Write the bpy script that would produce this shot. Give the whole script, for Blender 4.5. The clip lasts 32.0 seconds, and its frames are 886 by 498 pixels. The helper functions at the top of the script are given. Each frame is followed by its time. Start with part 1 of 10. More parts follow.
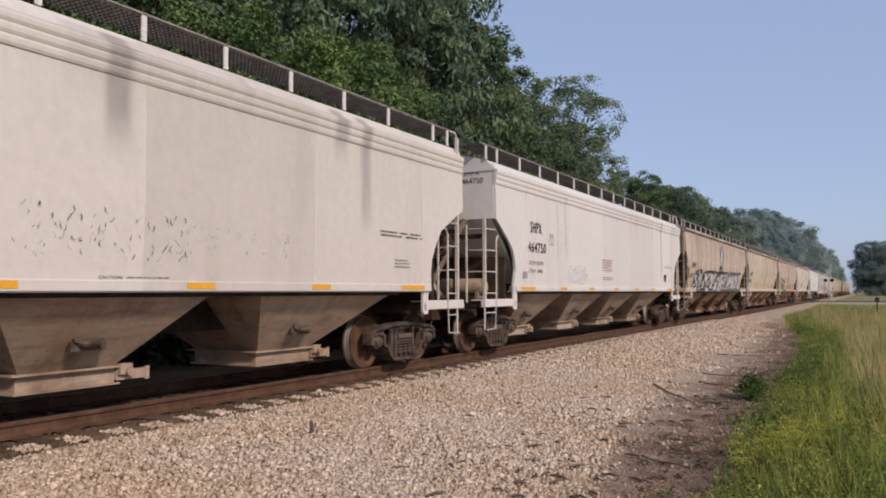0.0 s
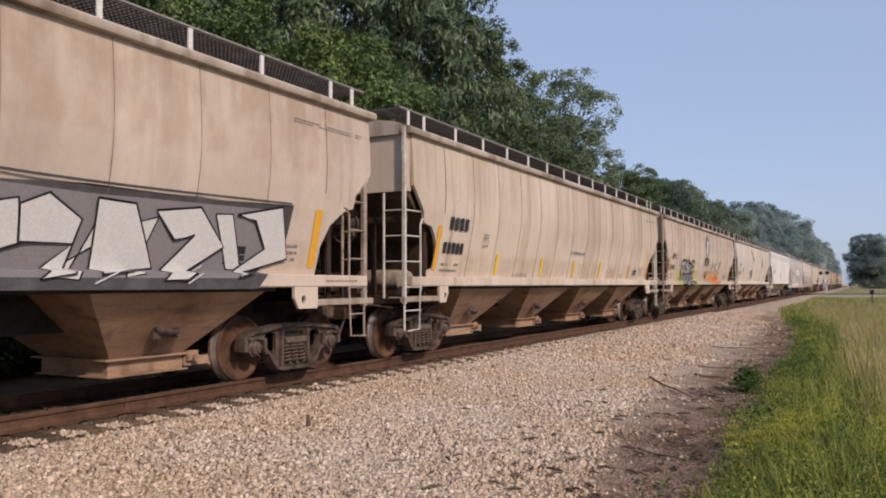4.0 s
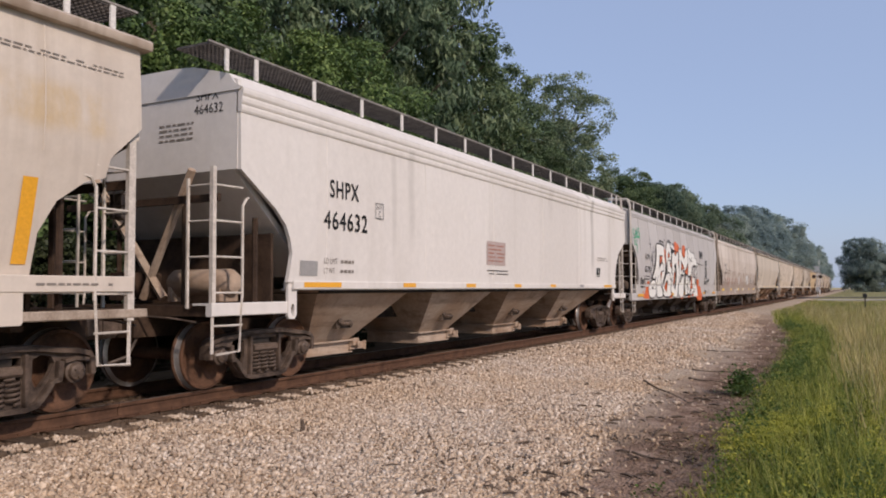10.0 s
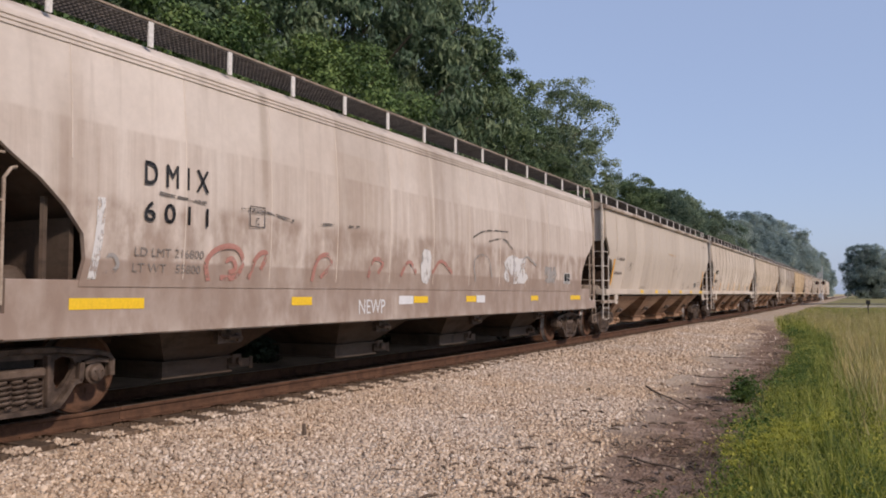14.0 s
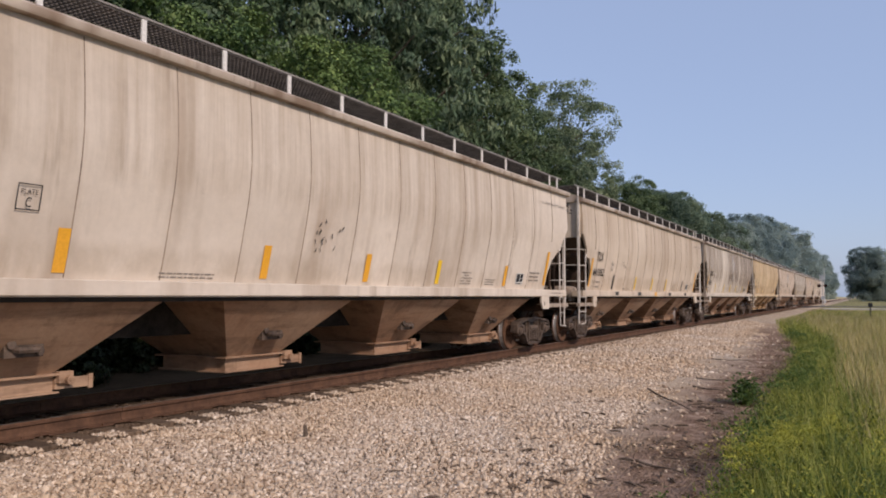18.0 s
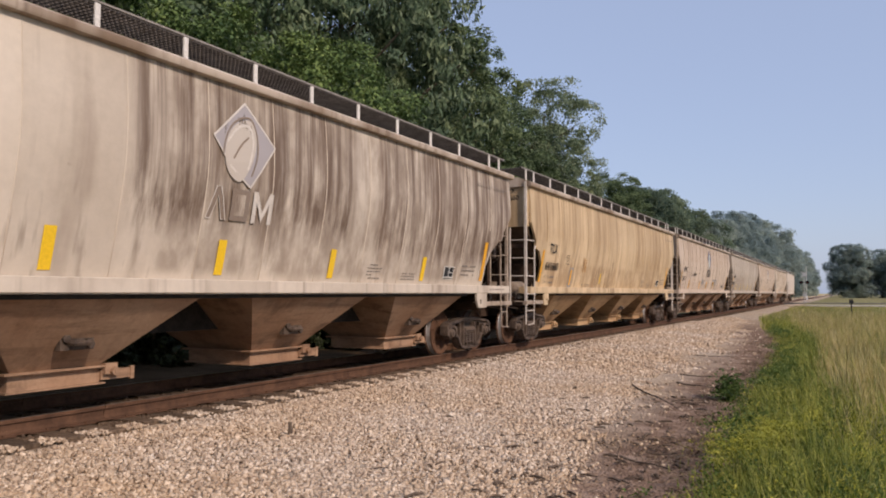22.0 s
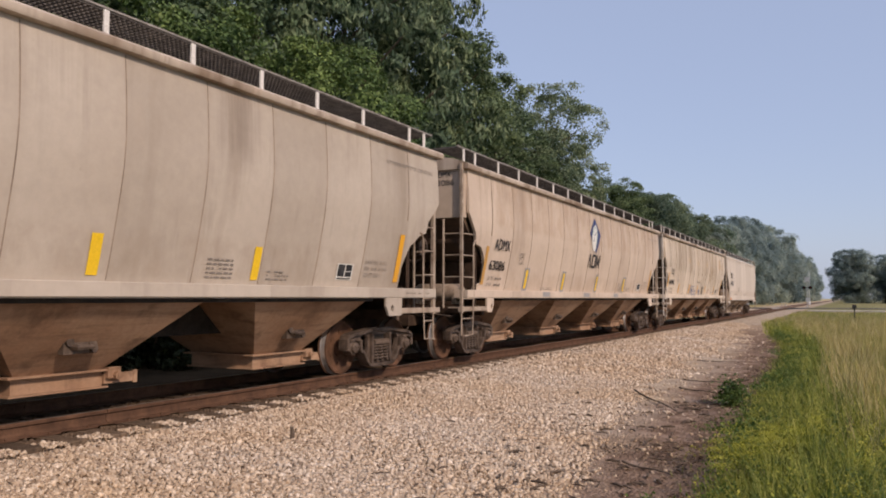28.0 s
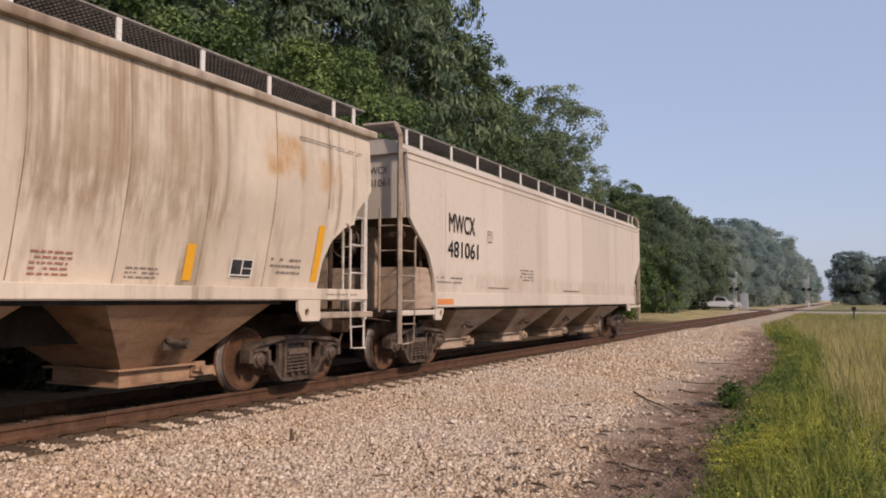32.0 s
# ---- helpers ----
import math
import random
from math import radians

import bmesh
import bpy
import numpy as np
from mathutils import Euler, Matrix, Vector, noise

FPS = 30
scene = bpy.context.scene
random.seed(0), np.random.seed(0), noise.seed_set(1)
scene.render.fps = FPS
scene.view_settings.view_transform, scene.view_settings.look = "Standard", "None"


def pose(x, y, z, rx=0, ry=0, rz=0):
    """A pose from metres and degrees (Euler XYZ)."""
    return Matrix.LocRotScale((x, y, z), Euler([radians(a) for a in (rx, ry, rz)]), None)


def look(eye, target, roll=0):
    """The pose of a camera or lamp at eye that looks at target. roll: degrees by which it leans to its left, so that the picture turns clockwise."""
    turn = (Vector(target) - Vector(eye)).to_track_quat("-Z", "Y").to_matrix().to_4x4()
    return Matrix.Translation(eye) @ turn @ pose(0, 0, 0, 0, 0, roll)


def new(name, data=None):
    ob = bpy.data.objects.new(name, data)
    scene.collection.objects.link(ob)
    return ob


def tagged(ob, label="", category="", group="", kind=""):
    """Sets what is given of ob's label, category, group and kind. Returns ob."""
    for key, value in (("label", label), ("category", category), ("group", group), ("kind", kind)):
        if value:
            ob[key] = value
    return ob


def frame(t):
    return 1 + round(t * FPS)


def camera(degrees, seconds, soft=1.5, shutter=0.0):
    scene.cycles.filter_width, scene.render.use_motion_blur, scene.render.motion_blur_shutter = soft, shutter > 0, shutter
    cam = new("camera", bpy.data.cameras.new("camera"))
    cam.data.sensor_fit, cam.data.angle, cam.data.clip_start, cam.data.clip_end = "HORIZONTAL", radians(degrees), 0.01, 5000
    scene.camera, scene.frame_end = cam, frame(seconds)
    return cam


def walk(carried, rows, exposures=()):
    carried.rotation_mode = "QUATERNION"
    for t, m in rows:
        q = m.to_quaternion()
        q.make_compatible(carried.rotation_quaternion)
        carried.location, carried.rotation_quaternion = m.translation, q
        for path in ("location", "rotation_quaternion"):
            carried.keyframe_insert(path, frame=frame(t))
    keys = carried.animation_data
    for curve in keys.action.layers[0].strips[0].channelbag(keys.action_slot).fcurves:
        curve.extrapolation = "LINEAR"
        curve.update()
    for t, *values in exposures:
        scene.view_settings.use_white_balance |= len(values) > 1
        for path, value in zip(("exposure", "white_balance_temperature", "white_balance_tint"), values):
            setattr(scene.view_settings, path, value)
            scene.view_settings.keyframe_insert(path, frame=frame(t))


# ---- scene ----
from mathutils.geometry import tessellate_polygon

# x: across the track towards the viewer, y: along the track, z: up, rail head at z = 0
cam = camera(58.8, 32.0, soft=1.9)
EYE = (8.69, 0.0, 1.344)
# seconds, turn to the left, tilt up and roll in degrees of a phone held by hand on one spot
SWAY = [(0, 28.44, 3.14, -0.15), (0.5, 28.44, 3.09, -0.18), (1, 28.51, 3.05, -0.25), (1.5, 28.59, 2.97, -0.27), (2, 28.65, 2.85, -0.30), (2.5, 28.58, 2.78, -0.32), (3, 28.48, 2.70, -0.32), (3.5, 28.31, 2.67, -0.28), (5.5, 27.93, 2.68, -0.29), (6, 27.90, 2.68, -0.29), (6.5, 27.91, 2.68, -0.32), (7, 27.84, 2.76, -0.33), (7.5, 27.77, 2.79, -0.25), (8, 27.77, 2.91, -0.26), (8.5, 27.78, 2.95, -0.24), (9, 27.87, 3.01, -0.34), (9.5, 27.91, 3.01, -0.33), (10, 27.75, 2.96, -0.34), (10.5, 27.59, 2.90, -0.29), (11, 27.55, 2.88, -0.33), (11.5, 27.53, 2.86, -0.35), (12, 27.59, 2.84, -0.32), (12.5, 27.65, 2.92, -0.36), (13, 27.72, 3.01, -0.28), (13.5, 27.78, 3.16, -0.19), (14, 27.93, 3.30, -0.08), (14.5, 27.93, 3.39, -0.04), (16.5, 28.06, 3.50, -0.01), (17, 28.06, 3.49, 0.00), (17.5, 28.06, 3.47, 0.03), (18, 28.06, 3.42, 0.07), (18.5, 28.06, 3.42, 0.05), (19, 27.97, 3.35, 0.08), (19.5, 27.80, 3.33, 0.13), (20, 27.62, 3.29, 0.12), (20.5, 27.51, 3.29, 0.08), (21, 27.31, 3.24, 0.06), (21.5, 27.15, 3.21, 0.01), (22, 26.99, 3.20, 0.03), (22.5, 26.86, 3.15, 0.07), (23, 26.82, 3.12, 0.01), (23.5, 26.90, 3.06, -0.03), (24, 27.01, 3.00, -0.04), (24.5, 27.10, 2.96, -0.05), (25, 27.11, 2.94, -0.08), (25.5, 27.16, 2.90, -0.01), (27.5, 27.16, 3.36, 0.16), (28, 27.16, 3.53, 0.13), (28.5, 27.24, 3.68, 0.06), (29, 27.28, 3.71, 0.09), (29.5, 27.33, 3.71, 0.07), (30, 27.32, 3.69, 0.07), (30.5, 27.27, 3.68, 0.08), (31, 27.24, 3.69, 0.12), (31.5, 27.17, 3.71, 0.13), (32, 27.12, 3.69, 0.09)]


def held(turn, tilt, roll):
    a, b = radians(turn), radians(tilt)
    way = (-math.sin(a) * math.cos(b), math.cos(a) * math.cos(b), math.sin(b))
    return look(EYE, [EYE[i] + way[i] for i in range(3)], roll)


walk(cam, [(t, held(a, b, c)) for t, a, b, c in SWAY],
     [(0, -0.05, 6720, 18), (2.0, -0.04, 6720, 18), (3.5, 0.05, 6780, 18), (9.0, 0.03, 6750, 18), (10.0, -0.02, 6720, 18.5), (18.5, 0.0, 6700, 18.5), (20.5, 0.04, 6950, 18), (22.5, 0.1, 7100, 20), (23.0, 0.12, 7250, 21), (23.6, 0.1, 8000, 27), (24.2, 0.1, 9000, 34), (25.0, 0.1, 9000, 34),
      (25.5, 0.05, 8000, 27), (26.3, 0.06, 7150, 20), (28.0, 0.06, 7200, 20.5), (32.0, 0.07, 7250, 21)])

# ---- light ----
SUN_ELEV, SUN_AZ = 34.0, -24.0      # azimuth from +x towards +y
world = bpy.data.worlds.new("world")
scene.world = world
world.use_nodes = True
wn = world.node_tree.nodes
wl = world.node_tree.links
wn.clear()
sky = wn.new("ShaderNodeTexSky")
sky.sky_type, sky.sun_disc = "NISHITA", False
sky.sun_elevation = radians(SUN_ELEV)
sky.sun_rotation = radians(90 - SUN_AZ)
sky.air_density, sky.dust_density, sky.ozone_density = 1.0, 1.2, 3.0
back = wn.new("ShaderNodeBackground")
back.inputs["Strength"].default_value = 0.13
haze = wn.new("ShaderNodeMix")          # thin morning haze over the whole sky
haze.data_type = "RGBA"
haze.inputs[0].default_value = 0.62
haze.inputs[7].default_value = (3.12, 4.15, 6.05, 1)
wout = wn.new("ShaderNodeOutputWorld")
wl.new(sky.outputs[0], haze.inputs[6])
wl.new(haze.outputs[2], back.inputs[0])
wl.new(back.outputs[0], wout.inputs[0])
sun_data = bpy.data.lights.new("sun", "SUN")
sun_data.energy, sun_data.angle, sun_data.color = 3.1, radians(3.0), (1.0, 0.895, 0.775)
sun = new("sun", sun_data)
_a, _e = radians(SUN_AZ), radians(SUN_ELEV)
sun.matrix_world = look((60 * math.cos(_a) * math.cos(_e), 60 * math.sin(_a) * math.cos(_e), 60 * math.sin(_e)), (0, 0, 0))


# ---- materials ----
def material(name, rough=0.7, metal=0.0, gloss=0.22):
    m = bpy.data.materials.new(name)
    m.use_nodes = True
    nt = m.node_tree
    b = nt.nodes["Principled BSDF"]
    b.inputs["Roughness"].default_value = rough
    b.inputs["Metallic"].default_value = metal
    b.inputs["Specular IOR Level"].default_value = gloss
    return m, nt, b


def node(nt, kind, **values):
    n = nt.nodes.new(kind)
    for k, v in values.items():
        n.inputs[k].default_value = v
    return n


def coords(nt, scale=(1, 1, 1), shift=(0, 0, 0), source="Object"):
    tc = nt.nodes.new("ShaderNodeTexCoord")
    mp = node(nt, "ShaderNodeMapping", Scale=scale, Location=shift)
    nt.links.new(tc.outputs[source], mp.inputs["Vector"])
    return mp.outputs["Vector"]


def noise_tex(nt, vec, scale, detail=5.0, rough=0.6):
    n = node(nt, "ShaderNodeTexNoise", Scale=scale, Detail=detail, Roughness=rough)
    nt.links.new(vec, n.inputs["Vector"])
    return n.outputs["Fac"]


def ramp(nt, fac, stops):
    r = nt.nodes.new("ShaderNodeValToRGB")
    e = r.color_ramp.elements
    while len(e) < len(stops):
        e.new(0.5)
    for el, (pos, c) in zip(e, stops):
        el.position = pos
        el.color = (*c, 1) if len(c) == 3 else (c[0], c[0], c[0], 1)
    nt.links.new(fac, r.inputs["Fac"])
    return r.outputs["Color"]


def mix(nt, fac, a, b, blend="MIX"):
    n = nt.nodes.new("ShaderNodeMix")
    n.data_type, n.blend_type = "RGBA", blend
    for key, v in ((0, fac), (6, a), (7, b)):
        if isinstance(v, (int, float)):
            n.inputs[key].default_value = v
        elif isinstance(v, tuple):
            n.inputs[key].default_value = (*v, 1)
        else:
            nt.links.new(v, n.inputs[key])
    return n.outputs[2]


def bump(nt, b, height, strength=0.3, dist=0.01):
    n = node(nt, "ShaderNodeBump", Strength=strength, Distance=dist)
    nt.links.new(height, n.inputs["Height"])
    nt.links.new(n.outputs["Normal"], b.inputs["Normal"])


def car_paint(name, base, dirt, amount=0.5, seed=0.0, fine=0.5, rust=0.12, patches=0.25, freq=1.0, stains=(), panel=(1.275, 0.70)):
    """Weathered hopper paint: sheet by sheet a slightly different tone, dirt along the welds, broad rain streaks, dust patches, thin runs and a little rust."""
    m, nt, b = material(name, 0.6)
    v = coords(nt, (freq, freq, 0.11), (seed, seed * 1.7, seed))
    streak = ramp(nt, noise_tex(nt, v, 1.15, 3.5, 0.6), [(0.60 - 0.22 * amount, (0,)), (0.74 - 0.17 * amount, (1,))])
    v2 = coords(nt, (4.5, 4.5, 0.22), (seed, 0, seed))
    finer = ramp(nt, noise_tex(nt, v2, 1.0, 3, 0.6), [(0.56, (0,)), (0.70, (1,))])
    v4 = coords(nt, (0.5, 0.5, 0.45), (seed * 3, 0, seed))
    where = ramp(nt, noise_tex(nt, v4, 1.0, 3, 0.5), [(0.40, (0,)), (0.62, (1,))])
    v3 = coords(nt, (1, 1, 1), (0, seed, 0))
    blot = ramp(nt, noise_tex(nt, v3, 0.45, 5, 0.6), [(0.40, (0,)), (0.72, (1,))])
    grain = ramp(nt, noise_tex(nt, v3, 7, 6, 0.72), [(0.3, (0.93,)), (0.7, (1.04,))])
    half = tuple(0.5 * (x + y) for x, y in zip(base, dirt))
    c = mix(nt, scaled(nt, blot, patches * 1.5), base, half)
    c = mix(nt, scaled(nt, streak, min(1.0, 0.25 + amount)), c, dirt)

    def calc(kind, p, q=0.0):
        n = nt.nodes.new("ShaderNodeMath")
        n.operation = kind
        for k, val in enumerate((p, q)):
            if isinstance(val, (int, float)):
                n.inputs[k].default_value = val
            else:
                nt.links.new(val, n.inputs[k])
        return n.outputs[0]
    tc = nt.nodes.new("ShaderNodeTexCoord")
    sep = nt.nodes.new("ShaderNodeSeparateXYZ")
    nt.links.new(tc.outputs["Object"], sep.inputs[0])
    along = calc("DIVIDE", calc("SUBTRACT", sep.outputs["Y"], panel[1]), panel[0])
    each = nt.nodes.new("ShaderNodeTexWhiteNoise")
    each.noise_dimensions = "1D"
    nt.links.new(calc("ADD", calc("FLOOR", along), seed), each.inputs["W"])
    c = mix(nt, 1.0, c, ramp(nt, each.outputs["Value"], [(0.0, (0.92, 0.91, 0.90)), (1.0, (1.06, 1.06, 1.06))]), "MULTIPLY")
    # dirt that gathers beside each weld
    weld = ramp(nt, calc("FRACT", along), [(0.0, (1,)), (0.10, (0,)), (0.95, (0,)), (1.0, (0.6,))])
    broken = ramp(nt, noise_tex(nt, coords(nt, (1, 0.7, 0.5), (seed, 4, 0)), 1.3, 5, 0.6), [(0.42, (0,)), (0.66, (1,))])
    c = mix(nt, scaled(nt, calc("MULTIPLY", weld, broken), 0.15 + 0.5 * amount), c, dirt)
    c = mix(nt, scaled(nt, calc("MULTIPLY", finer, where), fine), c, tuple(x * 0.75 for x in dirt))
    rv = coords(nt, (1.6, 1.6, 0.35), (seed * 2, 3, 1))
    runs = ramp(nt, noise_tex(nt, rv, 1.0, 4, 0.55), [(0.64, (0,)), (0.78, (1,))])
    c = mix(nt, scaled(nt, runs, rust * 3), c, (0.36, 0.19, 0.085))
    scuff = ramp(nt, noise_tex(nt, v3, 3.2, 7, 0.75), [(0.66, (0,)), (0.72, (1,))])
    c = mix(nt, scaled(nt, scuff, 0.22), c, tuple(x * 0.5 for x in dirt))
    if stains:
        sheet = ramp(nt, noise_tex(nt, coords(nt, (5.5, 5.5, 0.20), (seed, 1, 2)), 1.0, 5.5, 0.64), [(0.38, (0,)), (0.62, (1,))])
        cloud = ramp(nt, noise_tex(nt, coords(nt, (1, 1.6, 0.9), (1, seed, 5)), 1.6, 5, 0.6), [(0.38, (0,)), (0.60, (1,))])
        wash = ramp(nt, noise_tex(nt, coords(nt, (1, 2.0, 0.5), (2, seed, 5)), 1.2, 5, 0.6), [(0.25, (0.4,)), (0.55, (1,))])
    for y0, y1, z0, z1, strength, colour, runny in stains:     # stains hang between y0 and y1, from z1 down to z0; 2 is one even wash
        fac = (cloud, sheet, wash)[int(runny)]
        for axis, lo, hi, soft in (("Y", y0, y1, min(0.17, 0.42 * (y1 - y0)) if runny == 2 else 0.35), ("Z", z0, z1, 0.8 if runny == 2 else 0.55 if runny else 0.2)):
            for edge, far in ((lo, lo + soft), (hi, hi - (soft if axis == "Y" or not runny else 0.05))):
                mr = nt.nodes.new("ShaderNodeMapRange")
                mr.interpolation_type = "SMOOTHSTEP"
                nt.links.new(sep.outputs[axis], mr.inputs[0])
                mr.inputs[1].default_value, mr.inputs[2].default_value = edge, far
                fac = calc("MULTIPLY", fac, mr.outputs[0])
        c = mix(nt, scaled(nt, fac, strength), c, colour)
    c = mix(nt, 1.0, c, grain, "MULTIPLY")
    nt.links.new(c, b.inputs["Base Color"])
    bv = coords(nt, (1, 0.55, 0.7))
    bump(nt, b, noise_tex(nt, bv, 0.9, 2.5, 0.5), 0.5, 0.05)
    return m


def grime_paint(name, base, grime, rust, seed=0.0):
    """Hopper sheets under the sill: dusty paint, broad rust bloom, thin streaks drawn along the car by the wind, and grease."""
    m, nt, b = material(name, 0.72)
    v = coords(nt, (1, 1, 1), (seed, seed * 0.7, seed))
    c = mix(nt, ramp(nt, noise_tex(nt, v, 0.7, 4, 0.55), [(0.36, (0,)), (0.68, (1,))]), base, rust)
    wind = noise_tex(nt, coords(nt, (1.2, 0.55, 5.5), (seed, 2, seed)), 1.6, 5, 0.65)
    c = mix(nt, scaled(nt, ramp(nt, wind, [(0.50, (0,)), (0.72, (1,))]), 0.6), c, grime)
    rv = coords(nt, (3.2, 3.2, 0.5), (seed, 3, 1))
    c = mix(nt, scaled(nt, ramp(nt, noise_tex(nt, rv, 1.0, 4, 0.6), [(0.54, (0,)), (0.74, (1,))]), 0.5), c, grime)
    c = mix(nt, scaled(nt, ramp(nt, noise_tex(nt, v, 1.5, 5, 0.6), [(0.58, (0,)), (0.70, (1,))]), 0.6), c, grime)
    c = mix(nt, 1.0, c, ramp(nt, noise_tex(nt, v, 16, 5, 0.7), [(0.3, (0.86,)), (0.7, (1.10,))]), "MULTIPLY")
    nt.links.new(c, b.inputs["Base Color"])
    bump(nt, b, noise_tex(nt, v, 2.0, 4, 0.6), 0.5, 0.03)
    return m


def scaled(nt, fac, k):
    n = nt.nodes.new("ShaderNodeMath")
    n.operation = "MULTIPLY"
    n.use_clamp = True
    nt.links.new(fac, n.inputs[0])
    n.inputs[1].default_value = k
    return n.outputs[0]


def mottled(name, dark, light, scale=3.0, rough=0.8, metal=0.0, relief=0.3, dist=0.01, stretch=(1, 1, 1), source="Object", vary=0.0):
    m, nt, b = material(name, rough, metal)
    v = coords(nt, stretch, source=source)
    big = noise_tex(nt, v, scale, 6, 0.65)
    small = noise_tex(nt, v, scale * 9, 4, 0.7)
    c = ramp(nt, big, [(0.3, dark), (0.7, light)])
    c = mix(nt, 1.0, c, ramp(nt, small, [(0.25, (0.7,)), (0.75, (1.2,))]), "MULTIPLY")
    if vary:
        oi = nt.nodes.new("ShaderNodeObjectInfo")
        c = mix(nt, 1.0, c, ramp(nt, oi.outputs["Random"], [(0.0, (1 - vary,)), (1.0, (1 + vary,))]), "MULTIPLY")
    nt.links.new(c, b.inputs["Base Color"])
    bump(nt, b, small, relief, dist)
    return m


def leafy(name, dark, light, tip, trans=0.25, patchy=0.55):
    m, nt, b = material(name, 0.55)
    g = nt.nodes.new("ShaderNodeNewGeometry")
    c = ramp(nt, g.outputs["Random Per Island"], [(0.0, dark), (0.6, light), (1.0, tip)])
    oi = nt.nodes.new("ShaderNodeObjectInfo")
    c = mix(nt, 1.0, c, ramp(nt, oi.outputs["Random"], [(0.0, (0.75, 0.8, 0.8)), (1.0, (1.2, 1.15, 1.05))]), "MULTIPLY")
    patch = ramp(nt, noise_tex(nt, coords(nt), patchy, 4, 0.6), [(0.34, (0.60, 0.68, 0.72)), (0.66, (1.28, 1.20, 1.08))])
    c = mix(nt, 1.0, c, patch, "MULTIPLY")
    nt.links.new(c, b.inputs["Base Color"])
    tr = nt.nodes.new("ShaderNodeBsdfTranslucent")
    nt.links.new(c, tr.inputs["Color"])
    mx = nt.nodes.new("ShaderNodeMixShader")
    mx.inputs[0].default_value = trans
    nt.links.new(b.outputs[0], mx.inputs[1])
    nt.links.new(tr.outputs[0], mx.inputs[2])
    nt.links.new(mx.outputs[0], nt.nodes["Material Output"].inputs["Surface"])
    return m


STEEL_DARK = mottled("truck_steel", (0.026, 0.018, 0.014), (0.165, 0.12, 0.092), 4, 0.5, 0.0, 0.5)
# very dark brown for platforms and frames inside the car ends
END_DARK = mottled("dark_end_frame", (0.022, 0.013, 0.009), (0.085, 0.052, 0.034), 4, 0.8, 0.0, 0.4)
LADDER_WORN = mottled("worn_beige_ladder", (0.20, 0.145, 0.105), (0.44, 0.36, 0.285), 4, 0.65)
SEAM_DIRT = mottled("dirty_weld", (0.15, 0.11, 0.085), (0.42, 0.335, 0.265), 1.2, 0.8)
STEEL_BLACK = mottled("under_frame", (0.015, 0.013, 0.012), (0.05, 0.042, 0.036), 4, 0.85)
# dark blotched brown for the sloping sheets at the car ends
SLOPE_DARK = grime_paint("dark_slope_sheet", (0.085, 0.06, 0.045), (0.03, 0.022, 0.017), (0.12, 0.075, 0.045), 31.0)
WHEEL_RUST = mottled("wheel_rust", (0.036, 0.02, 0.0125), (0.155, 0.078, 0.045), 3, 0.7, 0.0, 0.5)
WHEEL_BRIGHT = mottled("polished_tread", (0.42, 0.40, 0.38), (0.66, 0.63, 0.60), 6, 0.38, 0.7, 0.1)
RAIL_RUST = mottled("rail_rust", (0.058, 0.029, 0.017), (0.14, 0.072, 0.042), 4, 0.85)
RAIL_HEAD = mottled("rail_head", (0.16, 0.12, 0.10), (0.34, 0.29, 0.26), 3, 0.4, 0.6, 0.1)
TIE_WOOD = mottled("creosote_tie", (0.065, 0.042, 0.028), (0.21, 0.145, 0.095), 4, 0.9, 0.0, 0.6, 0.02, (0.4, 6, 6), vary=0.3)
GRATING = mottled("walk_grating", (0.05, 0.045, 0.042), (0.14, 0.125, 0.115), 8, 0.7)
WALK_EDGE = mottled("walkway_edge_steel", (0.16, 0.145, 0.13), (0.36, 0.33, 0.30), 5, 0.6)
POST_WHITE = mottled("walkway_post_paint", (0.55, 0.52, 0.48), (0.78, 0.75, 0.71), 5, 0.6)
LADDER_WHITE = mottled("ladder_paint", (0.42, 0.37, 0.32), (0.66, 0.60, 0.53), 5, 0.6)


# ---- mesh tools ----
def mesh_of(name, verts, faces, smooth=False):
    me = bpy.data.meshes.new(name)
    me.from_pydata([tuple(v) for v in verts], [], faces)
    me.update()
    if smooth:
        me.polygons.foreach_set("use_smooth", [True] * len(me.polygons))
    return me


def fast_mesh(name, verts, faces, smooth=False):
    """A mesh from numpy arrays; all faces have the same number of corners."""
    me = bpy.data.meshes.new(name)
    nv, nf, k = len(verts), len(faces), faces.shape[1]
    me.vertices.add(nv)
    me.vertices.foreach_set("co", np.ascontiguousarray(verts, dtype=np.float32).ravel())
    me.loops.add(nf * k)
    me.loops.foreach_set("vertex_index", np.ascontiguousarray(faces, dtype=np.int32).ravel())
    me.polygons.add(nf)
    me.polygons.foreach_set("loop_start", np.arange(0, nf * k, k, dtype=np.int32))
    if smooth:
        me.polygons.foreach_set("use_smooth", np.ones(nf, dtype=bool))
    me.update(calc_edges=True)
    return me


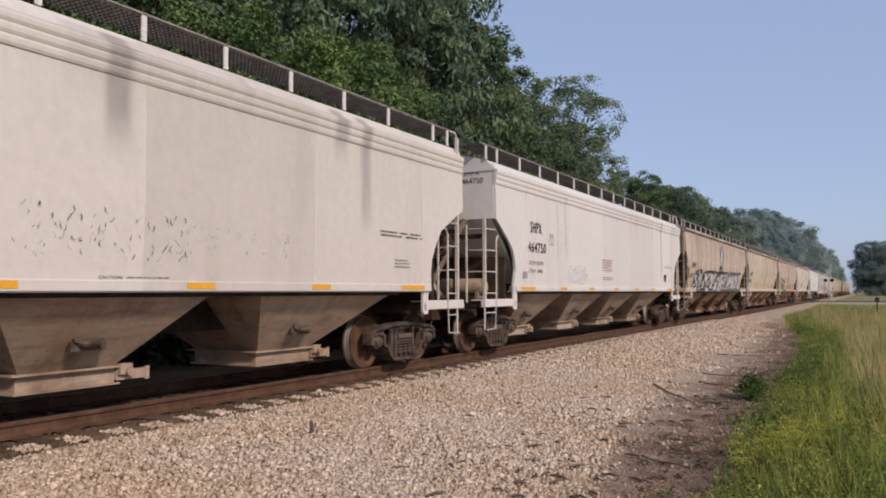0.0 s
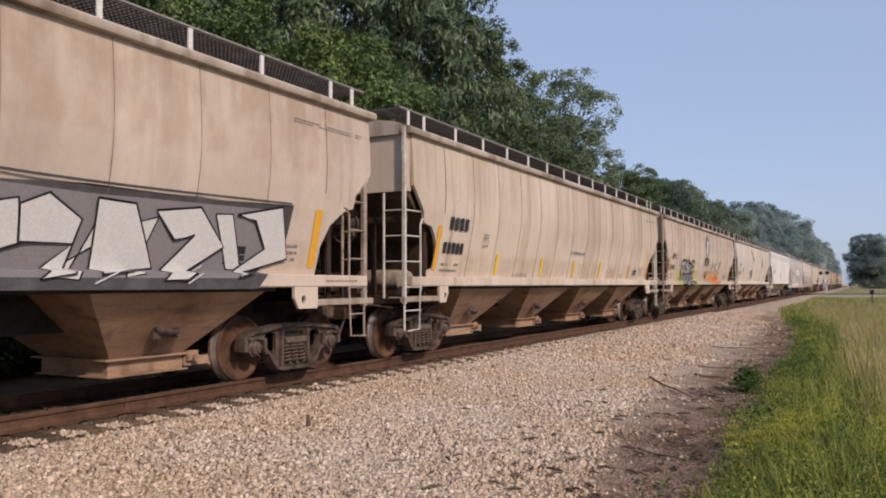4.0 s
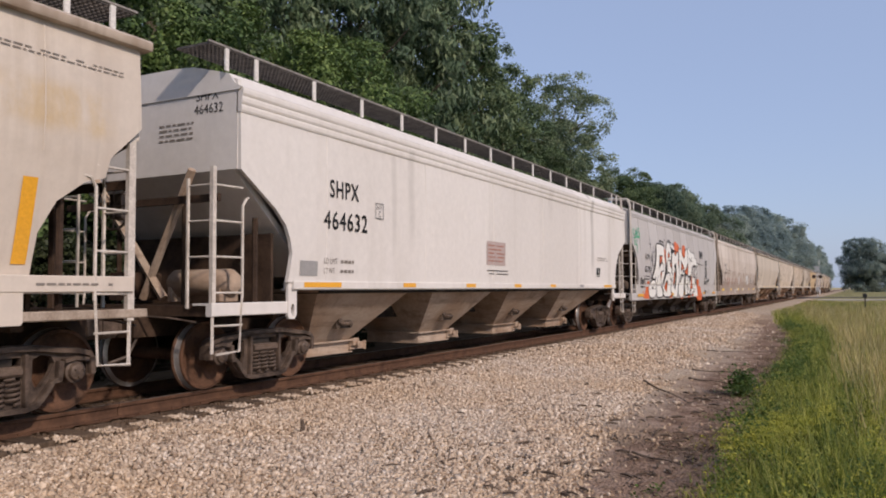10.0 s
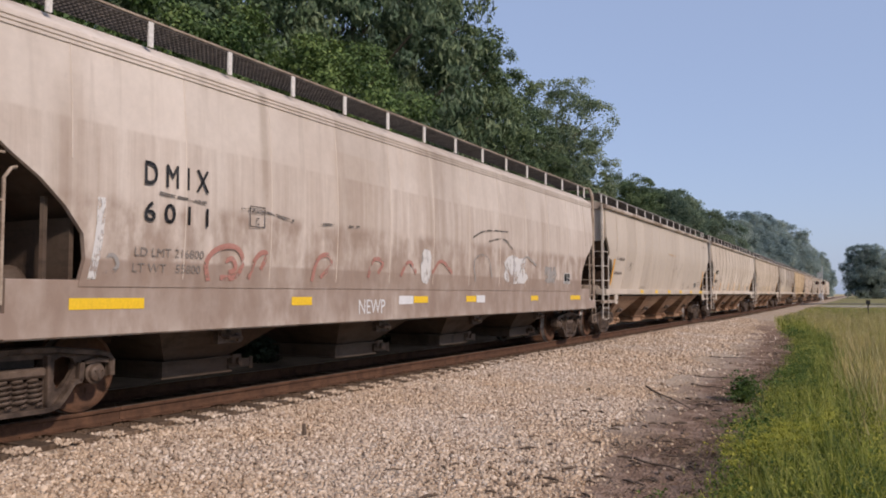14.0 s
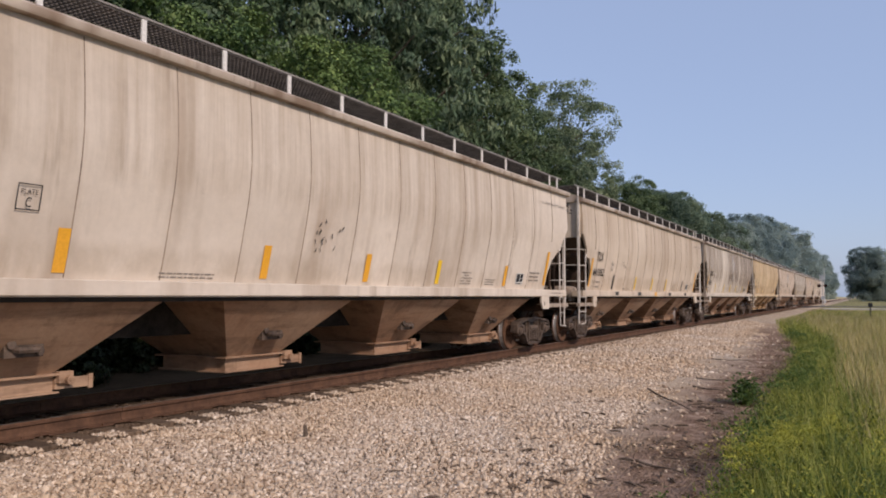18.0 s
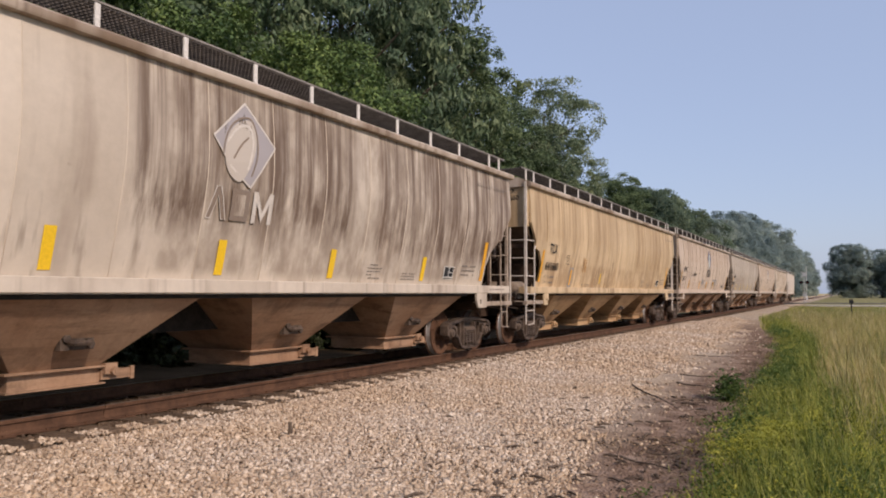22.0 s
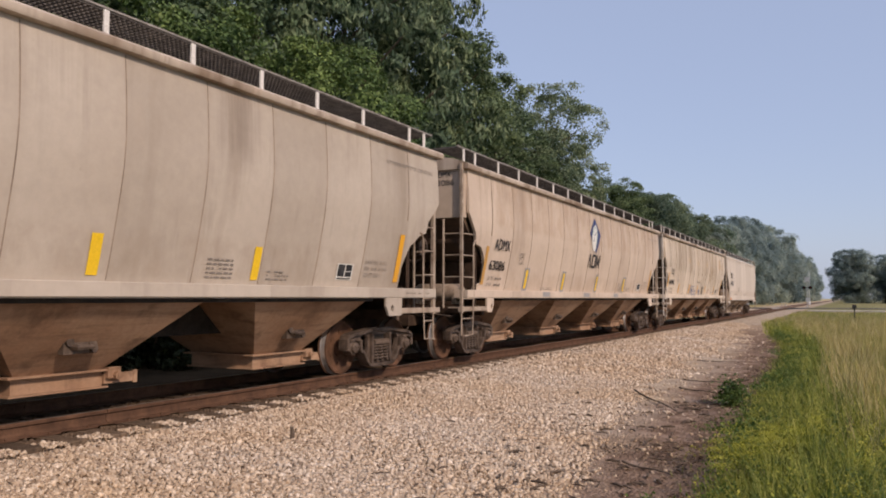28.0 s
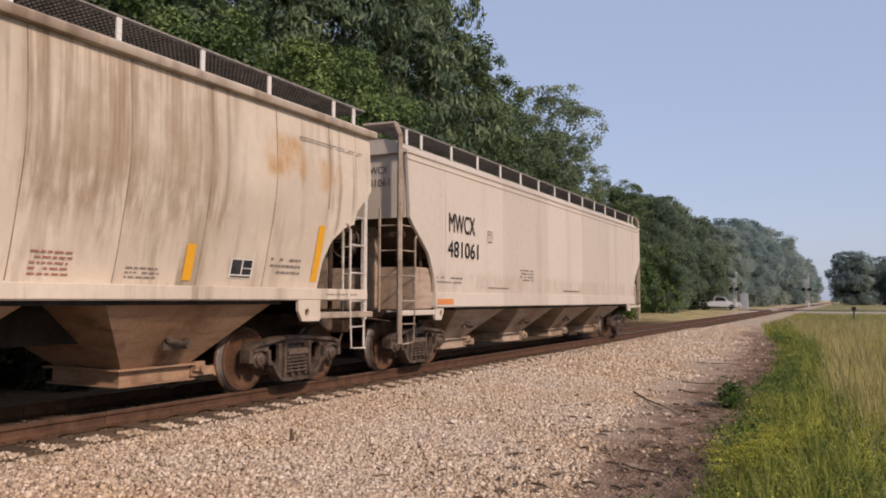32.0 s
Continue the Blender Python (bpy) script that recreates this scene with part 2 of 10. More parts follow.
class Shape:
    """Collects vertices and faces of one part."""

    def __init__(self):
        self.v, self.f = [], []

    def add(self, verts, faces):
        n = len(self.v)
        self.v += [tuple(v) for v in verts]
        self.f += [tuple(i + n for i in f) for f in faces]
        return self

    def box(self, x0, x1, y0, y1, z0, z1, bevel=0.0):
        if bevel <= 0:
            vs = [(x, y, z) for x in (x0, x1) for y in (y0, y1) for z in (z0, z1)]
            return self.add(vs, [(0, 1, 3, 2), (4, 6, 7, 5), (0, 4, 5, 1), (2, 3, 7, 6), (0, 2, 6, 4), (1, 5, 7, 3)])
        # rounded along y
        c = [(x0 + bevel, z0), (x1 - bevel, z0), (x1, z0 + bevel), (x1, z1 - bevel), (x1 - bevel, z1), (x0 + bevel, z1), (x0, z1 - bevel), (x0, z0 + bevel)]
        return self.prism([(a, b) for a, b in c], y0, y1, "y")

    def prism(self, poly, a, b, axis):
        n = len(poly)

        def at(p, t):
            return {"y": (p[0], t, p[1]), "x": (t, p[0], p[1]), "z": (p[0], p[1], t)}[axis]
        vs = [at(p, a) for p in poly] + [at(p, b) for p in poly]
        fs = [(i, (i + 1) % n, n + (i + 1) % n, n + i) for i in range(n)] + [tuple(range(n))[::-1], tuple(range(n, 2 * n))]
        return self.add(vs, fs)

    def tube(self, pts, r, seg=6):
        pts = [Vector(p) for p in pts]
        rings = []
        for i, p in enumerate(pts):
            d = (pts[min(i + 1, len(pts) - 1)] - pts[max(i - 1, 0)]).normalized()
            up = Vector((0, 0, 1)) if abs(d.z) < 0.9 else Vector((1, 0, 0))
            u = d.cross(up).normalized()
            w = d.cross(u)
            rr = r[i] if isinstance(r, (list, tuple)) else r
            rings.append([p + u * (rr * math.cos(2 * math.pi * k / seg)) + w * (rr * math.sin(2 * math.pi * k / seg)) for k in range(seg)])
        vs = [v for ring in rings for v in ring]
        fs = []
        for i in range(len(rings) - 1):
            for k in range(seg):
                fs.append((i * seg + k, i * seg + (k + 1) % seg, (i + 1) * seg + (k + 1) % seg, (i + 1) * seg + k))
        fs += [tuple(range(seg))[::-1], tuple((len(rings) - 1) * seg + k for k in range(seg))]
        return self.add(vs, fs)

    def lathe(self, prof, cx, cy, cz, seg=32):
        """prof: (x, radius) pairs turned round an axis along x."""
        vs = [(cx + x, cy + r * math.cos(2 * math.pi * k / seg), cz + r * math.sin(2 * math.pi * k / seg)) for x, r in prof for k in range(seg)]
        fs = [(i * seg + k, (i + 1) * seg + k, (i + 1) * seg + (k + 1) % seg, i * seg + (k + 1) % seg) for i in range(len(prof) - 1) for k in range(seg)]
        fs += [tuple(range(seg)), tuple((len(prof) - 1) * seg + k for k in range(seg))[::-1]]
        return self.add(vs, fs)

    def mesh(self, name, smooth=False, mat=None):
        me = mesh_of(name, self.v, self.f, smooth)
        bm = bmesh.new()
        bm.from_mesh(me)
        bmesh.ops.recalc_face_normals(bm, faces=bm.faces)
        bm.to_mesh(me)
        bm.free()
        if smooth:
            me.set_sharp_from_angle(angle=radians(35))
        if mat:
            me.materials.append(mat)
        return me


def slab(s, rim, holes, x0, x1):
    """A flat plate with openings, drawn in (y, z) and standing between x0 and x1."""
    loops = [rim] + holes
    tris = tessellate_polygon([[Vector((a, b, 0)) for a, b in q] for q in loops])
    flat = [p for q in loops for p in q]
    n = len(flat)
    vs = [(x, a, b) for x in (x0, x1) for a, b in flat]
    fs = [tuple(t) for t in tris] + [tuple(k + n for k in t) for t in tris]
    at = 0
    for q in loops:
        m = len(q)
        fs += [(at + k, at + (k + 1) % m, n + at + (k + 1) % m, n + at + k) for k in range(m)]
        at += m
    return s.add(vs, fs)


def piece(name, me, parent=None, mat=None, label=""):
    """One mesh object, as a part of its thing; its paint may differ from that of others with the same mesh."""
    ob = new(name, me)
    if parent is not None:
        ob.parent = parent
    if mat is not None:
        if not me.materials:
            me.materials.append(None)
        ob.material_slots[0].link = "OBJECT"
        ob.material_slots[0].material = mat
    if label:
        tagged(ob, label)
    return ob


# ---- ground ----
CROSS_Y = 121.0
EDGE_Y = [-30, 6, 7.4, 9.3, 11, 15, 19, 24, 29, 36, 43, 55, 80, 108, 400]
EDGE_X = [7.6, 7.55, 7.5, 7.35, 7.32, 7.12, 7.1, 6.95, 6.7, 5.9, 5.2, 4.0, 3.7, 3.6, 3.6]


def grass_edge(y):
    """Where the ballast gives way to the verge."""
    return float(np.interp(y, EDGE_Y, EDGE_X))


def ground_z(x, y):
    a = np.interp(x, [-400, -30, -9, -4.2, -1.75, -1.3, 1.3, 1.75, 4.5, 7.0, 9, 20, 60, 400], [-0.3, -0.3, -0.35, -0.55, -0.26, -0.235, -0.235, -0.26, -0.40, -0.50, -0.42, -0.35, -0.3, -0.3])
    k = np.clip((np.asarray(y) - 75) / 40.0, 0, 1)
    k = k * k * (3 - 2 * k)
    lvl = np.interp(x, [-40, -4, -1.4, 1.4, 4, 40], [-0.1, -0.06, -0.2, -0.2, -0.06, -0.1])
    return a * (1 - k) + lvl * k


xs = np.concatenate([[-2500, -900, -300, -120, -60, -40, -30], np.arange(-24, -6, 2.0), np.arange(-6, 12.01, 0.35), np.arange(12.5, 30, 2.5), [40, 60, 120, 300, 900, 2500]])
ys = np.concatenate([[-2500, -900, -300, -100, -40, -20], np.arange(-10, 40, 0.7), np.arange(40, 140, 2.0), [150, 170, 200, 260, 350, 500, 900, 2500]])
gx, gy = np.meshgrid(xs, ys)
gz = ground_z(gx, gy)
amp = np.where((gx > 1.7) & (np.abs(gy) < 150), 0.03, 0.0)
gz = gz + amp * np.array([[noise.noise((x * 0.6, y * 0.6, 0)) for x in xs] for y in ys])
nx, ny = len(xs), len(ys)
idx = np.arange(nx * ny).reshape(ny, nx)
faces = np.stack([idx[:-1, :-1], idx[:-1, 1:], idx[1:, 1:], idx[1:, :-1]], -1).reshape(-1, 4)


def ground_material():
    m, nt, b = material("verge_and_ballast", 0.97, 0.0, 0.06)
    v = coords(nt)
    sep = nt.nodes.new("ShaderNodeSeparateXYZ")
    nt.links.new(v, sep.inputs[0])
    wob = noise_tex(nt, v, 0.8, 5, 0.65)
    # distance from the edge of the verge along x, uneven
    edge = nt.nodes.new("ShaderNodeFloatCurve")
    cm = edge.mapping
    cm.use_clip = False
    c = cm.curves[0]
    pts = [(y, grass_edge(y) / 10) for y in (0, 7.4, 11, 15, 19, 24, 29, 36, 43, 55, 80, 110)]
    while len(c.points) < len(pts):
        c.points.new(0.5, 0.5)
    for q, (y, e) in zip(c.points, pts):
        q.location = (y / 200, e)
    cm.update()

    def op(kind, a, bb, clamp=False):
        n = nt.nodes.new("ShaderNodeMath")
        n.operation, n.use_clamp = kind, clamp
        for k, val in enumerate((a, bb)):
            if isinstance(val, (int, float)):
                n.inputs[k].default_value = val
            else:
                nt.links.new(val, n.inputs[k])
        return n.outputs[0]
    yy = op("MULTIPLY", sep.outputs["Y"], 1 / 200, True)
    nt.links.new(yy, edge.inputs["Value"])
    e = op("MULTIPLY", edge.outputs[0], 10.0)
    d = op("SUBTRACT", sep.outputs["X"], e)
    d = op("ADD", d, op("MULTIPLY", op("SUBTRACT", wob, 0.5), 2.2))
    # stones
    vor = nt.nodes.new("ShaderNodeTexVoronoi")
    vor.inputs["Scale"].default_value = 26
    nt.links.new(v, vor.inputs["Vector"])
    vor2 = nt.nodes.new("ShaderNodeTexVoronoi")
    vor2.inputs["Scale"].default_value = 43
    nt.links.new(v, vor2.inputs["Vector"])
    stone = ramp(nt, vor.outputs["Color"], [(0.0, (0.22, 0.175, 0.15)), (0.35, (0.43, 0.355, 0.28)), (0.7, (0.53, 0.455, 0.37)), (1.0, (0.65, 0.585, 0.50))])
    stone2 = ramp(nt, vor2.outputs["Color"], [(0.0, (0.2, 0.16, 0.12)), (0.5, (0.42, 0.36, 0.29)), (1.0, (0.58, 0.53, 0.46))])
    stone = mix(nt, 0.4, stone, stone2)
    tint = ramp(nt, noise_tex(nt, v, 0.35, 5, 0.6), [(0.35, (1.0, 0.88, 0.74)), (0.65, (1.05, 1.02, 1.0))])
    stone = mix(nt, 1.0, stone, tint, "MULTIPLY")
    soil = ramp(nt, noise_tex(nt, v, 2.2, 7, 0.72), [(0.28, (0.085, 0.05, 0.035)), (0.5, (0.235, 0.155, 0.11)), (0.72, (0.42, 0.31, 0.235))])
    grass = ramp(nt, noise_tex(nt, v, 0.6, 6, 0.7), [(0.3, (0.055, 0.075, 0.02)), (0.55, (0.12, 0.14, 0.035)), (0.8, (0.24, 0.21, 0.085))])
    soil_in = op("MULTIPLY", op("ADD", d, 1.9), 1.1, True)
    soil_cut = op("MULTIPLY", soil_in, op("SUBTRACT", 1.0, op("MULTIPLY", op("SUBTRACT", sep.outputs["Y"], 40.0), 0.06, True), True))
    col = mix(nt, soil_cut, stone, soil)
    hay = ramp(nt, noise_tex(nt, v, 0.25, 6, 0.7), [(0.3, (0.15, 0.15, 0.06)), (0.65, (0.33, 0.29, 0.15))])
    grass = mix(nt, op("MULTIPLY", op("SUBTRACT", sep.outputs["Y"], 70.0), 0.05, True), grass, hay)
    col = mix(nt, op("MULTIPLY", op("ADD", d, -0.1), 1.6, True), col, grass)
    # rusty, littered ground; its brown is darkened for shade under train and wood
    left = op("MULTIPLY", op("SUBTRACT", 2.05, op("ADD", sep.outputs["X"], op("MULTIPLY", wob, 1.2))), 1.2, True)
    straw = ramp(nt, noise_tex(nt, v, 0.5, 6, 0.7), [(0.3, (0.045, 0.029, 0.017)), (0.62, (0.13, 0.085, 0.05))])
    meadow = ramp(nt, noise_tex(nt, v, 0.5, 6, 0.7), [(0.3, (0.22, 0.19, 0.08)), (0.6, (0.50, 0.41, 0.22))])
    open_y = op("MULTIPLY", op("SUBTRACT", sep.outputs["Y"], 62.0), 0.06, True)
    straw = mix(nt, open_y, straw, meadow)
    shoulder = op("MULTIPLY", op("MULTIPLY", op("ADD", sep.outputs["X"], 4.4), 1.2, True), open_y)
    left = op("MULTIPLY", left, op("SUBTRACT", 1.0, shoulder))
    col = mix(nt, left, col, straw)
    nt.links.new(col, b.inputs["Base Color"])
    bump(nt, b, vor.outputs["Distance"], 0.9, 0.04)
    return m


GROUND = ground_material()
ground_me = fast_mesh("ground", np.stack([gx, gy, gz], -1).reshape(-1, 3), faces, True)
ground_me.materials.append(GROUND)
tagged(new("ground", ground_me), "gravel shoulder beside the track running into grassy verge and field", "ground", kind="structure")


def ground_at(x, y):
    return float(ground_z(x, y))


# ballast stones: loose pieces that nobody could count
def stones(name, label, x0, x1, y0, y1, count, size, mat, seed, dens_edge=True, lift=0.0, cribs=False):
    rng = np.random.default_rng(seed)
    X = rng.uniform(x0, x1, count)
    Y = y0 + (y1 - y0) * rng.uniform(0, 1, count) ** 1.25
    if dens_edge:
        e = np.interp(Y, EDGE_Y, EDGE_X)
        wob = np.array([noise.noise((a * 0.5, b * 0.35, 3)) + 0.6 * noise.noise((a * 1.7, b * 1.3, 9)) for a, b in zip(X, Y)])
        strip = np.interp(Y, [0, 7, 9, 12, 20, 27, 36], [0.9, 0.9, 1.15, 1.45, 1.7, 1.7, 1.0])
        keep = rng.uniform(0, 1, count) < np.clip((e - strip - X + 0.9 * wob) / 0.6, 0.03, 1)
        X, Y = X[keep], Y[keep]
    if cribs:          # only between the ties
        mid = np.abs((Y + 8) % 0.53 - 0.265)
        keep = mid < rng.normal(0.125, 0.02, len(Y))
        X, Y = X[keep], Y[keep]
    n = len(X)
    base = np.array([(x, y, z) for x in (-1, 1) for y in (-1, 1) for z in (-1, 1)], float) * 0.62
    jit = rng.normal(0, 0.2, (n, 8, 3))
    V = base[None] + jit
    S = size * rng.lognormal(0, 0.24, (n, 1, 1)) * rng.uniform(0.6, 1.1, (n, 1, 3))
    V = V * S
    q = rng.normal(0, 1, (n, 4))
    q /= np.linalg.norm(q, axis=1, keepdims=True)
    w, a, b, c = q.T
    R = np.stack([1 - 2 * (b * b + c * c), 2 * (a * b - c * w), 2 * (a * c + b * w), 2 * (a * b + c * w), 1 - 2 * (a * a + c * c), 2 * (b * c - a * w),
                  2 * (a * c - b * w), 2 * (b * c + a * w), 1 - 2 * (a * a + b * b)], -1).reshape(n, 3, 3)
    V = np.einsum("nij,nkj->nki", R, V)
    Z = ground_z(X, Y) + size * rng.uniform(-0.1, 0.55, n) + lift
    V += np.stack([X, Y, Z], -1)[:, None, :]
    F = np.array([(0, 1, 3, 2), (4, 6, 7, 5), (0, 4, 5, 1), (2, 3, 7, 6), (0, 2, 6, 4), (1, 5, 7, 3)])
    F = (F[None] + 8 * np.arange(n)[:, None, None]).reshape(-1, 4)
    me = fast_mesh(name, V.reshape(-1, 3), F)
    me.materials.append(mat)
    return tagged(new(name, me), label, "gravel", kind="stuff")


def stone_material():
    m, nt, b = material("limestone_ballast", 0.95, 0.0, 0.1)
    g = nt.nodes.new("ShaderNodeNewGeometry")
    c = ramp(nt, g.outputs["Random Per Island"], [(0.0, (0.19, 0.15, 0.115)), (0.08, (0.35, 0.285, 0.225)), (0.4, (0.48, 0.405, 0.325)), (0.8, (0.57, 0.495, 0.41)), (1.0, (0.72, 0.66, 0.58))])
    v = coords(nt)
    tint = ramp(nt, noise_tex(nt, v, 0.35, 5, 0.6), [(0.35, (1.0, 0.87, 0.74)), (0.65, (1.05, 1.0, 0.97))])
    c = mix(nt, 1.0, c, tint, "MULTIPLY")
    small = noise_tex(nt, v, 45, 4, 0.7)
    c = mix(nt, 1.0, c, ramp(nt, small, [(0.3, (0.78,)), (0.7, (1.12,))]), "MULTIPLY")
    nt.links.new(c, b.inputs["Base Color"])
    bump(nt, b, small, 0.4, 0.006)
    return m


STONE = stone_material()
RUSTY_STONE = mottled("rust_stained_ballast", (0.045, 0.028, 0.018), (0.20, 0.135, 0.09), 7, 0.95, 0.0, 0.5)
stones("ballast_stones", "pale crushed limestone ballast spread beside the rails", 1.42, 7.0, 2.2, 17, 60000, 0.0235, STONE, 3)
stones("rear_ballast_stones", "pale crushed ballast back along the track", 1.42, 7.0, -14, 2.2, 14000, 0.03, STONE, 8)
stones("far_ballast_stones", "pale crushed ballast further along the track", 1.40, 6.6, 17, 55, 30000, 0.034, STONE, 4)
stones("crib_stones", "crushed ballast lying between the wooden ties", -0.70, 0.62, -2, 45, 30000, 0.02, RUSTY_STONE, 5, False, 0.03, True)

stones("rail_side_stones", "rust-stained ballast lying beside the rail between ties", 0.80, 1.20, -2, 45, 26000, 0.019, RUSTY_STONE, 6, False, 0.025, True)
stones("shoulder_stones", "crushed ballast heaped between the tie ends", 1.14, 1.44, -2, 45, 17000, 0.019, STONE, 7, False, 0.04, True)

# ---- track ----
track = tagged(new("railway_track"), "single railway track with rusty rails on weathered wooden ties", "track", kind="structure")
GAUGE = 0.7175


def rail_mesh(y0, y1):
    prof = [(-0.07, -0.171), (0.07, -0.171), (0.07, -0.160), (0.018, -0.146), (0.009, -0.12), (0.009, -0.05), (0.034, -0.042), (0.036, -0.012), (0.028, -0.001),
            (-0.028, -0.001), (-0.036, -0.012), (-0.034, -0.042), (-0.009, -0.05), (-0.009, -0.12), (-0.018, -0.146), (-0.07, -0.160)]
    s = Shape()
    n = len(prof)
    s.prism(prof, y0, y1, "y")
    me = s.mesh("rail", False, RAIL_RUST)
    me.materials.append(RAIL_HEAD)
    for p in me.polygons:
        if p.normal.z > 0.9 and p.center.z > -0.01:
            p.material_index = 1
    return me


for side in (1, -1):
    for a, b in ((-60, 6.62), (6.63, 18.5), (18.51, 700)):
        r = piece("rail", rail_mesh(a, b), track)
        r.location = (side * (GAUGE + 0.036), 0, 0)
tie_me = Shape().box(-1.33, 1.33, -0.115, 0.115, -0.36, -0.178, 0.012).mesh("tie", False, TIE_WOOD)
plate_me = Shape().box(-0.10, 0.10, -0.17, 0.17, -0.178, -0.168).box(-0.085, -0.062, -0.05, -0.03, -0.17, -0.145).box(0.062, 0.085, 0.03, 0.05, -0.17, -0.145).mesh("tie_plate", False, RAIL_RUST)
rng = random.Random(5)
for i in range(250):
    y = -8 + i * 0.53 + rng.uniform(-0.03, 0.03)
    t = piece("tie", tie_me, track)
    t.location = (rng.uniform(-0.07, 0.07), y, rng.uniform(-0.012, 0.004))
    t.rotation_euler = (0, 0, rng.uniform(-0.02, 0.02))
    if y < 30:
        pl = piece("tie_plate", plate_me, track)
        pl.location = (GAUGE + 0.036, y, 0)


# ---- trees ----
def leaf_cards(centres, normals, size, rng, droop=0.0, long=1.0, wide=0.6):
    """Small bent leaf sprays of two quads, one island each."""
    n = len(centres)
    d = normals + rng.normal(0, 0.45, (n, 3))
    d /= np.linalg.norm(d, axis=1, keepdims=True) + 1e-9
    u = np.cross(d, rng.normal(0, 1, (n, 3)))
    u[:, 2] -= droop
    u /= np.linalg.norm(u, axis=1, keepdims=True) + 1e-9
    w = np.cross(d, u)
    s = size * rng.uniform(0.6, 1.3, (n, 1))
    a = centres - u * s * long
    b = centres + w * s * wide + d * s * 0.15
    c = centres + u * s * long - d * s * 0.1
    e = centres - w * s * wide + d * s * 0.15
    V = np.stack([a, b, c, e], 1).reshape(-1, 3)
    F = np.arange(4 * n).reshape(-1, 4)
    return V, F


def crown_mesh(name, lobes, clumps, leaves, size, seed, mat, droop=0.0, long=1.0, spread=0.5, wide=0.6):
    """lobes: (x, y, z, rx, ry, rz); bosses of foliage stand out from the lobes, each a dome of leaves lit from above and hollow below."""
    rng = np.random.default_rng(seed)
    lob = np.array(lobes, float)
    vol = lob[:, 3] * lob[:, 4] * lob[:, 5]
    pick = rng.choice(len(lob), clumps, p=vol ** 0.7 / (vol ** 0.7).sum())
    d = rng.normal(0, 1, (clumps, 3))
    d[:, 2] += 0.25
    d /= np.linalg.norm(d, axis=1, keepdims=True)
    r = rng.uniform(0.70, 1.08, (clumps, 1))
    C = lob[pick, :3] + d * r * lob[pick, 3:]
    n = clumps * leaves
    N = np.repeat(d, leaves, 0)
    ball = rng.normal(0, 1, (n, 3)) + N * 1.1
    ball[:, 2] += 0.75
    ball /= np.linalg.norm(ball, axis=1, keepdims=True)
    big = rng.uniform(0.55, 1.45, (clumps, 1)).repeat(leaves, 0)
    off = ball * spread * big * np.sqrt(rng.uniform(0.25, 1.15, (n, 1)))
    off += np.cross(N, rng.normal(0, 1, (n, 3))) * 0.16 * spread
    off[:, 2] *= 0.72
    off[:, 2] -= droop * rng.uniform(0, 0.35, n)
    V, F = leaf_cards(np.repeat(C, leaves, 0) + off, ball + np.array([0, 0, 0.25]), size, rng, droop, long, wide)
    me = fast_mesh(name, V, F)
    me.materials.append(mat)
    return me


def trunk_mesh(name, height, radius, seed, mat, limbs=7, reach=2.5):
    rng = random.Random(seed)
    s = Shape()
    pts, rad = [], []
    for i in range(7):
        k = i / 6
        pts.append((rng.uniform(-0.15, 0.15) * k * 3, rng.uniform(-0.15, 0.15) * k * 3, -0.6 + k * (height * 0.86 + 0.6)))
        rad.append(radius * (1.25 if i == 0 else 1) * (1 - 0.8 * k))
    s.tube(pts, rad, 8)
    for i in range(limbs):
        k = 0.28 + 0.6 * i / limbs
        z = k * height * 0.86
        a = i * 2.4 + rng.uniform(-0.4, 0.4)
        L = reach * rng.uniform(0.7, 1.3)
        p0 = Vector((0, 0, z))
        p1 = p0 + Vector((math.cos(a) * L * 0.5, math.sin(a) * L * 0.5, L * 0.45))
        p2 = p0 + Vector((math.cos(a) * L, math.sin(a) * L, L * 0.75))
        r0 = radius * 0.5 * (1 - 0.6 * k)
        s.tube([p0, p1, p2], [r0, r0 * 0.6, r0 * 0.25], 6)
    return s.mesh(name, True, mat)


BARK = mottled("bark", (0.05, 0.04, 0.03), (0.16, 0.13, 0.10), 3, 0.95, 0, 0.8, 0.03, (4, 4, 0.6))
LEAF_DEEP = leafy("leaf_deep", (0.050, 0.085, 0.046), (0.105, 0.160, 0.082), (0.18, 0.24, 0.13))
LEAF_WALNUT = leafy("leaf_walnut", (0.045, 0.080, 0.048), (0.11, 0.165, 0.095), (0.23, 0.29, 0.18))
LEAF_BRIGHT = leafy("leaf_bright", (0.048, 0.086, 0.030), (0.10, 0.165, 0.055), (0.165, 0.235, 0.085))
# near-black green: the shade under the wood is put into this leaf colour
LEAF_SHADED = leafy("leaf_shaded_undergrowth", (0.014, 0.02, 0.009), (0.03, 0.042, 0.018), (0.05, 0.062, 0.028), 0.1)
LEAF_GREY = leafy("leaf_grey", (0.105, 0.155, 0.095), (0.17, 0.225, 0.14), (0.26, 0.31, 0.205), 0.35)
# far and mid leaves: distance haze is mixed into the base colours
LEAF_FAR_HAZED = leafy("leaf_far_hazed", (0.29, 0.36, 0.37), (0.33, 0.41, 0.42), (0.36, 0.445, 0.455), 0.7, 0.2)
LEAF_MID_HAZED = leafy("leaf_mid_hazed", (0.10, 0.15, 0.112), (0.15, 0.208, 0.155), (0.20, 0.265, 0.195), 0.55, 0.3)


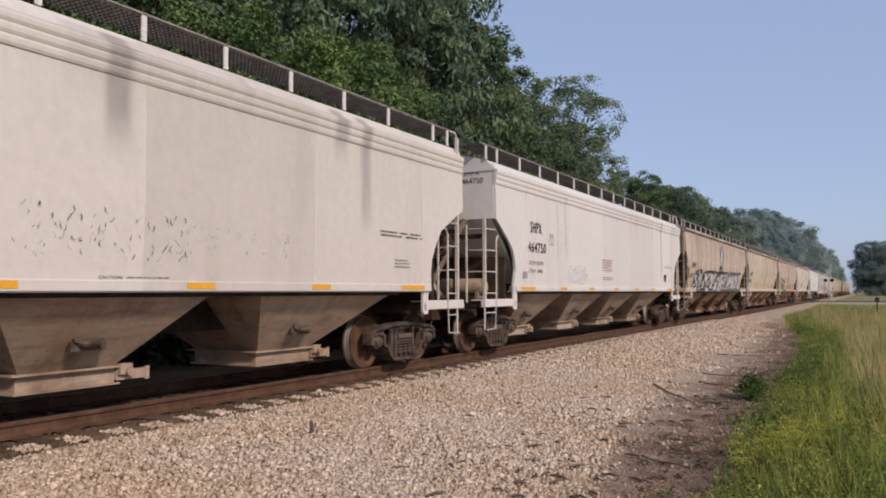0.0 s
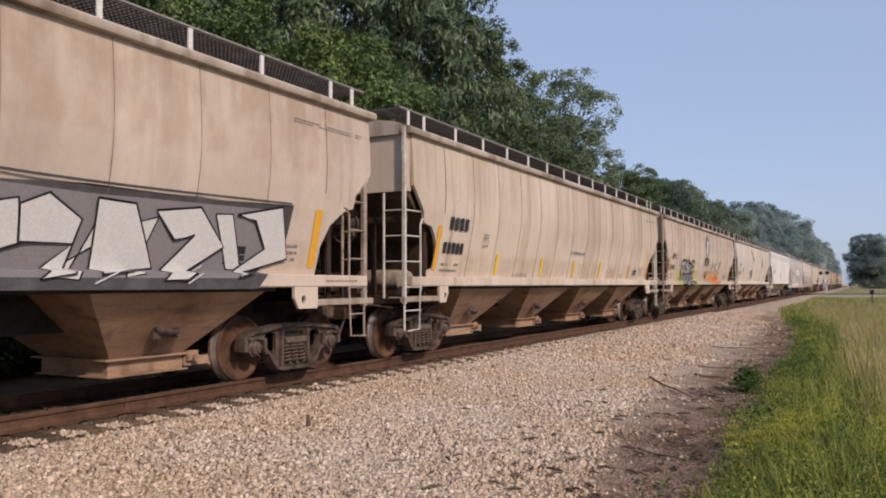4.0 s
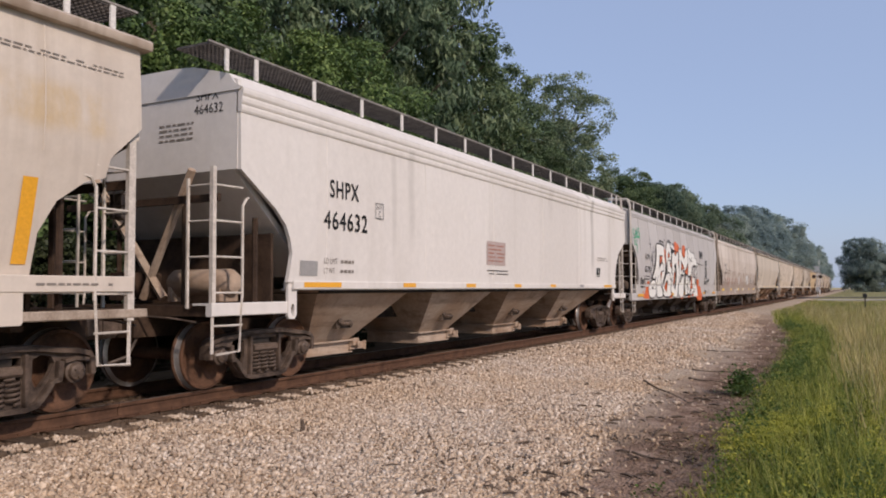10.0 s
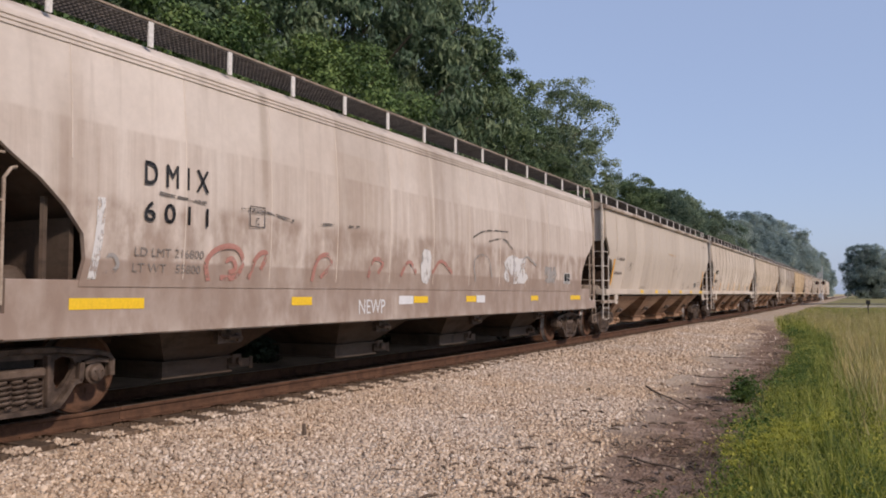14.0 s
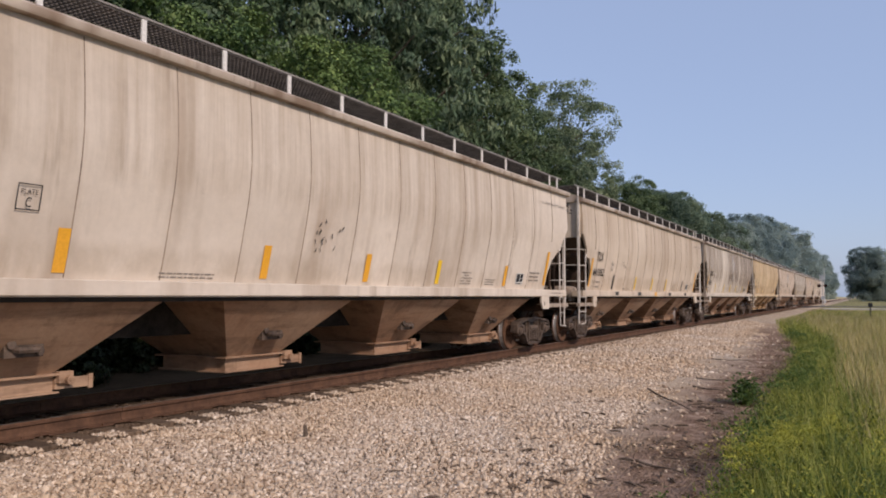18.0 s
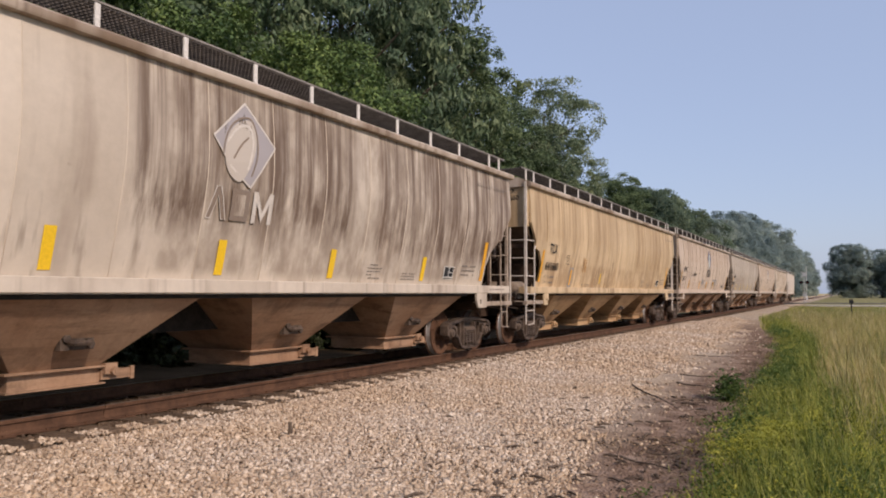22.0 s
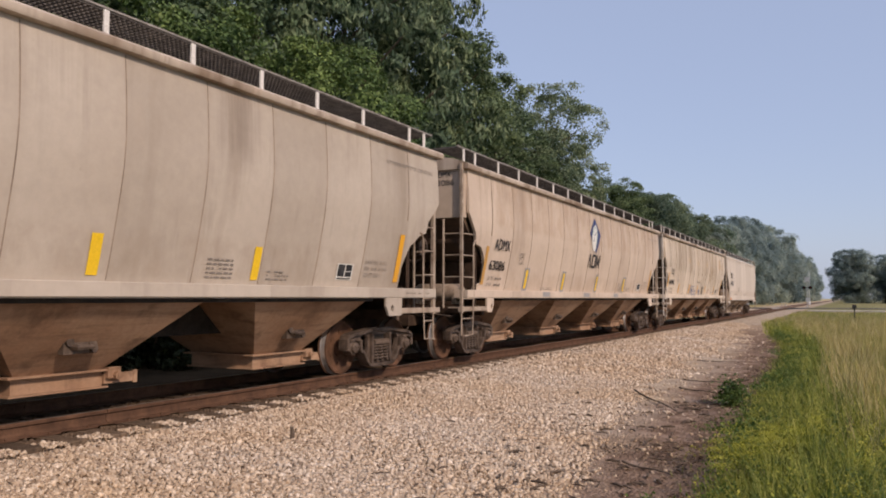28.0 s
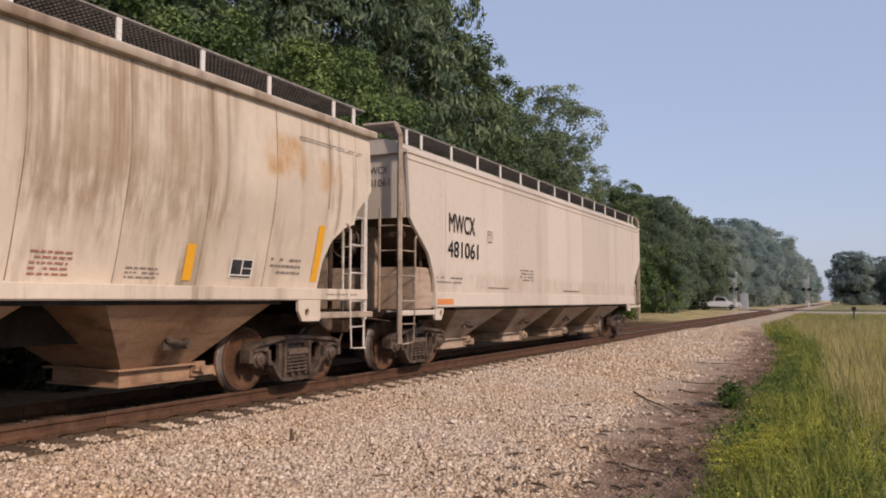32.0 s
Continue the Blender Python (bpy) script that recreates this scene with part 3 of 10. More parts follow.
def lobes_for(h, w, n, seed, low=0.25):
    rng = random.Random(seed)
    out = []
    for i in range(n):
        k = low + (1 - low) * (i + 0.5) / n
        a = i * 2.399 + rng.uniform(-0.5, 0.5)
        taper = math.sin(math.pi * min(0.96, 0.22 + 0.74 * (k - low) / (1 - low))) ** 0.6
        rr = w * 0.55 * taper * rng.uniform(0.6, 1.1)
        s = w * rng.uniform(0.30, 0.44) * (0.6 + 0.4 * taper)
        out.append((math.cos(a) * rr, math.sin(a) * rr, min(h * k, h - s * 0.75), s, s, s * 0.8))
    return out


TREE_KINDS = {}


def tree_kind(key, h, w, n, clumps, leaves, size, seed, mat, droop=0.0, long=1.0, low=0.25, spread=0.5, wide=0.6):
    TREE_KINDS[key] = (trunk_mesh("trunk_" + key, h, 0.02 * h, seed, BARK, 9, w * 0.5),
                       crown_mesh("crown_" + key, lobes_for(h, w, n, seed, low), clumps, leaves, size, seed, mat, droop, long, spread, wide))


tree_kind("maple", 20, 6.0, 16, 230, 200, 0.13, 11, LEAF_DEEP, 0.1, 0.85, 0.12, 1.05)
tree_kind("oak", 19, 6.4, 17, 240, 190, 0.13, 12, LEAF_DEEP, 0.1, 0.85, 0.1, 1.0)
tree_kind("walnut", 20, 6.5, 16, 330, 130, 0.15, 13, LEAF_WALNUT, 1.2, 1.5, 0.12, 0.85, 0.42)
tree_kind("locust", 10.5, 4.4, 13, 260, 190, 0.075, 14, LEAF_BRIGHT, 0.2, 0.9, 0.06, 0.68)
tree_kind("willow", 19, 6.4, 17, 300, 130, 0.11, 15, LEAF_GREY, 0.3, 1.0, 0.15, 0.85)
tree_kind("bushy", 7, 3.6, 9, 320, 64, 0.105, 16, LEAF_BRIGHT, 0.1, 0.9, 0.02, 0.5)
tree_kind("shrub", 7, 3.6, 9, 260, 60, 0.12, 19, LEAF_SHADED, 0.1, 0.9, 0.02, 0.5)
tree_kind("far", 20, 7.5, 17, 300, 110, 0.28, 17, LEAF_FAR_HAZED, 0.1, 0.9, 0.06, 1.9)
tree_kind("mid", 18, 6.6, 16, 280, 110, 0.2, 18, LEAF_MID_HAZED, 0.1, 0.9, 0.05, 1.4)
LABELS = {"maple": "tall dark green maple in the dense line of trees", "oak": "tall broad dark green oak in the tree line",
          "walnut": "tall walnut with long drooping leaf sprays", "locust": "smaller bright green locust in front of taller trees",
          "willow": "airy grey-green tree with open feathery crown", "bushy": "low bushy bright green tree at the wood's edge",
          "shrub": "low shrub at the wood's foot, shade put into its leaf colour", "far": "tree in the distant wood, haze mixed into its leaf colour", "mid": "green tree by the road, some haze mixed into its leaf colour"}


def tree(key, x, y, scale=1.0, turn=0.0, squash=1.0):
    base = tagged(new("tree"), LABELS[key], "tree", "trees along the railway")
    base.matrix_world = Matrix.LocRotScale((x, y, ground_at(x, y)), Euler((0, 0, turn)), (scale, scale, scale * squash))
    piece("trunk", TREE_KINDS[key][0], base)
    piece("crown", TREE_KINDS[key][1], base)
    return base


rng = random.Random(21)
# the near line, seen over and between the cars
for key, x, y, s in [("maple", -13, 3, 1.0), ("oak", -14, 9, 0.95), ("locust", -9.5, 12, 1.05), ("maple", -15, 15, 1.0), ("locust", -9.0, 17.5, 1.0), ("oak", -15, 21, 0.98),
                     ("locust", -9.2, 22.5, 1.08), ("walnut", -14.5, 27, 0.95), ("locust", -9.4, 26.6, 1.10), ("walnut", -13.5, 32.5, 1.02), ("bushy", -9.3, 33.0, 0.9), ("walnut", -14, 38.5, 1.08),
                     ("bushy", -9.5, 38.5, 0.95), ("maple", -14.6, 44.5, 0.99), ("bushy", -9.6, 43, 0.95), ("maple", -14.4, 50.5, 0.9), ("maple", -15.2, 55, 0.80), ("oak", -13.6, 58, 0.66), ("willow", -15.4, 61, 0.94), ("bushy", -10, 50, 1.0), ("oak", -14.2, 64, 0.60),
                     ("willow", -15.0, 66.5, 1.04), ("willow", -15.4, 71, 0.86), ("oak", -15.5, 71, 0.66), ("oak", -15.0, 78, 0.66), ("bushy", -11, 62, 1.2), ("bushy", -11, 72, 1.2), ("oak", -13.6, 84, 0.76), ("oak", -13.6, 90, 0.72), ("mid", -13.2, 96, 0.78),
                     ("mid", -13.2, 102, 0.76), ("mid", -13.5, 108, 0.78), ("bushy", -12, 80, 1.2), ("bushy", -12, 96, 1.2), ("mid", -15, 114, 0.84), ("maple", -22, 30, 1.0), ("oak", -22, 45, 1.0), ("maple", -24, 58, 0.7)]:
    tree(key, x, y, s, rng.uniform(0, 6.28), rng.uniform(0.95, 1.05))
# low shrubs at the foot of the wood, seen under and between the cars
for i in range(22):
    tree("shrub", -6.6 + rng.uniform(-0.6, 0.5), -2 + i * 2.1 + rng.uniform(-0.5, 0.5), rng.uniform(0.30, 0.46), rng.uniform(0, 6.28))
# taller row, added to hide the sunlit trees behind the car gaps
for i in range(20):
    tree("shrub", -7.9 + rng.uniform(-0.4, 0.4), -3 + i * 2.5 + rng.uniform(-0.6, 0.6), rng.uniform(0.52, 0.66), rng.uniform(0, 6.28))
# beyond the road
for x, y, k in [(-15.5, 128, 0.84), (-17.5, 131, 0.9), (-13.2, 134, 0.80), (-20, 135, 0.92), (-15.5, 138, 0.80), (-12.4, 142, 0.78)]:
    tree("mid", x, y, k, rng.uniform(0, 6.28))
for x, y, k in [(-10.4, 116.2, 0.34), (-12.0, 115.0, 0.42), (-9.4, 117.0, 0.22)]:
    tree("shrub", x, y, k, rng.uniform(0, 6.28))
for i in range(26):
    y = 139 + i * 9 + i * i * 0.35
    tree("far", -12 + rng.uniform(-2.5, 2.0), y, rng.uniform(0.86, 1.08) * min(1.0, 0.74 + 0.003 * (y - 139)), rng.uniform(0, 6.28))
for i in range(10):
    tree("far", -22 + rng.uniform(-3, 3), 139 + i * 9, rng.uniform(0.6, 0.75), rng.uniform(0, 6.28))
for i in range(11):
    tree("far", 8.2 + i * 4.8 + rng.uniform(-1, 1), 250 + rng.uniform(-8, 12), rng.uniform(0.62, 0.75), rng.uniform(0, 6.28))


# ---- grass ----
def blades(name, label, X, Y, H, width, lean, mat, seed, head=False):
    rng = np.random.default_rng(seed)
    n = len(X)
    a = rng.uniform(0, 2 * math.pi, n)
    dx, dy = np.cos(a), np.sin(a)
    l = H * lean * rng.uniform(0.2, 1.3, n)
    z = ground_z(X, Y) - 0.03
    w = width * rng.uniform(0.6, 1.4, n)
    P = []
    for k, ww in ((0.0, 1.0), (0.45, 0.8), (0.8, 0.5), (1.0, 0.08)):
        cx, cy, cz = X + dx * l * k * k, Y + dy * l * k * k, z + H * k * (1 - 0.12 * lean * k)
        P.append(np.stack([cx - dy * w * ww, cy + dx * w * ww, cz], -1))
        P.append(np.stack([cx + dy * w * ww, cy - dx * w * ww, cz], -1))
    V = np.stack(P, 1).reshape(-1, 3)
    q = np.array([(0, 1, 3, 2), (2, 3, 5, 4), (4, 5, 7, 6)])
    F = (q[None] + 8 * np.arange(n)[:, None, None]).reshape(-1, 4)
    me = fast_mesh(name, V, F)
    me.materials.append(mat)
    return tagged(new(name, me), label, "grass", kind="stuff")


GRASS_GREEN = leafy("grass_green", (0.125, 0.165, 0.034), (0.275, 0.31, 0.066), (0.48, 0.47, 0.16), 0.45, 1.6)
GRASS_DARK = leafy("weed_green", (0.052, 0.095, 0.024), (0.115, 0.18, 0.045), (0.21, 0.28, 0.085), 0.4, 1.6)
GRASS_STRAW = leafy("grass_straw", (0.34, 0.28, 0.11), (0.52, 0.42, 0.20), (0.68, 0.57, 0.33), 0.35, 1.6)
FLOWER = leafy("weed_flower", (0.36, 0.36, 0.05), (0.52, 0.49, 0.07), (0.64, 0.58, 0.13), 0.3, 1.6)
LITTER = leafy("leaf_litter", (0.06, 0.038, 0.026), (0.20, 0.13, 0.085), (0.40, 0.29, 0.20), 0.05, 2.0)


def clumpy(X, Y, f=0.9, seed=0):
    return np.array([noise.noise((x * f, y * f * 0.8, seed)) + 0.5 * noise.noise((x * f * 3, y * f * 2.4, seed + 5)) for x, y in zip(X, Y)])


def verge(Y):
    return np.interp(Y, EDGE_Y, EDGE_X)


def scatter(count, x1, y0, y1, seed, pw=1.6, inset=-0.3, patch=0.0):
    rng = np.random.default_rng(seed)
    Y = y0 + (y1 - y0) * rng.uniform(0, 1, count) ** pw
    e = verge(Y)
    X = e + inset + (x1 - e - inset) * rng.uniform(0, 1, count) ** 1.25 + rng.normal(0, 0.15, count)
    if patch:
        k = clumpy(X, Y, 0.8, seed) > rng.normal(patch - 0.2, 0.15, count)
        X, Y = X[k], Y[k]
    return X, Y, rng


def tall(X, Y, lo, hi, g, seed):
    """Blade heights that rise from the verge's edge and vary from clump to clump."""
    edge = np.clip((X - verge(Y)) / 1.0 + 0.35, 0.28, 1.1)
    return g.uniform(lo, hi, len(X)) * edge * (1 + 0.55 * np.clip(clumpy(X, Y, 1.1, seed), -0.7, 0.8))


def sprigs(name, label, X, Y, Z, size, mat, seed, kind, up=0.8, long=0.8, wide=0.5):
    """Small leaves or flower heads, loose in the verge."""
    rng = np.random.default_rng(seed)
    C = np.stack([X, Y, ground_z(X, Y) + Z], -1)
    V, F = leaf_cards(C, rng.normal(0, 0.5, (len(X), 3)) + np.array([0, 0, up]), size, rng, 0.0, long, wide)
    me = fast_mesh(name, V, F)
    me.materials.append(mat)
    return tagged(new(name, me), label, kind, kind="stuff")


def bunches(count, each, x1, y0, y1, seed, pw, inset, h0, h1, spread):
    """Plants scattered over the verge, each with many small leaves or heads."""
    X, Y, g = scatter(count, x1, y0, y1, seed, pw, inset, 0.1)
    h = g.uniform(h0, h1, len(X)) * (1 + 0.5 * np.clip(clumpy(X, Y, 1.1, seed), -0.7, 0.8))
    X, Y, h = (np.repeat(a, each) for a in (X, Y, h))
    n = len(X)
    return X + g.normal(0, spread, n), Y + g.normal(0, spread, n), h * g.uniform(0.55, 1.0, n) ** 0.7


X, Y, g = scatter(95000, 14.5, 5.5, 48, 31, 1.6, 0.0, 0.02)
blades("verge_grass", "tall green grass and weeds on the verge", X, Y, tall(X, Y, 0.22, 0.56, g, 2), 0.0052, 0.6, GRASS_GREEN, 1)
X, Y, g = scatter(36000, 14.5, 5.5, 40, 36, 1.6, 0.10, 0.16)
blades("verge_undergrowth", "darker green weeds in the verge", X, Y, tall(X, Y, 0.16, 0.44, g, 6), 0.009, 0.8, GRASS_DARK, 6)
X, Y, g = scatter(34000, 14.5, 9, 60, 32, 1.4, 1.5, 0.18)
blades("straw_grass", "yellowed seeding grass stalks standing in the verge", X, Y, tall(X, Y, 0.45, 0.78, g, 3), 0.0042, 0.4, GRASS_STRAW, 2)
X, Y, g = scatter(30000, 22, 40, 97, 33, 1.1, 0.0)
blades("far_verge_grass", "rough grass further along the verge", X, Y, g.uniform(0.25, 0.5, len(X)) * np.interp(Y, [55, 75], [1, 0.4]) * (1 + 0.4 * np.clip(clumpy(X, Y, 0.4, 2), -0.7, 0.8)), 0.016, 0.6, GRASS_GREEN, 3)
X, Y, g = scatter(24000, 22, 45, 98, 34, 0.9, 0.2, 0.2)
blades("far_straw_grass", "straw-coloured grass further along the verge", X, Y, g.uniform(0.3, 0.6, len(X)) * np.interp(Y, [55, 75], [1, 0.45]), 0.015, 0.4, GRASS_STRAW, 4)
g = np.random.default_rng(61)      # the verge behind and beside the viewer
Y = g.uniform(-14, 5.5, 30000)
X = verge(Y) + (16 - verge(Y)) * g.uniform(0, 1, 30000) ** 1.1
k = np.hypot(X - EYE[0], Y) > 0.75
X, Y = X[k], Y[k]
blades("trodden_grass", "shorter green grass on the verge", X, Y, g.uniform(0.1, 0.26, len(X)), 0.006, 0.8, GRASS_GREEN, 61)
X, Y, Z = bunches(420, 44, 9.2, 5.2, 10.5, 41, 1.4, 0.25, 0.30, 0.50, 0.055)
sprigs("flowering_weeds", "yellow-green flower heads of weeds in the verge", X, Y, Z, 0.0115, FLOWER, 41, "weeds")
g = np.random.default_rng(46)
hx, hy = g.normal(7.95, 0.24, 60), g.normal(8.9, 0.7, 60)
hz = g.uniform(0.28, 0.46, 60)
X, Y, Z = (np.repeat(q, 130) for q in (hx, hy, hz))
n = len(X)
sprigs("flower_umbels", "flat yellow flower heads of tall weeds at the verge's edge", X + g.normal(0, 0.045, n), Y + g.normal(0, 0.045, n), Z + g.normal(0, 0.012, n), 0.010, FLOWER, 47, "weeds", 1.6)
X, Y, g = scatter(24000, 14.0, 13, 48, 48, 1.25, 1.3, 0.24)
blades("ripe_grass", "ripe straw-yellow grass standing further along the verge", X, Y, tall(X, Y, 0.42, 0.72, g, 9), 0.0055, 0.35, GRASS_STRAW, 48)
X, Y, Z = bunches(1300, 34, 11, 5.2, 24, 42, 1.5, 0.12, 0.16, 0.42, 0.07)
sprigs("weed_leaves", "broad dark green leaves of low weeds", X, Y, Z, 0.022, GRASS_DARK, 42, "weeds")
X, Y, Z = bunches(1100, 26, 12, 5.2, 30, 43, 1.5, 0.2, 0.22, 0.5, 0.05)
sprigs("seed_heads", "pale seed heads over the grass", X, Y, Z, 0.011, GRASS_GREEN, 43, "weeds", 0.3, 1.4, 0.35)
X, Y, Z = bunches(120, 90, 7.6, 9, 42, 44, 1.0, 0.12, 0.2, 0.42, 0.14)
sprigs("edge_weeds", "dark green weeds along the edge of the gravel", X, Y, Z, 0.03, GRASS_DARK, 44, "weeds")
g = np.random.default_rng(45)
Y = 2.5 + 32 * g.uniform(0, 1, 30000) ** 1.4
X = verge(Y) - np.abs(g.normal(0, 1.1, len(Y))) + 0.25
k = clumpy(X, Y, 1.0, 4) > g.normal(0.12, 0.15, len(Y)) - np.clip(X - verge(Y) + 0.7, -0.6, 0.3)
X, Y = X[k], Y[k]
sprigs("leaf_litter", "brown dead leaves and twigs strewn over the soil strip", X, Y, g.uniform(0.0, 0.03, len(X)), 0.022, LITTER, 45, "debris", 2.0, 1.5, 0.35)


# ---- the train: meshes of each kind of car, in the car's own space ----
# y runs from the leading coupler face to the trailing one, x = 0 is the middle of the track
WHEEL_R = 0.47
TRUCK_AT = {"lipped": 1.95, "ribbed": 2.05, "round": 1.50, "plain": 1.95}
AXLE = 0.89


def side_x(kind, z):
    """Half width of the body at height z: the sheets bulge a little."""
    if kind == "round":
        return 1.46 + 0.13 * max(0.0, 1 - ((z - 2.5) / 1.75) ** 2)
    if kind in ("ribbed", "plain"):
        return 1.55 + 0.04 * max(0.0, 1 - ((z - 2.7) / 1.5) ** 2)
    return float(np.interp(z, [1.3, 1.5, 1.7, 1.9, 2.1, 2.3, 2.5, 2.8, 3.1, 3.5, 4.0, 4.2], [1.25, 1.305, 1.355, 1.40, 1.44, 1.48, 1.52, 1.565, 1.585, 1.575, 1.54, 1.52]))


CUTS = {  # how far the side sheet is cut back from the coupler face, by height
    "lipped": [(1.50, 1.53), (1.60, 1.56), (1.68, 1.85), (1.85, 1.88), (2.1, 1.83), (2.3, 1.70), (2.46, 1.52), (2.51, 1.22), (2.72, 1.15), (3.15, 0.74), (4.12, 0.74)],
    "ribbed": [(1.46, 1.95), (1.87, 2.03), (2.06, 1.98), (2.26, 1.88), (2.47, 1.66), (2.65, 1.39), (2.94, 0.95), (3.72, 0.95)],
    "round": [(1.43, 1.78), (1.72, 1.84), (1.98, 1.80), (2.25, 1.58), (2.5, 1.30), (2.7, 1.0), (2.86, 0.79), (4.12, 0.62)],
    "plain": [(1.46, 1.72), (1.77, 1.65), (2.22, 1.41), (2.5, 1.07), (2.73, 0.79), (2.86, 0.66), (4.12, 0.60)],
}
CUTS_REAR = {"lipped": [(1.50, 1.80), (1.68, 1.80), (1.94, 1.79), (2.27, 1.63), (2.50, 1.33), (2.57, 1.09), (2.79, 1.05), (3.17, 0.66), (4.12, 0.66)],
             "ribbed": [(1.46, 1.90), (1.7, 1.92), (1.95, 1.90), (2.25, 1.74), (2.5, 1.55), (2.75, 1.1), (2.96, 0.65), (3.72, 0.65)]}
BOWED = [(1.41, 1.28), (1.67, 1.34), (2.0, 1.22), (2.4, 1.0), (2.67, 0.80), (2.94, 0.44), (4.12, 0.44)]


def cut_of(kind, P, end):
    if kind == "round" and P < 20:
        return BOWED
    return CUTS_REAR.get(kind, CUTS[kind]) if end else CUTS[kind]


EAVE_Z = 4.10
SILL_X = {"lipped": 1.53, "ribbed": 1.565, "round": 1.505, "plain": 1.565}
SILL = {"lipped": (1.34, 1.51), "ribbed": (1.36, 1.48), "round": (0.91, 1.50), "plain": (1.20, 1.48)}


SEAM_STEP = {"lipped": 1.275, "ribbed": 3.1, "round": 1.55, "plain": 3.1}
DISH = {"lipped": 0.020, "ribbed": 0.010, "round": 0.024, "plain": 0.010}


def seam_places(kind, P):
    """Where the side sheets are welded together."""
    step = SEAM_STEP[kind]
    y = P / 2 - step * 0.45
    while y > step + 0.6:
        y -= step
    out = []
    while y < P - 0.95:
        if y > 0.95:
            out.append(y)
        y += step
    return out


def side_sheet(kind, P, sgn):
    """Bulging side, drawn in a little between the welds."""
    fore, rear = cut_of(kind, P, 0), cut_of(kind, P, 1)
    zs = sorted({z for z, _ in fore + rear} | {1.7, 1.8, 1.9, 2.0, 2.2, 2.4, 2.6, 2.75, 2.9, 3.1, 3.3, 3.6, 3.85, 4.0})
    zs = [z for z in zs if fore[0][0] <= z <= fore[-1][0]]
    seams = seam_places(kind, P)
    stops = [2.1] + [y for y in seams if 2.3 < y < P - 2.3] + [P - 2.1]
    ys, dip = [], []
    rng = random.Random(int(P * 100) + len(kind))
    for a, b in zip(stops, stops[1:]):
        deep = DISH[kind] * rng.uniform(0.5, 1.3)
        for k in range(6):
            ys.append(a + (b - a) * k / 6)
            dip.append(deep * math.sin(math.pi * k / 6) ** 0.8)
    ys.append(stops[-1])
    dip.append(0.0)
    s = Shape()
    rows_out, rows_in = [], []
    for z in zs:
        d, e = (float(np.interp(z, [q for q, _ in c], [q for _, q in c])) for c in (fore, rear))
        x = side_x(kind, z)
        mid = max(0.0, min(1.0, (z - 1.5) / 0.6, (4.0 - z) / 0.5))
        row = [(sgn * (x - q * mid), y, z) for y, q in zip(ys, dip)]
        row = [(sgn * x, d, z)] + row[1:-1] + [(sgn * x, P - e, z)]
        rows_out.append(row)
        rows_in.append([(sgn * (x - 0.06), y, z) for _, y, _ in row])
    n, m = len(ys), len(zs)
    vs = [v for r in rows_out for v in r] + [v for r in rows_in for v in r]
    off = n * m
    fs = []
    for j in range(m - 1):
        for i in range(n - 1):
            a = j * n + i
            fs.append((a, a + 1, a + n + 1, a + n))
            fs.append((off + a, off + a + n, off + a + n + 1, off + a + 1))
        a, b = j * n, (j + 1) * n
        fs.append((a, b, off + b, off + a))
        a, b = j * n + n - 1, (j + 1) * n + n - 1
        fs.append((b, a, off + a, off + b))
    s.add(vs, fs)
    return s.mesh("side_sheet", True)


def seam_mesh(kind, full):
    """One weld seam between two sheets, standing a few millimetres proud."""
    s = Shape()
    lo = 1.53 if full else 2.75
    pts = [(side_x(kind, z) + 0.001, 0, z) for z in np.linspace(lo, 3.69 if kind == "ribbed" else 4.06, 16)]
    return s.tube(pts, 0.008, 4).mesh("weld_seam", True)


SEAMS = {k: {f: seam_mesh(k, f) for f in (True, False)} for k in ("lipped", "ribbed", "round", "plain")}


def roof_mesh(kind, P):
    s = Shape()
    e = 0.56
    w = side_x(kind, EAVE_Z)
    if kind in ("lipped",):
        half = [(w - 0.02, 4.075), (w + 0.095, 4.085), (w + 0.11, 4.11), (w + 0.11, 4.17), (w + 0.085, 4.20), (w + 0.03, 4.215), (1.30, 4.31), (0.75, 4.40), (0.35, 4.42)]
    elif kind == "plain":
        half = [(w + 0.03, 4.06), (w + 0.03, 4.11), (w - 0.05, 4.14), (1.30, 4.30), (0.75, 4.40), (0.35, 4.42)]
    elif kind == "ribbed":
        e = 0.62
        half = [(w + 0.02, 4.0), (w + 0.055, 4.032), (1.50, 4.09), (1.39, 4.235), (0.75, 4.40), (0.35, 4.42)]
    else:
        half = [(w + 0.004, 4.08), (w - 0.02, 4.13), (w - 0.16, 4.22), (1.15, 4.33), (0.75, 4.40), (0.35, 4.42)]
    poly = half + [(-x, z) for x, z in half[::-1]]
    s.prism(poly, 0.92 if kind == "ribbed" else e, P - e, "y")
    return s.mesh("roof", True)


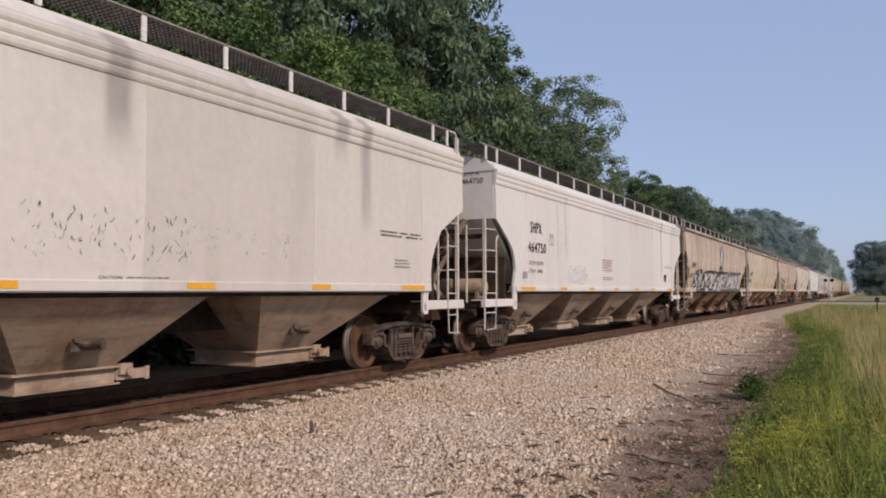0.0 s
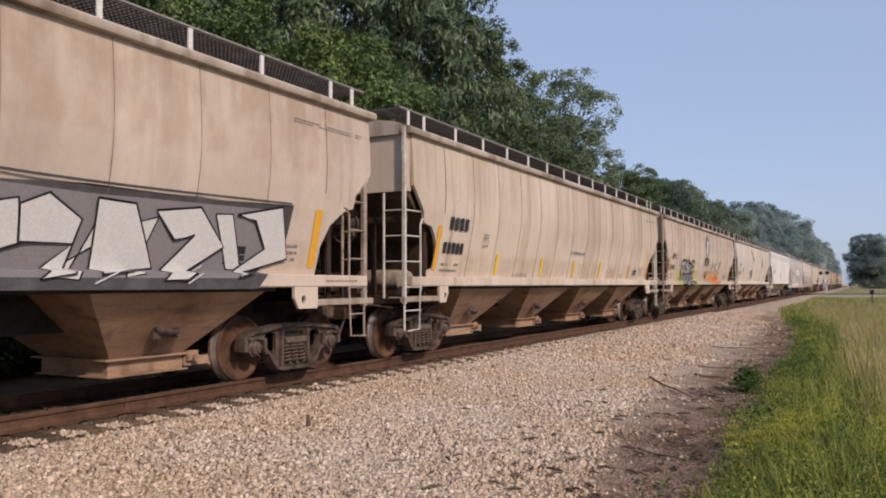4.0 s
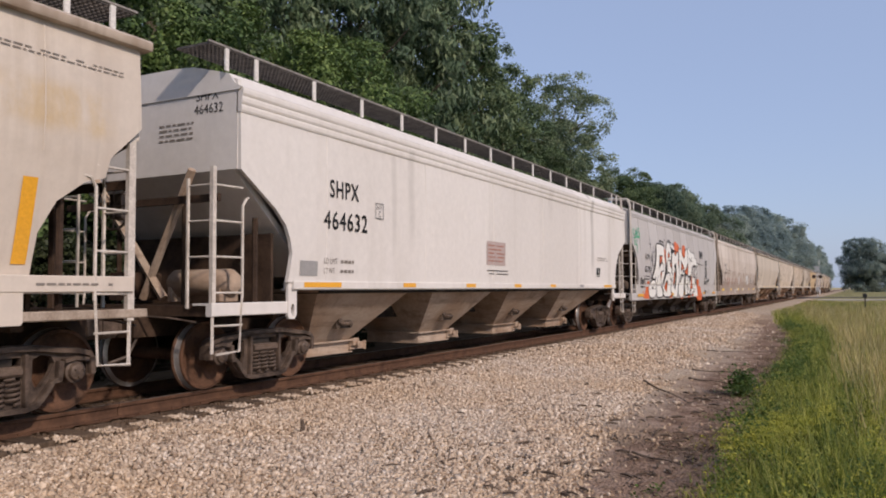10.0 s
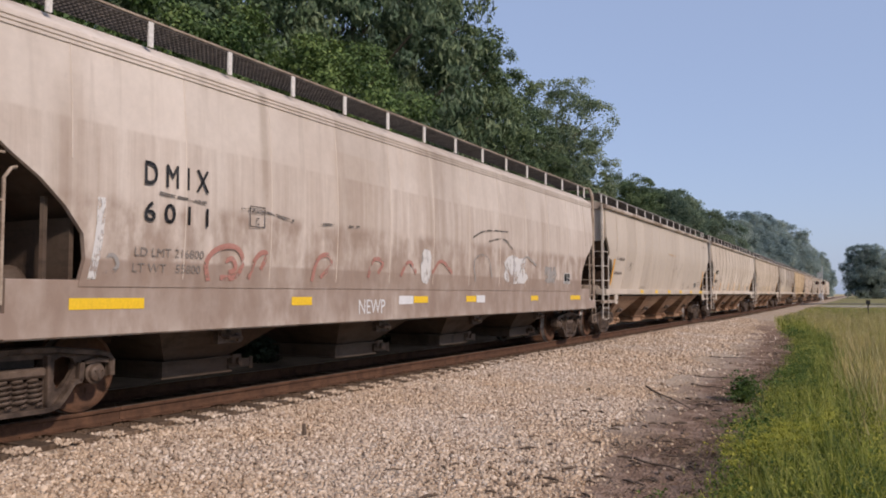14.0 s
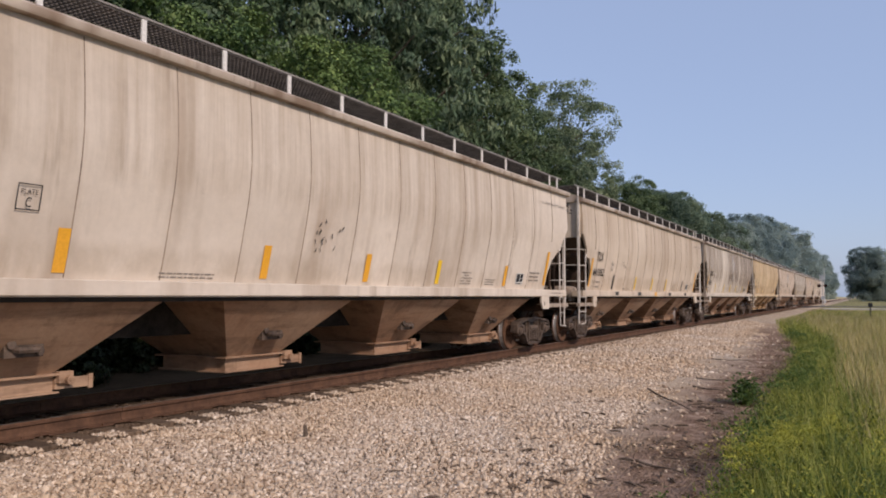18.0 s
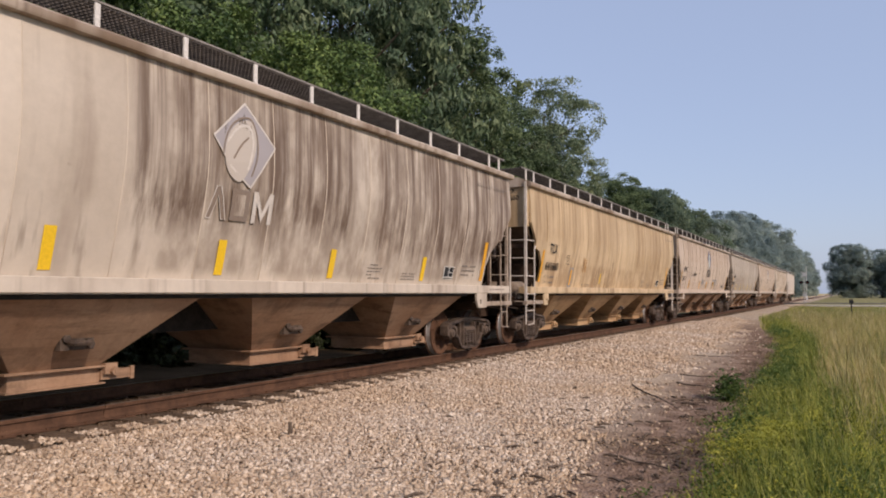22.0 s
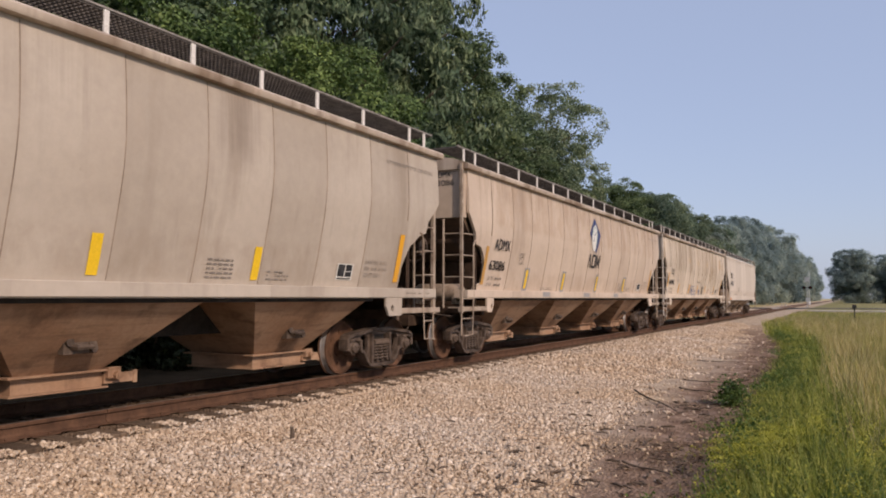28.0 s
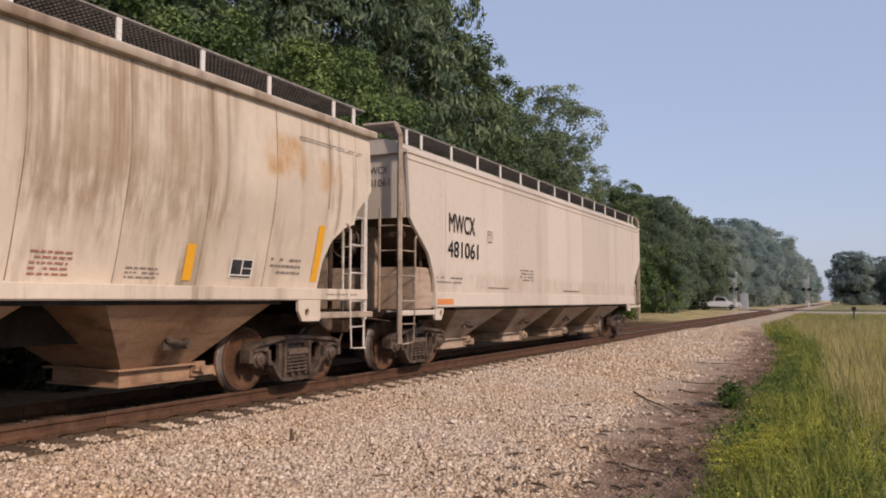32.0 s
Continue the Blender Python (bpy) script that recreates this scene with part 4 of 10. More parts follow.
def rib_mesh(P, sgn, kind):
    """Three pressed mouldings under the roof edge."""
    s = Shape()
    if kind == "ribbed":      # a cornice of three stepped bands
        prof, x = [], side_x(kind, 3.7)
        prof.append((x - 0.06, 3.70))
        for k in range(3):
            z = 3.70 + 0.11 * k
            prof += [(x + 0.010 + 0.014 * k, z), (x + 0.024 + 0.014 * k, z + 0.03), (x + 0.026 + 0.014 * k, z + 0.075), (x + 0.018 + 0.014 * k, z + 0.105)]
        prof.append((x - 0.06, 4.03))
        s.prism([(sgn * a, b) for a, b in prof], 0.94, P - 0.66, "y")
        return s.mesh("moulding", False)
    zs = (3.97, 4.02, 4.07) if kind == "round" else (3.95,)
    for z in zs:
        x = side_x(kind, z)
        prof = [(sgn * (x - 0.01), z - 0.022), (sgn * (x + 0.018), z - 0.012), (sgn * (x + 0.018), z + 0.010), (sgn * (x - 0.01), z + 0.022)]
        s.prism(prof, 0.60, P - 0.60, "y")
    return s.mesh("moulding", False)


def end_sheet(kind, P, end):
    """Upright end panel, then the slope sheet that runs down under the load."""
    def Y(d):
        return d if end == 0 else P - d
    s = Shape()
    w = 1.50
    low = 3.05 if kind != "ribbed" else 3.0
    d0 = 0.62
    if kind == "ribbed":
        w, low, d0 = 1.53, 2.95, 0.94 if end == 0 else 0.66
    elif kind == "round" and P < 20:
        low, d0 = 2.95, 0.46
    elif kind == "plain":
        low, d0 = 2.86, 0.64
    deep = 0.15 if kind == "lipped" and end == 0 else 0.06
    front = [(-w, 4.14), (-0.9, 4.36), (0.9, 4.36), (w, 4.14), (w, low), (-w, low)]
    vs = [(x, Y(d0), z) for x, z in front] + [(x, Y(d0 + deep), z) for x, z in front]
    n = len(front)
    s.add(vs, [tuple(range(n)), tuple(range(n, 2 * n))] + [(i, (i + 1) % n, n + (i + 1) % n, n + i) for i in range(n)])
    return s.mesh("end_sheet", False)


def slope_sheet(kind, P, end):
    """Dark blotched sheet that slopes down under the load behind the end panel."""
    def Y(d):
        return d if end == 0 else P - d
    s = Shape()
    low, d0 = 3.05, 0.62
    if kind == "ribbed":
        low, d0 = 2.95, 0.94 if end == 0 else 0.66
    elif kind == "round" and P < 20:
        low, d0 = 2.95, 0.46
    elif kind == "plain":
        low, d0 = 2.86, 0.64
    zb, db = 1.55, 2.75
    xs, xb = 1.47, 1.22 if kind == "lipped" else 1.33
    vs = [(-xs, Y(d0), low), (xs, Y(d0), low), (xb, Y(db), zb), (-xb, Y(db), zb), (-xs, Y(d0 + 0.08), low + 0.06), (xs, Y(d0 + 0.08), low + 0.06), (xb, Y(db + 0.08), zb + 0.06), (-xb, Y(db + 0.08), zb + 0.06)]
    s.add(vs, [(0, 1, 2, 3), (4, 5, 6, 7), (0, 1, 5, 4), (1, 2, 6, 5), (2, 3, 7, 6), (3, 0, 4, 7)])
    return s.mesh("slope_sheet", False)


def platform_mesh(kind, P, end):
    def Y(d):
        return d if end == 0 else P - d
    s = Shape()
    a, b = sorted((Y(0.56), Y(0.70)))
    s.box(-1.42, 1.42, a, b, 1.02, 1.16)
    a, b = sorted((Y(0.62), Y(1.75)))
    s.box(-1.40, 1.40, a, b, 1.12, 1.16)
    a, b = sorted((Y(0.35), Y(3.2)))
    s.box(-0.32, 0.32, a, b, 0.74, 1.12)
    a, b = sorted((Y(1.88), Y(2.02)))
    s.box(-1.35, 1.35, a, b, 0.95, 1.12)
    return s.mesh("end_platform", False)


def bracing_meshes(kind, P, end):
    """Posts, cross beam, bulkhead and diagonal struts that carry the slope sheet above the platform."""
    def Y(d):
        return d if end == 0 else P - d
    out = []
    for x in (-0.55, 0.55):
        if kind in ("round", "plain"):     # broad pressed pillar
            a, b = sorted((Y(0.86), Y(1.02)))
            out.append(("pillar", Shape().box(x - 0.16, x + 0.16, a, b, 1.16, 2.86, 0.03).mesh("pillar", False)))
        else:
            out.append(("post", Shape().tube([(x, Y(1.0), 1.16), (x, Y(1.0), 2.72)], 0.05, 6).mesh("post", True)))
    for x in (-1.35, 1.35):
        out.append(("post", Shape().tube([(x, Y(1.5), 1.16), (x, Y(1.5), 2.35)], 0.04, 6).mesh("post", True)))
    a, b = sorted((Y(0.66), Y(0.72)))
    out.append(("cross_beam", Shape().box(-1.46, 1.46, a, b, 2.50, 2.60).mesh("cross_beam", False)))
    if kind == "round":
        out.append(("strut", Shape().tube([(-1.0, Y(0.66), 2.5), (-0.3, Y(0.8), 1.2)], 0.09, 6).mesh("strut", True)))
    if kind == "ribbed":
        for q in (-1, 1):
            out.append(("strut", Shape().tube([(q * 0.95, Y(0.72), 2.95), (q * -0.2, Y(0.95), 1.25)], 0.06, 6).mesh("strut", True)))
    a, b = sorted((Y(1.75), Y(1.80)))
    half = 1.26 if kind == "lipped" else 1.42
    out.append(("bulkhead", Shape().box(-half, half, a, b, 1.14, 2.15).mesh("bulkhead", False)))
    if kind == "plain":
        a, b = sorted((Y(0.95), Y(1.70)))
        out.append(("end_housing", Shape().box(-1.49, 1.49, a, b, 1.165, 1.96, 0.02).mesh("end_housing", False)))
    a, b = sorted((Y(1.0), Y(1.6)))
    out.append(("valve_box", Shape().box(-0.95, -0.55, a, b, 1.22, 1.62, 0.03).mesh("valve_box", False)))
    return out


def reservoir_mesh(P, end):
    def Y(d):
        return d if end == 0 else P - d
    s = Shape()
    prof = [(-0.62, 0.02), (-0.58, 0.14), (-0.5, 0.19), (0.5, 0.19), (0.58, 0.14), (0.62, 0.02)]
    s.lathe(prof, 0.55, Y(1.35), 1.46, 16)
    s.box(0.05, 0.12, Y(1.35) - 0.18, Y(1.35) + 0.18, 1.2, 1.48)
    s.box(0.95, 1.02, Y(1.35) - 0.18, Y(1.35) + 0.18, 1.2, 1.48)
    return s.mesh("air_reservoir", True)


def brake_wheel_mesh(P):
    s = Shape()
    y = P - 0.50
    pts = [(0.95 + 0.28 * math.cos(a), y, 2.35 + 0.28 * math.sin(a)) for a in [2 * math.pi * k / 18 for k in range(19)]]
    s.tube(pts, 0.018, 5)
    for k in range(4):
        a = math.pi * k / 4
        s.tube([(0.95 - 0.28 * math.cos(a), y, 2.35 - 0.28 * math.sin(a)), (0.95 + 0.28 * math.cos(a), y, 2.35 + 0.28 * math.sin(a))], 0.012, 4)
    s.box(0.85, 1.05, y + 0.02, y + 0.16, 2.2, 2.5)
    return s.mesh("brake_wheel", True)


def sill_mesh(kind, P, sgn):
    z0, z1 = SILL[kind]
    s = Shape()
    x = SILL_X[kind]
    a, b = (2.05, P - 1.94) if kind == "ribbed" else (1.0, P - 1.0) if kind == "round" else (1.70, P - 1.66) if kind == "plain" else (0.72, P - 0.72)
    lo, hi = sorted((sgn * (x - (0.30 if kind == "lipped" else 0.16)), sgn * (x + 0.025)))
    s.box(lo, hi, a, b, z0, z1, 0.008)
    lo, hi = sorted((sgn * (x - 0.2), sgn * (x + 0.0)))
    s.box(lo, hi, a, b, z0 - 0.012, z0 + 0.015)
    return s.mesh("side_sill", False)


def step_plate_mesh(kind, P, sgn, end):
    """Low side plate of the end platform, under which the steps hang."""
    def Y(d):
        return d if end == 0 else P - d
    s = Shape()
    x = 1.50
    z0, z1 = (1.02, 1.19) if kind == "ribbed" else (1.05, 1.15)
    a, b = sorted((Y(0.50), Y(2.02 if kind == "ribbed" or end else 1.8)))
    if kind == "round":
        z0, z1 = 0.915, 1.17
        a, b = sorted((Y(0.38), Y(1.0)))
    lo, hi = sorted((sgn * (x - 0.07), sgn * (x + 0.03)))
    s.box(lo, hi, a, b, z0, z1, 0.012)
    lo, hi = sorted((sgn * (x - 0.30), sgn * (x - 0.07)))
    s.box(lo, hi, a, b, z1 - 0.03, z1 - 0.005)
    for q in (0.62, 0.95, 1.3):
        s.box(lo, hi, Y(q) - 0.02, Y(q) + 0.02, z0 + 0.01, z1 - 0.03)
    return s.mesh("step_plate", False)


def jack_pad_mesh(kind, P, sgn, end):
    """Bracket plate hanging from the sill with its pulling eye; a slim one with a long eye on the white cars."""
    def Y(d):
        return d if end == 0 else P - d
    s = Shape()
    x = 1.50
    z1 = SILL[kind][0] + 0.01
    if kind == "ribbed":
        ds, z1, z0 = (1.98, 2.17), 1.49, 0.94
        rim = [(ds[0], z1), (ds[1], z1), (ds[1], z0 + 0.05), (ds[1] - 0.05, z0), (ds[0] + 0.03, z0), (ds[0], z0 + 0.04)]
        cy, cz, ry, rz = 2.085, z0 + 0.13, 0.038, 0.085
    else:
        ds = (1.76, 2.12) if end == 0 else (2.02, 2.56)
        z0 = z1 - (0.33 if kind == "lipped" else 0.26)
        rim = [(ds[0], z1), (ds[1], z1), (ds[1], z0 + 0.16), (ds[1] - 0.10, z0), (ds[0] + 0.02, z0), (ds[0], z0 + 0.03)]
        cy, cz, ry, rz = ds[0] + 0.24 if end == 0 else ds[0] + 0.33, z0 + 0.13, 0.05, 0.062
    seg = 14
    eye = [(cy + ry * math.cos(2 * math.pi * k / seg), cz + rz * math.sin(2 * math.pi * k / seg)) for k in range(seg)]
    slab(s, [(Y(a), b) for a, b in rim], [[(Y(a), b) for a, b in eye]], *sorted((sgn * x, sgn * (x + 0.045))))
    return s.mesh("jacking_pad", False)


def hopper_mesh(y0, y1, g0, g1, zt, half_top, half_bot, zb=0.46):
    s = Shape()
    vs = [(-half_top, y0, zt), (half_top, y0, zt), (half_top, y1, zt), (-half_top, y1, zt), (-half_bot, g0, zb), (half_bot, g0, zb), (half_bot, g1, zb), (-half_bot, g1, zb)]
    s.add(vs, [(0, 1, 5, 4), (1, 2, 6, 5), (2, 3, 7, 6), (3, 0, 4, 7), (0, 3, 2, 1), (4, 5, 6, 7)])
    return s.mesh("hopper", False)


def gate_mesh(g0, g1, half, zb=0.46):
    """Outlet box with its flange; the sliding gate sticks out at the rear on two rails."""
    s = Shape()
    s.box(-half - 0.09, half + 0.09, g0 - 0.12, g1 + 0.12, zb - 0.012, zb + 0.012)
    s.box(-half, half, g0 - 0.03, g1 + 0.03, zb - 0.20, zb - 0.012)
    s.box(-half - 0.05, half + 0.05, g0 - 0.08, g1 + 0.08, zb - 0.215, zb - 0.195)
    for x in (-half - 0.03, half - 0.01):
        s.box(x, x + 0.05, g1 + 0.03, g1 + 0.52, zb - 0.17, zb - 0.05)
    s.box(-half, half, g1 + 0.03, g1 + 0.16, zb - 0.13, zb - 0.11)
    s.tube([(-half - 0.1, g1 + 0.16, zb - 0.07), (half + 0.16, g1 + 0.16, zb - 0.07)], 0.028, 6)
    s.tube([(half + 0.05, g1 + 0.16, zb - 0.07), (half + 0.15, g1 + 0.16, zb - 0.07)], 0.055, 8)
    s.box(half + 0.03, half + 0.10, g1 + 0.04, g1 + 0.22, zb - 0.10, zb + 0.03)
    s.box(half + 0.02, half + 0.05, g1 + 0.46, g1 + 0.52, zb - 0.19, zb - 0.03)
    return s.mesh("outlet_gate", False)


def vibrator_mesh(yc, x, z):
    """Cast bracket on the hopper slope."""
    s = Shape()
    s.box(x - 0.06, x + 0.03, yc - 0.22, yc + 0.22, z - 0.10, z + 0.10)
    s.tube([(x - 0.02, yc - 0.14, z), (x + 0.10, yc - 0.10, z - 0.02), (x + 0.10, yc + 0.10, z - 0.02), (x - 0.02, yc + 0.14, z)], 0.035, 6)
    s.tube([(x, yc - 0.16, z + 0.04), (x + 0.07, yc - 0.16, z + 0.04)], 0.05, 8)
    s.tube([(x, yc + 0.16, z - 0.04), (x + 0.07, yc + 0.16, z - 0.04)], 0.05, 8)
    return s.mesh("vibrator_bracket", True)


def grating_mesh(P, sgn):
    s = Shape()
    z = 4.575
    a, b = 0.78, 1.36
    n = int((P - 1.2) / 0.075)
    for i in range(n + 1):
        y = 0.6 + (P - 1.2) * i / n
        lo, hi = sorted((sgn * a, sgn * b))
        s.box(lo, hi, y - 0.011, y + 0.011, z - 0.03, z)
    for k in range(9):
        x = sgn * (a + (b - a) * k / 8)
        s.box(x - 0.006, x + 0.006, 0.6, P - 0.6, z - 0.03, z + 0.004)
    return s.mesh("walkway", False)


def walk_rail_mesh(P, sgn):
    s = Shape()
    lo, hi = sorted((sgn * 1.355, sgn * 1.383))
    s.box(lo, hi, 0.56, P - 0.56, 4.568, 4.592)
    return s.mesh("walkway_edge", False)




def post_mesh():
    s = Shape()
    s.box(-0.012, 0.012, -0.035, 0.035, 4.26, 4.56)
    return s.mesh("walkway_post", False)


def corner_post_mesh(kind, P, sgn, end):
    """Upright at the car's corner; on the trailing end of the lipped cars it stops below the side sheet."""
    def Y(d):
        return d if end == 0 else P - d
    s = Shape()
    x = 1.49
    lo = 0.95 if kind == "round" else 0.55
    if kind in ("round", "plain"):   # tube frame that bends in over the roof
        pts = [(sgn * x, Y(0.46), lo), (sgn * x, Y(0.46), 4.36), (sgn * (x - 0.10), Y(0.46), 4.58), (sgn * 0.7, Y(0.46), 4.60)]
        for a, b in zip(pts, pts[1:]):
            s.tube([a, b], 0.05, 6)
    else:
        top = 4.2 if end == 0 else 3.2
        if kind == "ribbed":
            top = 2.93 if end == 0 else 4.42
        w = 0.045 if end else 0.03
        at = end_post(kind, end)
        if kind == "ribbed" and end:
            w = 0.032
        x0, x1 = sorted((sgn * (x - 0.03), sgn * (x + 0.03)))
        s.box(x0, x1, Y(at) - w, Y(at) + w, 1.02, top)
        s.tube([(sgn * x, Y(at), 1.1), (sgn * x, Y(at), lo)], 0.022, 5)
        if kind == "ribbed" and end:      # hand hold that reaches over the roof
            s.tube([(sgn * x, Y(at), 4.40), (sgn * (x - 0.02), Y(at + 0.02), 4.52), (sgn * (x - 0.1), Y(at + 0.10), 4.57)], 0.02, 5)
    return s.mesh("corner_post", True)


def end_post(kind, end):
    """Where the corner post stands, from the coupler face."""
    return 0.46 if kind in ("round", "plain") else (0.55, 0.72)[end]


RUNGS = (0.90, 1.32, 1.78, 2.24, 2.70)


def end_ladder_mesh(kind, P, sgn, end):
    def Y(d):
        return d if end == 0 else P - d
    s = Shape()
    at = end_post(kind, end)
    s.tube([(sgn * 1.06, Y(at), 1.12), (sgn * 1.06, Y(at), 2.80 if kind == "ribbed" else 3.02)], 0.024, 5)
    for z in RUNGS[2:]:
        s.tube([(sgn * 1.06, Y(at), z), (sgn * 1.49, Y(at), z)], 0.014, 5)
    return s.mesh("end_ladder", True)


def side_ladder_mesh(kind, P, sgn, end):
    def Y(d):
        return d if end == 0 else P - d
    s = Shape()
    x = sgn * 1.54
    at = end_post(kind, end)
    far = at + 0.49
    s.tube([(x, Y(far), 1.25), (x, Y(far), 2.46), (x, Y(far + 0.07), 2.56), (x - sgn * 0.03, Y(far + 0.14), 2.58)], 0.02, 5)
    if kind == "round":      # short stirrup under the sill
        s.tube([(x, Y(at - 0.06), 0.95), (x, Y(at - 0.05), 0.50), (x, Y(at + 0.28), 0.50), (x, Y(at + 0.30), 0.95)], 0.017, 5)
        s.tube([(x, Y(at - 0.05), 0.72), (x, Y(at + 0.29), 0.72)], 0.014, 5)
    else:
        s.tube([(x, Y(far), 1.35), (x, Y(far - 0.05), 0.56), (x, Y(at + 0.02), 0.54)], 0.018, 5)
    for z in RUNGS[1 if kind == "round" else 0:]:
        s.tube([(sgn * 1.50, Y(at), z), (x, Y(far), z)], 0.014, 5)
    return s.mesh("side_ladder", True)


def coupler_mesh(P, end):
    def Y(d):
        return d if end == 0 else P - d
    s = Shape()
    a, b = sorted((Y(0.04), Y(0.60)))
    s.box(-0.10, 0.10, a, b, 0.78, 0.98, 0.03)
    a, b = sorted((Y(0.004), Y(0.22)))
    s.box(-0.17, 0.17, a, b, 0.74, 1.02, 0.05)
    s.tube([(0.25, Y(0.5), 0.8), (0.27, Y(0.3), 0.5), (0.2, Y(0.05), 0.42)], 0.025, 6)
    s.tube([(-1.2, Y(0.42), 1.02), (-0.4, Y(0.36), 1.06), (0.9, Y(0.42), 1.0), (1.3, Y(0.46), 0.95)], 0.016, 5)
    return s.mesh("coupler", True)


# trucks
def bolster_mesh():
    s = Shape()
    s.box(-1.0, 1.0, -0.19, 0.19, 0.46, 0.70, 0.03)
    s.box(-0.25, 0.25, -0.25, 0.25, 0.66, 0.80)
    return s.mesh("truck", False)


def bar(s, pts, width, x0, x1):
    """A cast bar along points in the (y, z) plane."""
    p = [Vector((0, a, b)) for a, b in pts]
    up, dn = [], []
    for i in range(len(p)):
        d = (p[min(i + 1, len(p) - 1)] - p[max(i - 1, 0)]).normalized()
        n = Vector((0, -d.z, d.y))
        w = width[i] if isinstance(width, (list, tuple)) else width
        up.append(p[i] + n * w / 2)
        dn.append(p[i] - n * w / 2)
    k = len(p)
    c = 0.02
    mid = (x0 + x1) / 2
    vs = []
    for x, sc in ((x0, 0.8), (x0 + c, 1.0), (x1 - c, 1.0), (x1, 0.8)):
        for a, b in zip(up, dn):
            m = (a + b) / 2
            vs.append((x, *(m + (a - m) * sc)[1:]))
            vs.append((x, *(m + (b - m) * sc)[1:]))
    fs = []
    r = 2 * k
    for j in range(3):
        for i in range(k - 1):
            a = j * r + 2 * i
            fs.append((a, a + 2, a + r + 2, a + r))
            fs.append((a + 1, a + r + 1, a + r + 3, a + 3))
        fs.append((j * r, j * r + r, j * r + r + 1, j * r + 1))
        e = j * r + 2 * (k - 1)
        fs.append((e, e + 1, e + r + 1, e + r))
    for i in range(k - 1):
        a = 2 * i
        fs.append((a, a + 1, a + 3, a + 2))
        a += 3 * r
        fs.append((a, a + 2, a + 3, a + 1))
    s.add(vs, fs)


def side_frame_mesh(sgn):
    """Cast frame: a bow-shaped plate with two windows and the spring opening, edged by raised ribs."""
    s = Shape()
    half = [(0.0, 0.80), (0.40, 0.795), (0.66, 0.755), (0.90, 0.735), (1.06, 0.70), (1.13, 0.61), (1.13, 0.43), (1.06, 0.42), (1.045, 0.57), (0.74, 0.57), (0.73, 0.39), (0.64, 0.36), (0.54, 0.24), (0.44, 0.13), (0.30, 0.10), (0.0, 0.10)]
    rim = half + [(-a, b) for a, b in half[-2:0:-1]]
    holes = [[(-0.27, 0.21), (0.27, 0.21), (0.27, 0.67), (-0.27, 0.67)]]
    win = [(0.40, 0.64), (0.50, 0.68), (0.62, 0.655), (0.655, 0.58), (0.60, 0.48), (0.50, 0.34), (0.43, 0.34), (0.395, 0.42)]
    holes += [win, [(-a, b) for a, b in win]]
    x0, x1 = sorted((sgn * 0.97, sgn * 1.03))
    slab(s, rim, holes, x0, x1)
    r0, r1 = sorted((sgn * 0.90, sgn * 1.10))
    bar(s, [(-1.09, 0.60), (-1.05, 0.66), (-0.90, 0.70), (-0.66, 0.72), (-0.40, 0.755), (0, 0.765), (0.40, 0.755), (0.66, 0.72), (0.90, 0.70), (1.05, 0.66), (1.09, 0.60)], 0.065, r0, r1)
    bar(s, [(-0.70, 0.40), (-0.61, 0.39), (-0.52, 0.27), (-0.42, 0.155), (-0.30, 0.13), (0, 0.13), (0.30, 0.13), (0.42, 0.155), (0.52, 0.27), (0.61, 0.39), (0.70, 0.40)], 0.06, r0, r1)
    for q in (-1, 1):
        bar(s, [(q * 0.30, 0.70), (q * 0.305, 0.42), (q * 0.31, 0.16)], 0.05, r0 + 0.01, r1 - 0.01)
        bar(s, [(q * 1.09, 0.62), (q * 1.095, 0.43)], [0.08, 0.06], r0, r1)
        bar(s, [(q * 0.70, 0.60), (q * 0.685, 0.40)], [0.07, 0.06], r0, r1)
        bar(s, [(q * 0.74, 0.595), (q * 0.89, 0.62), (q * 1.04, 0.595)], 0.05, r0, r1)
    return s.mesh("side_frame", False)


def spring_mesh():
    s = Shape()
    pts = []
    for k in range(5 * 12 + 1):
        a = 2 * math.pi * k / 12
        pts.append((0.07 * math.cos(a), 0.082 * math.sin(a), 0.20 + 0.26 * k / 60))
    return s.tube(pts, 0.019, 5).mesh("spring", True)


def bolster_end_mesh(sgn):
    return Shape().box(min(sgn * 0.95, sgn * 1.10), max(sgn * 0.95, sgn * 1.10), -0.25, 0.25, 0.475, 0.585, 0.03).mesh("bolster_end", False)


def bearing_mesh(sgn):
    s = Shape()
    prof = [(0.90, 0.02), (0.90, 0.125), (1.06, 0.125), (1.07, 0.10), (1.11, 0.09), (1.125, 0.07), (1.13, 0.01)]
    s.lathe([(sgn * x, r) for x, r in prof], 0, 0, WHEEL_R, 16)
    for k in range(3):
        a = 2.1 * k + 0.5
        s.tube([(sgn * 1.12, 0.055 * math.cos(a), WHEEL_R + 0.055 * math.sin(a)), (sgn * 1.145, 0.055 * math.cos(a), WHEEL_R + 0.055 * math.sin(a))], 0.014, 6)
    return s.mesh("axle_bearing", True)


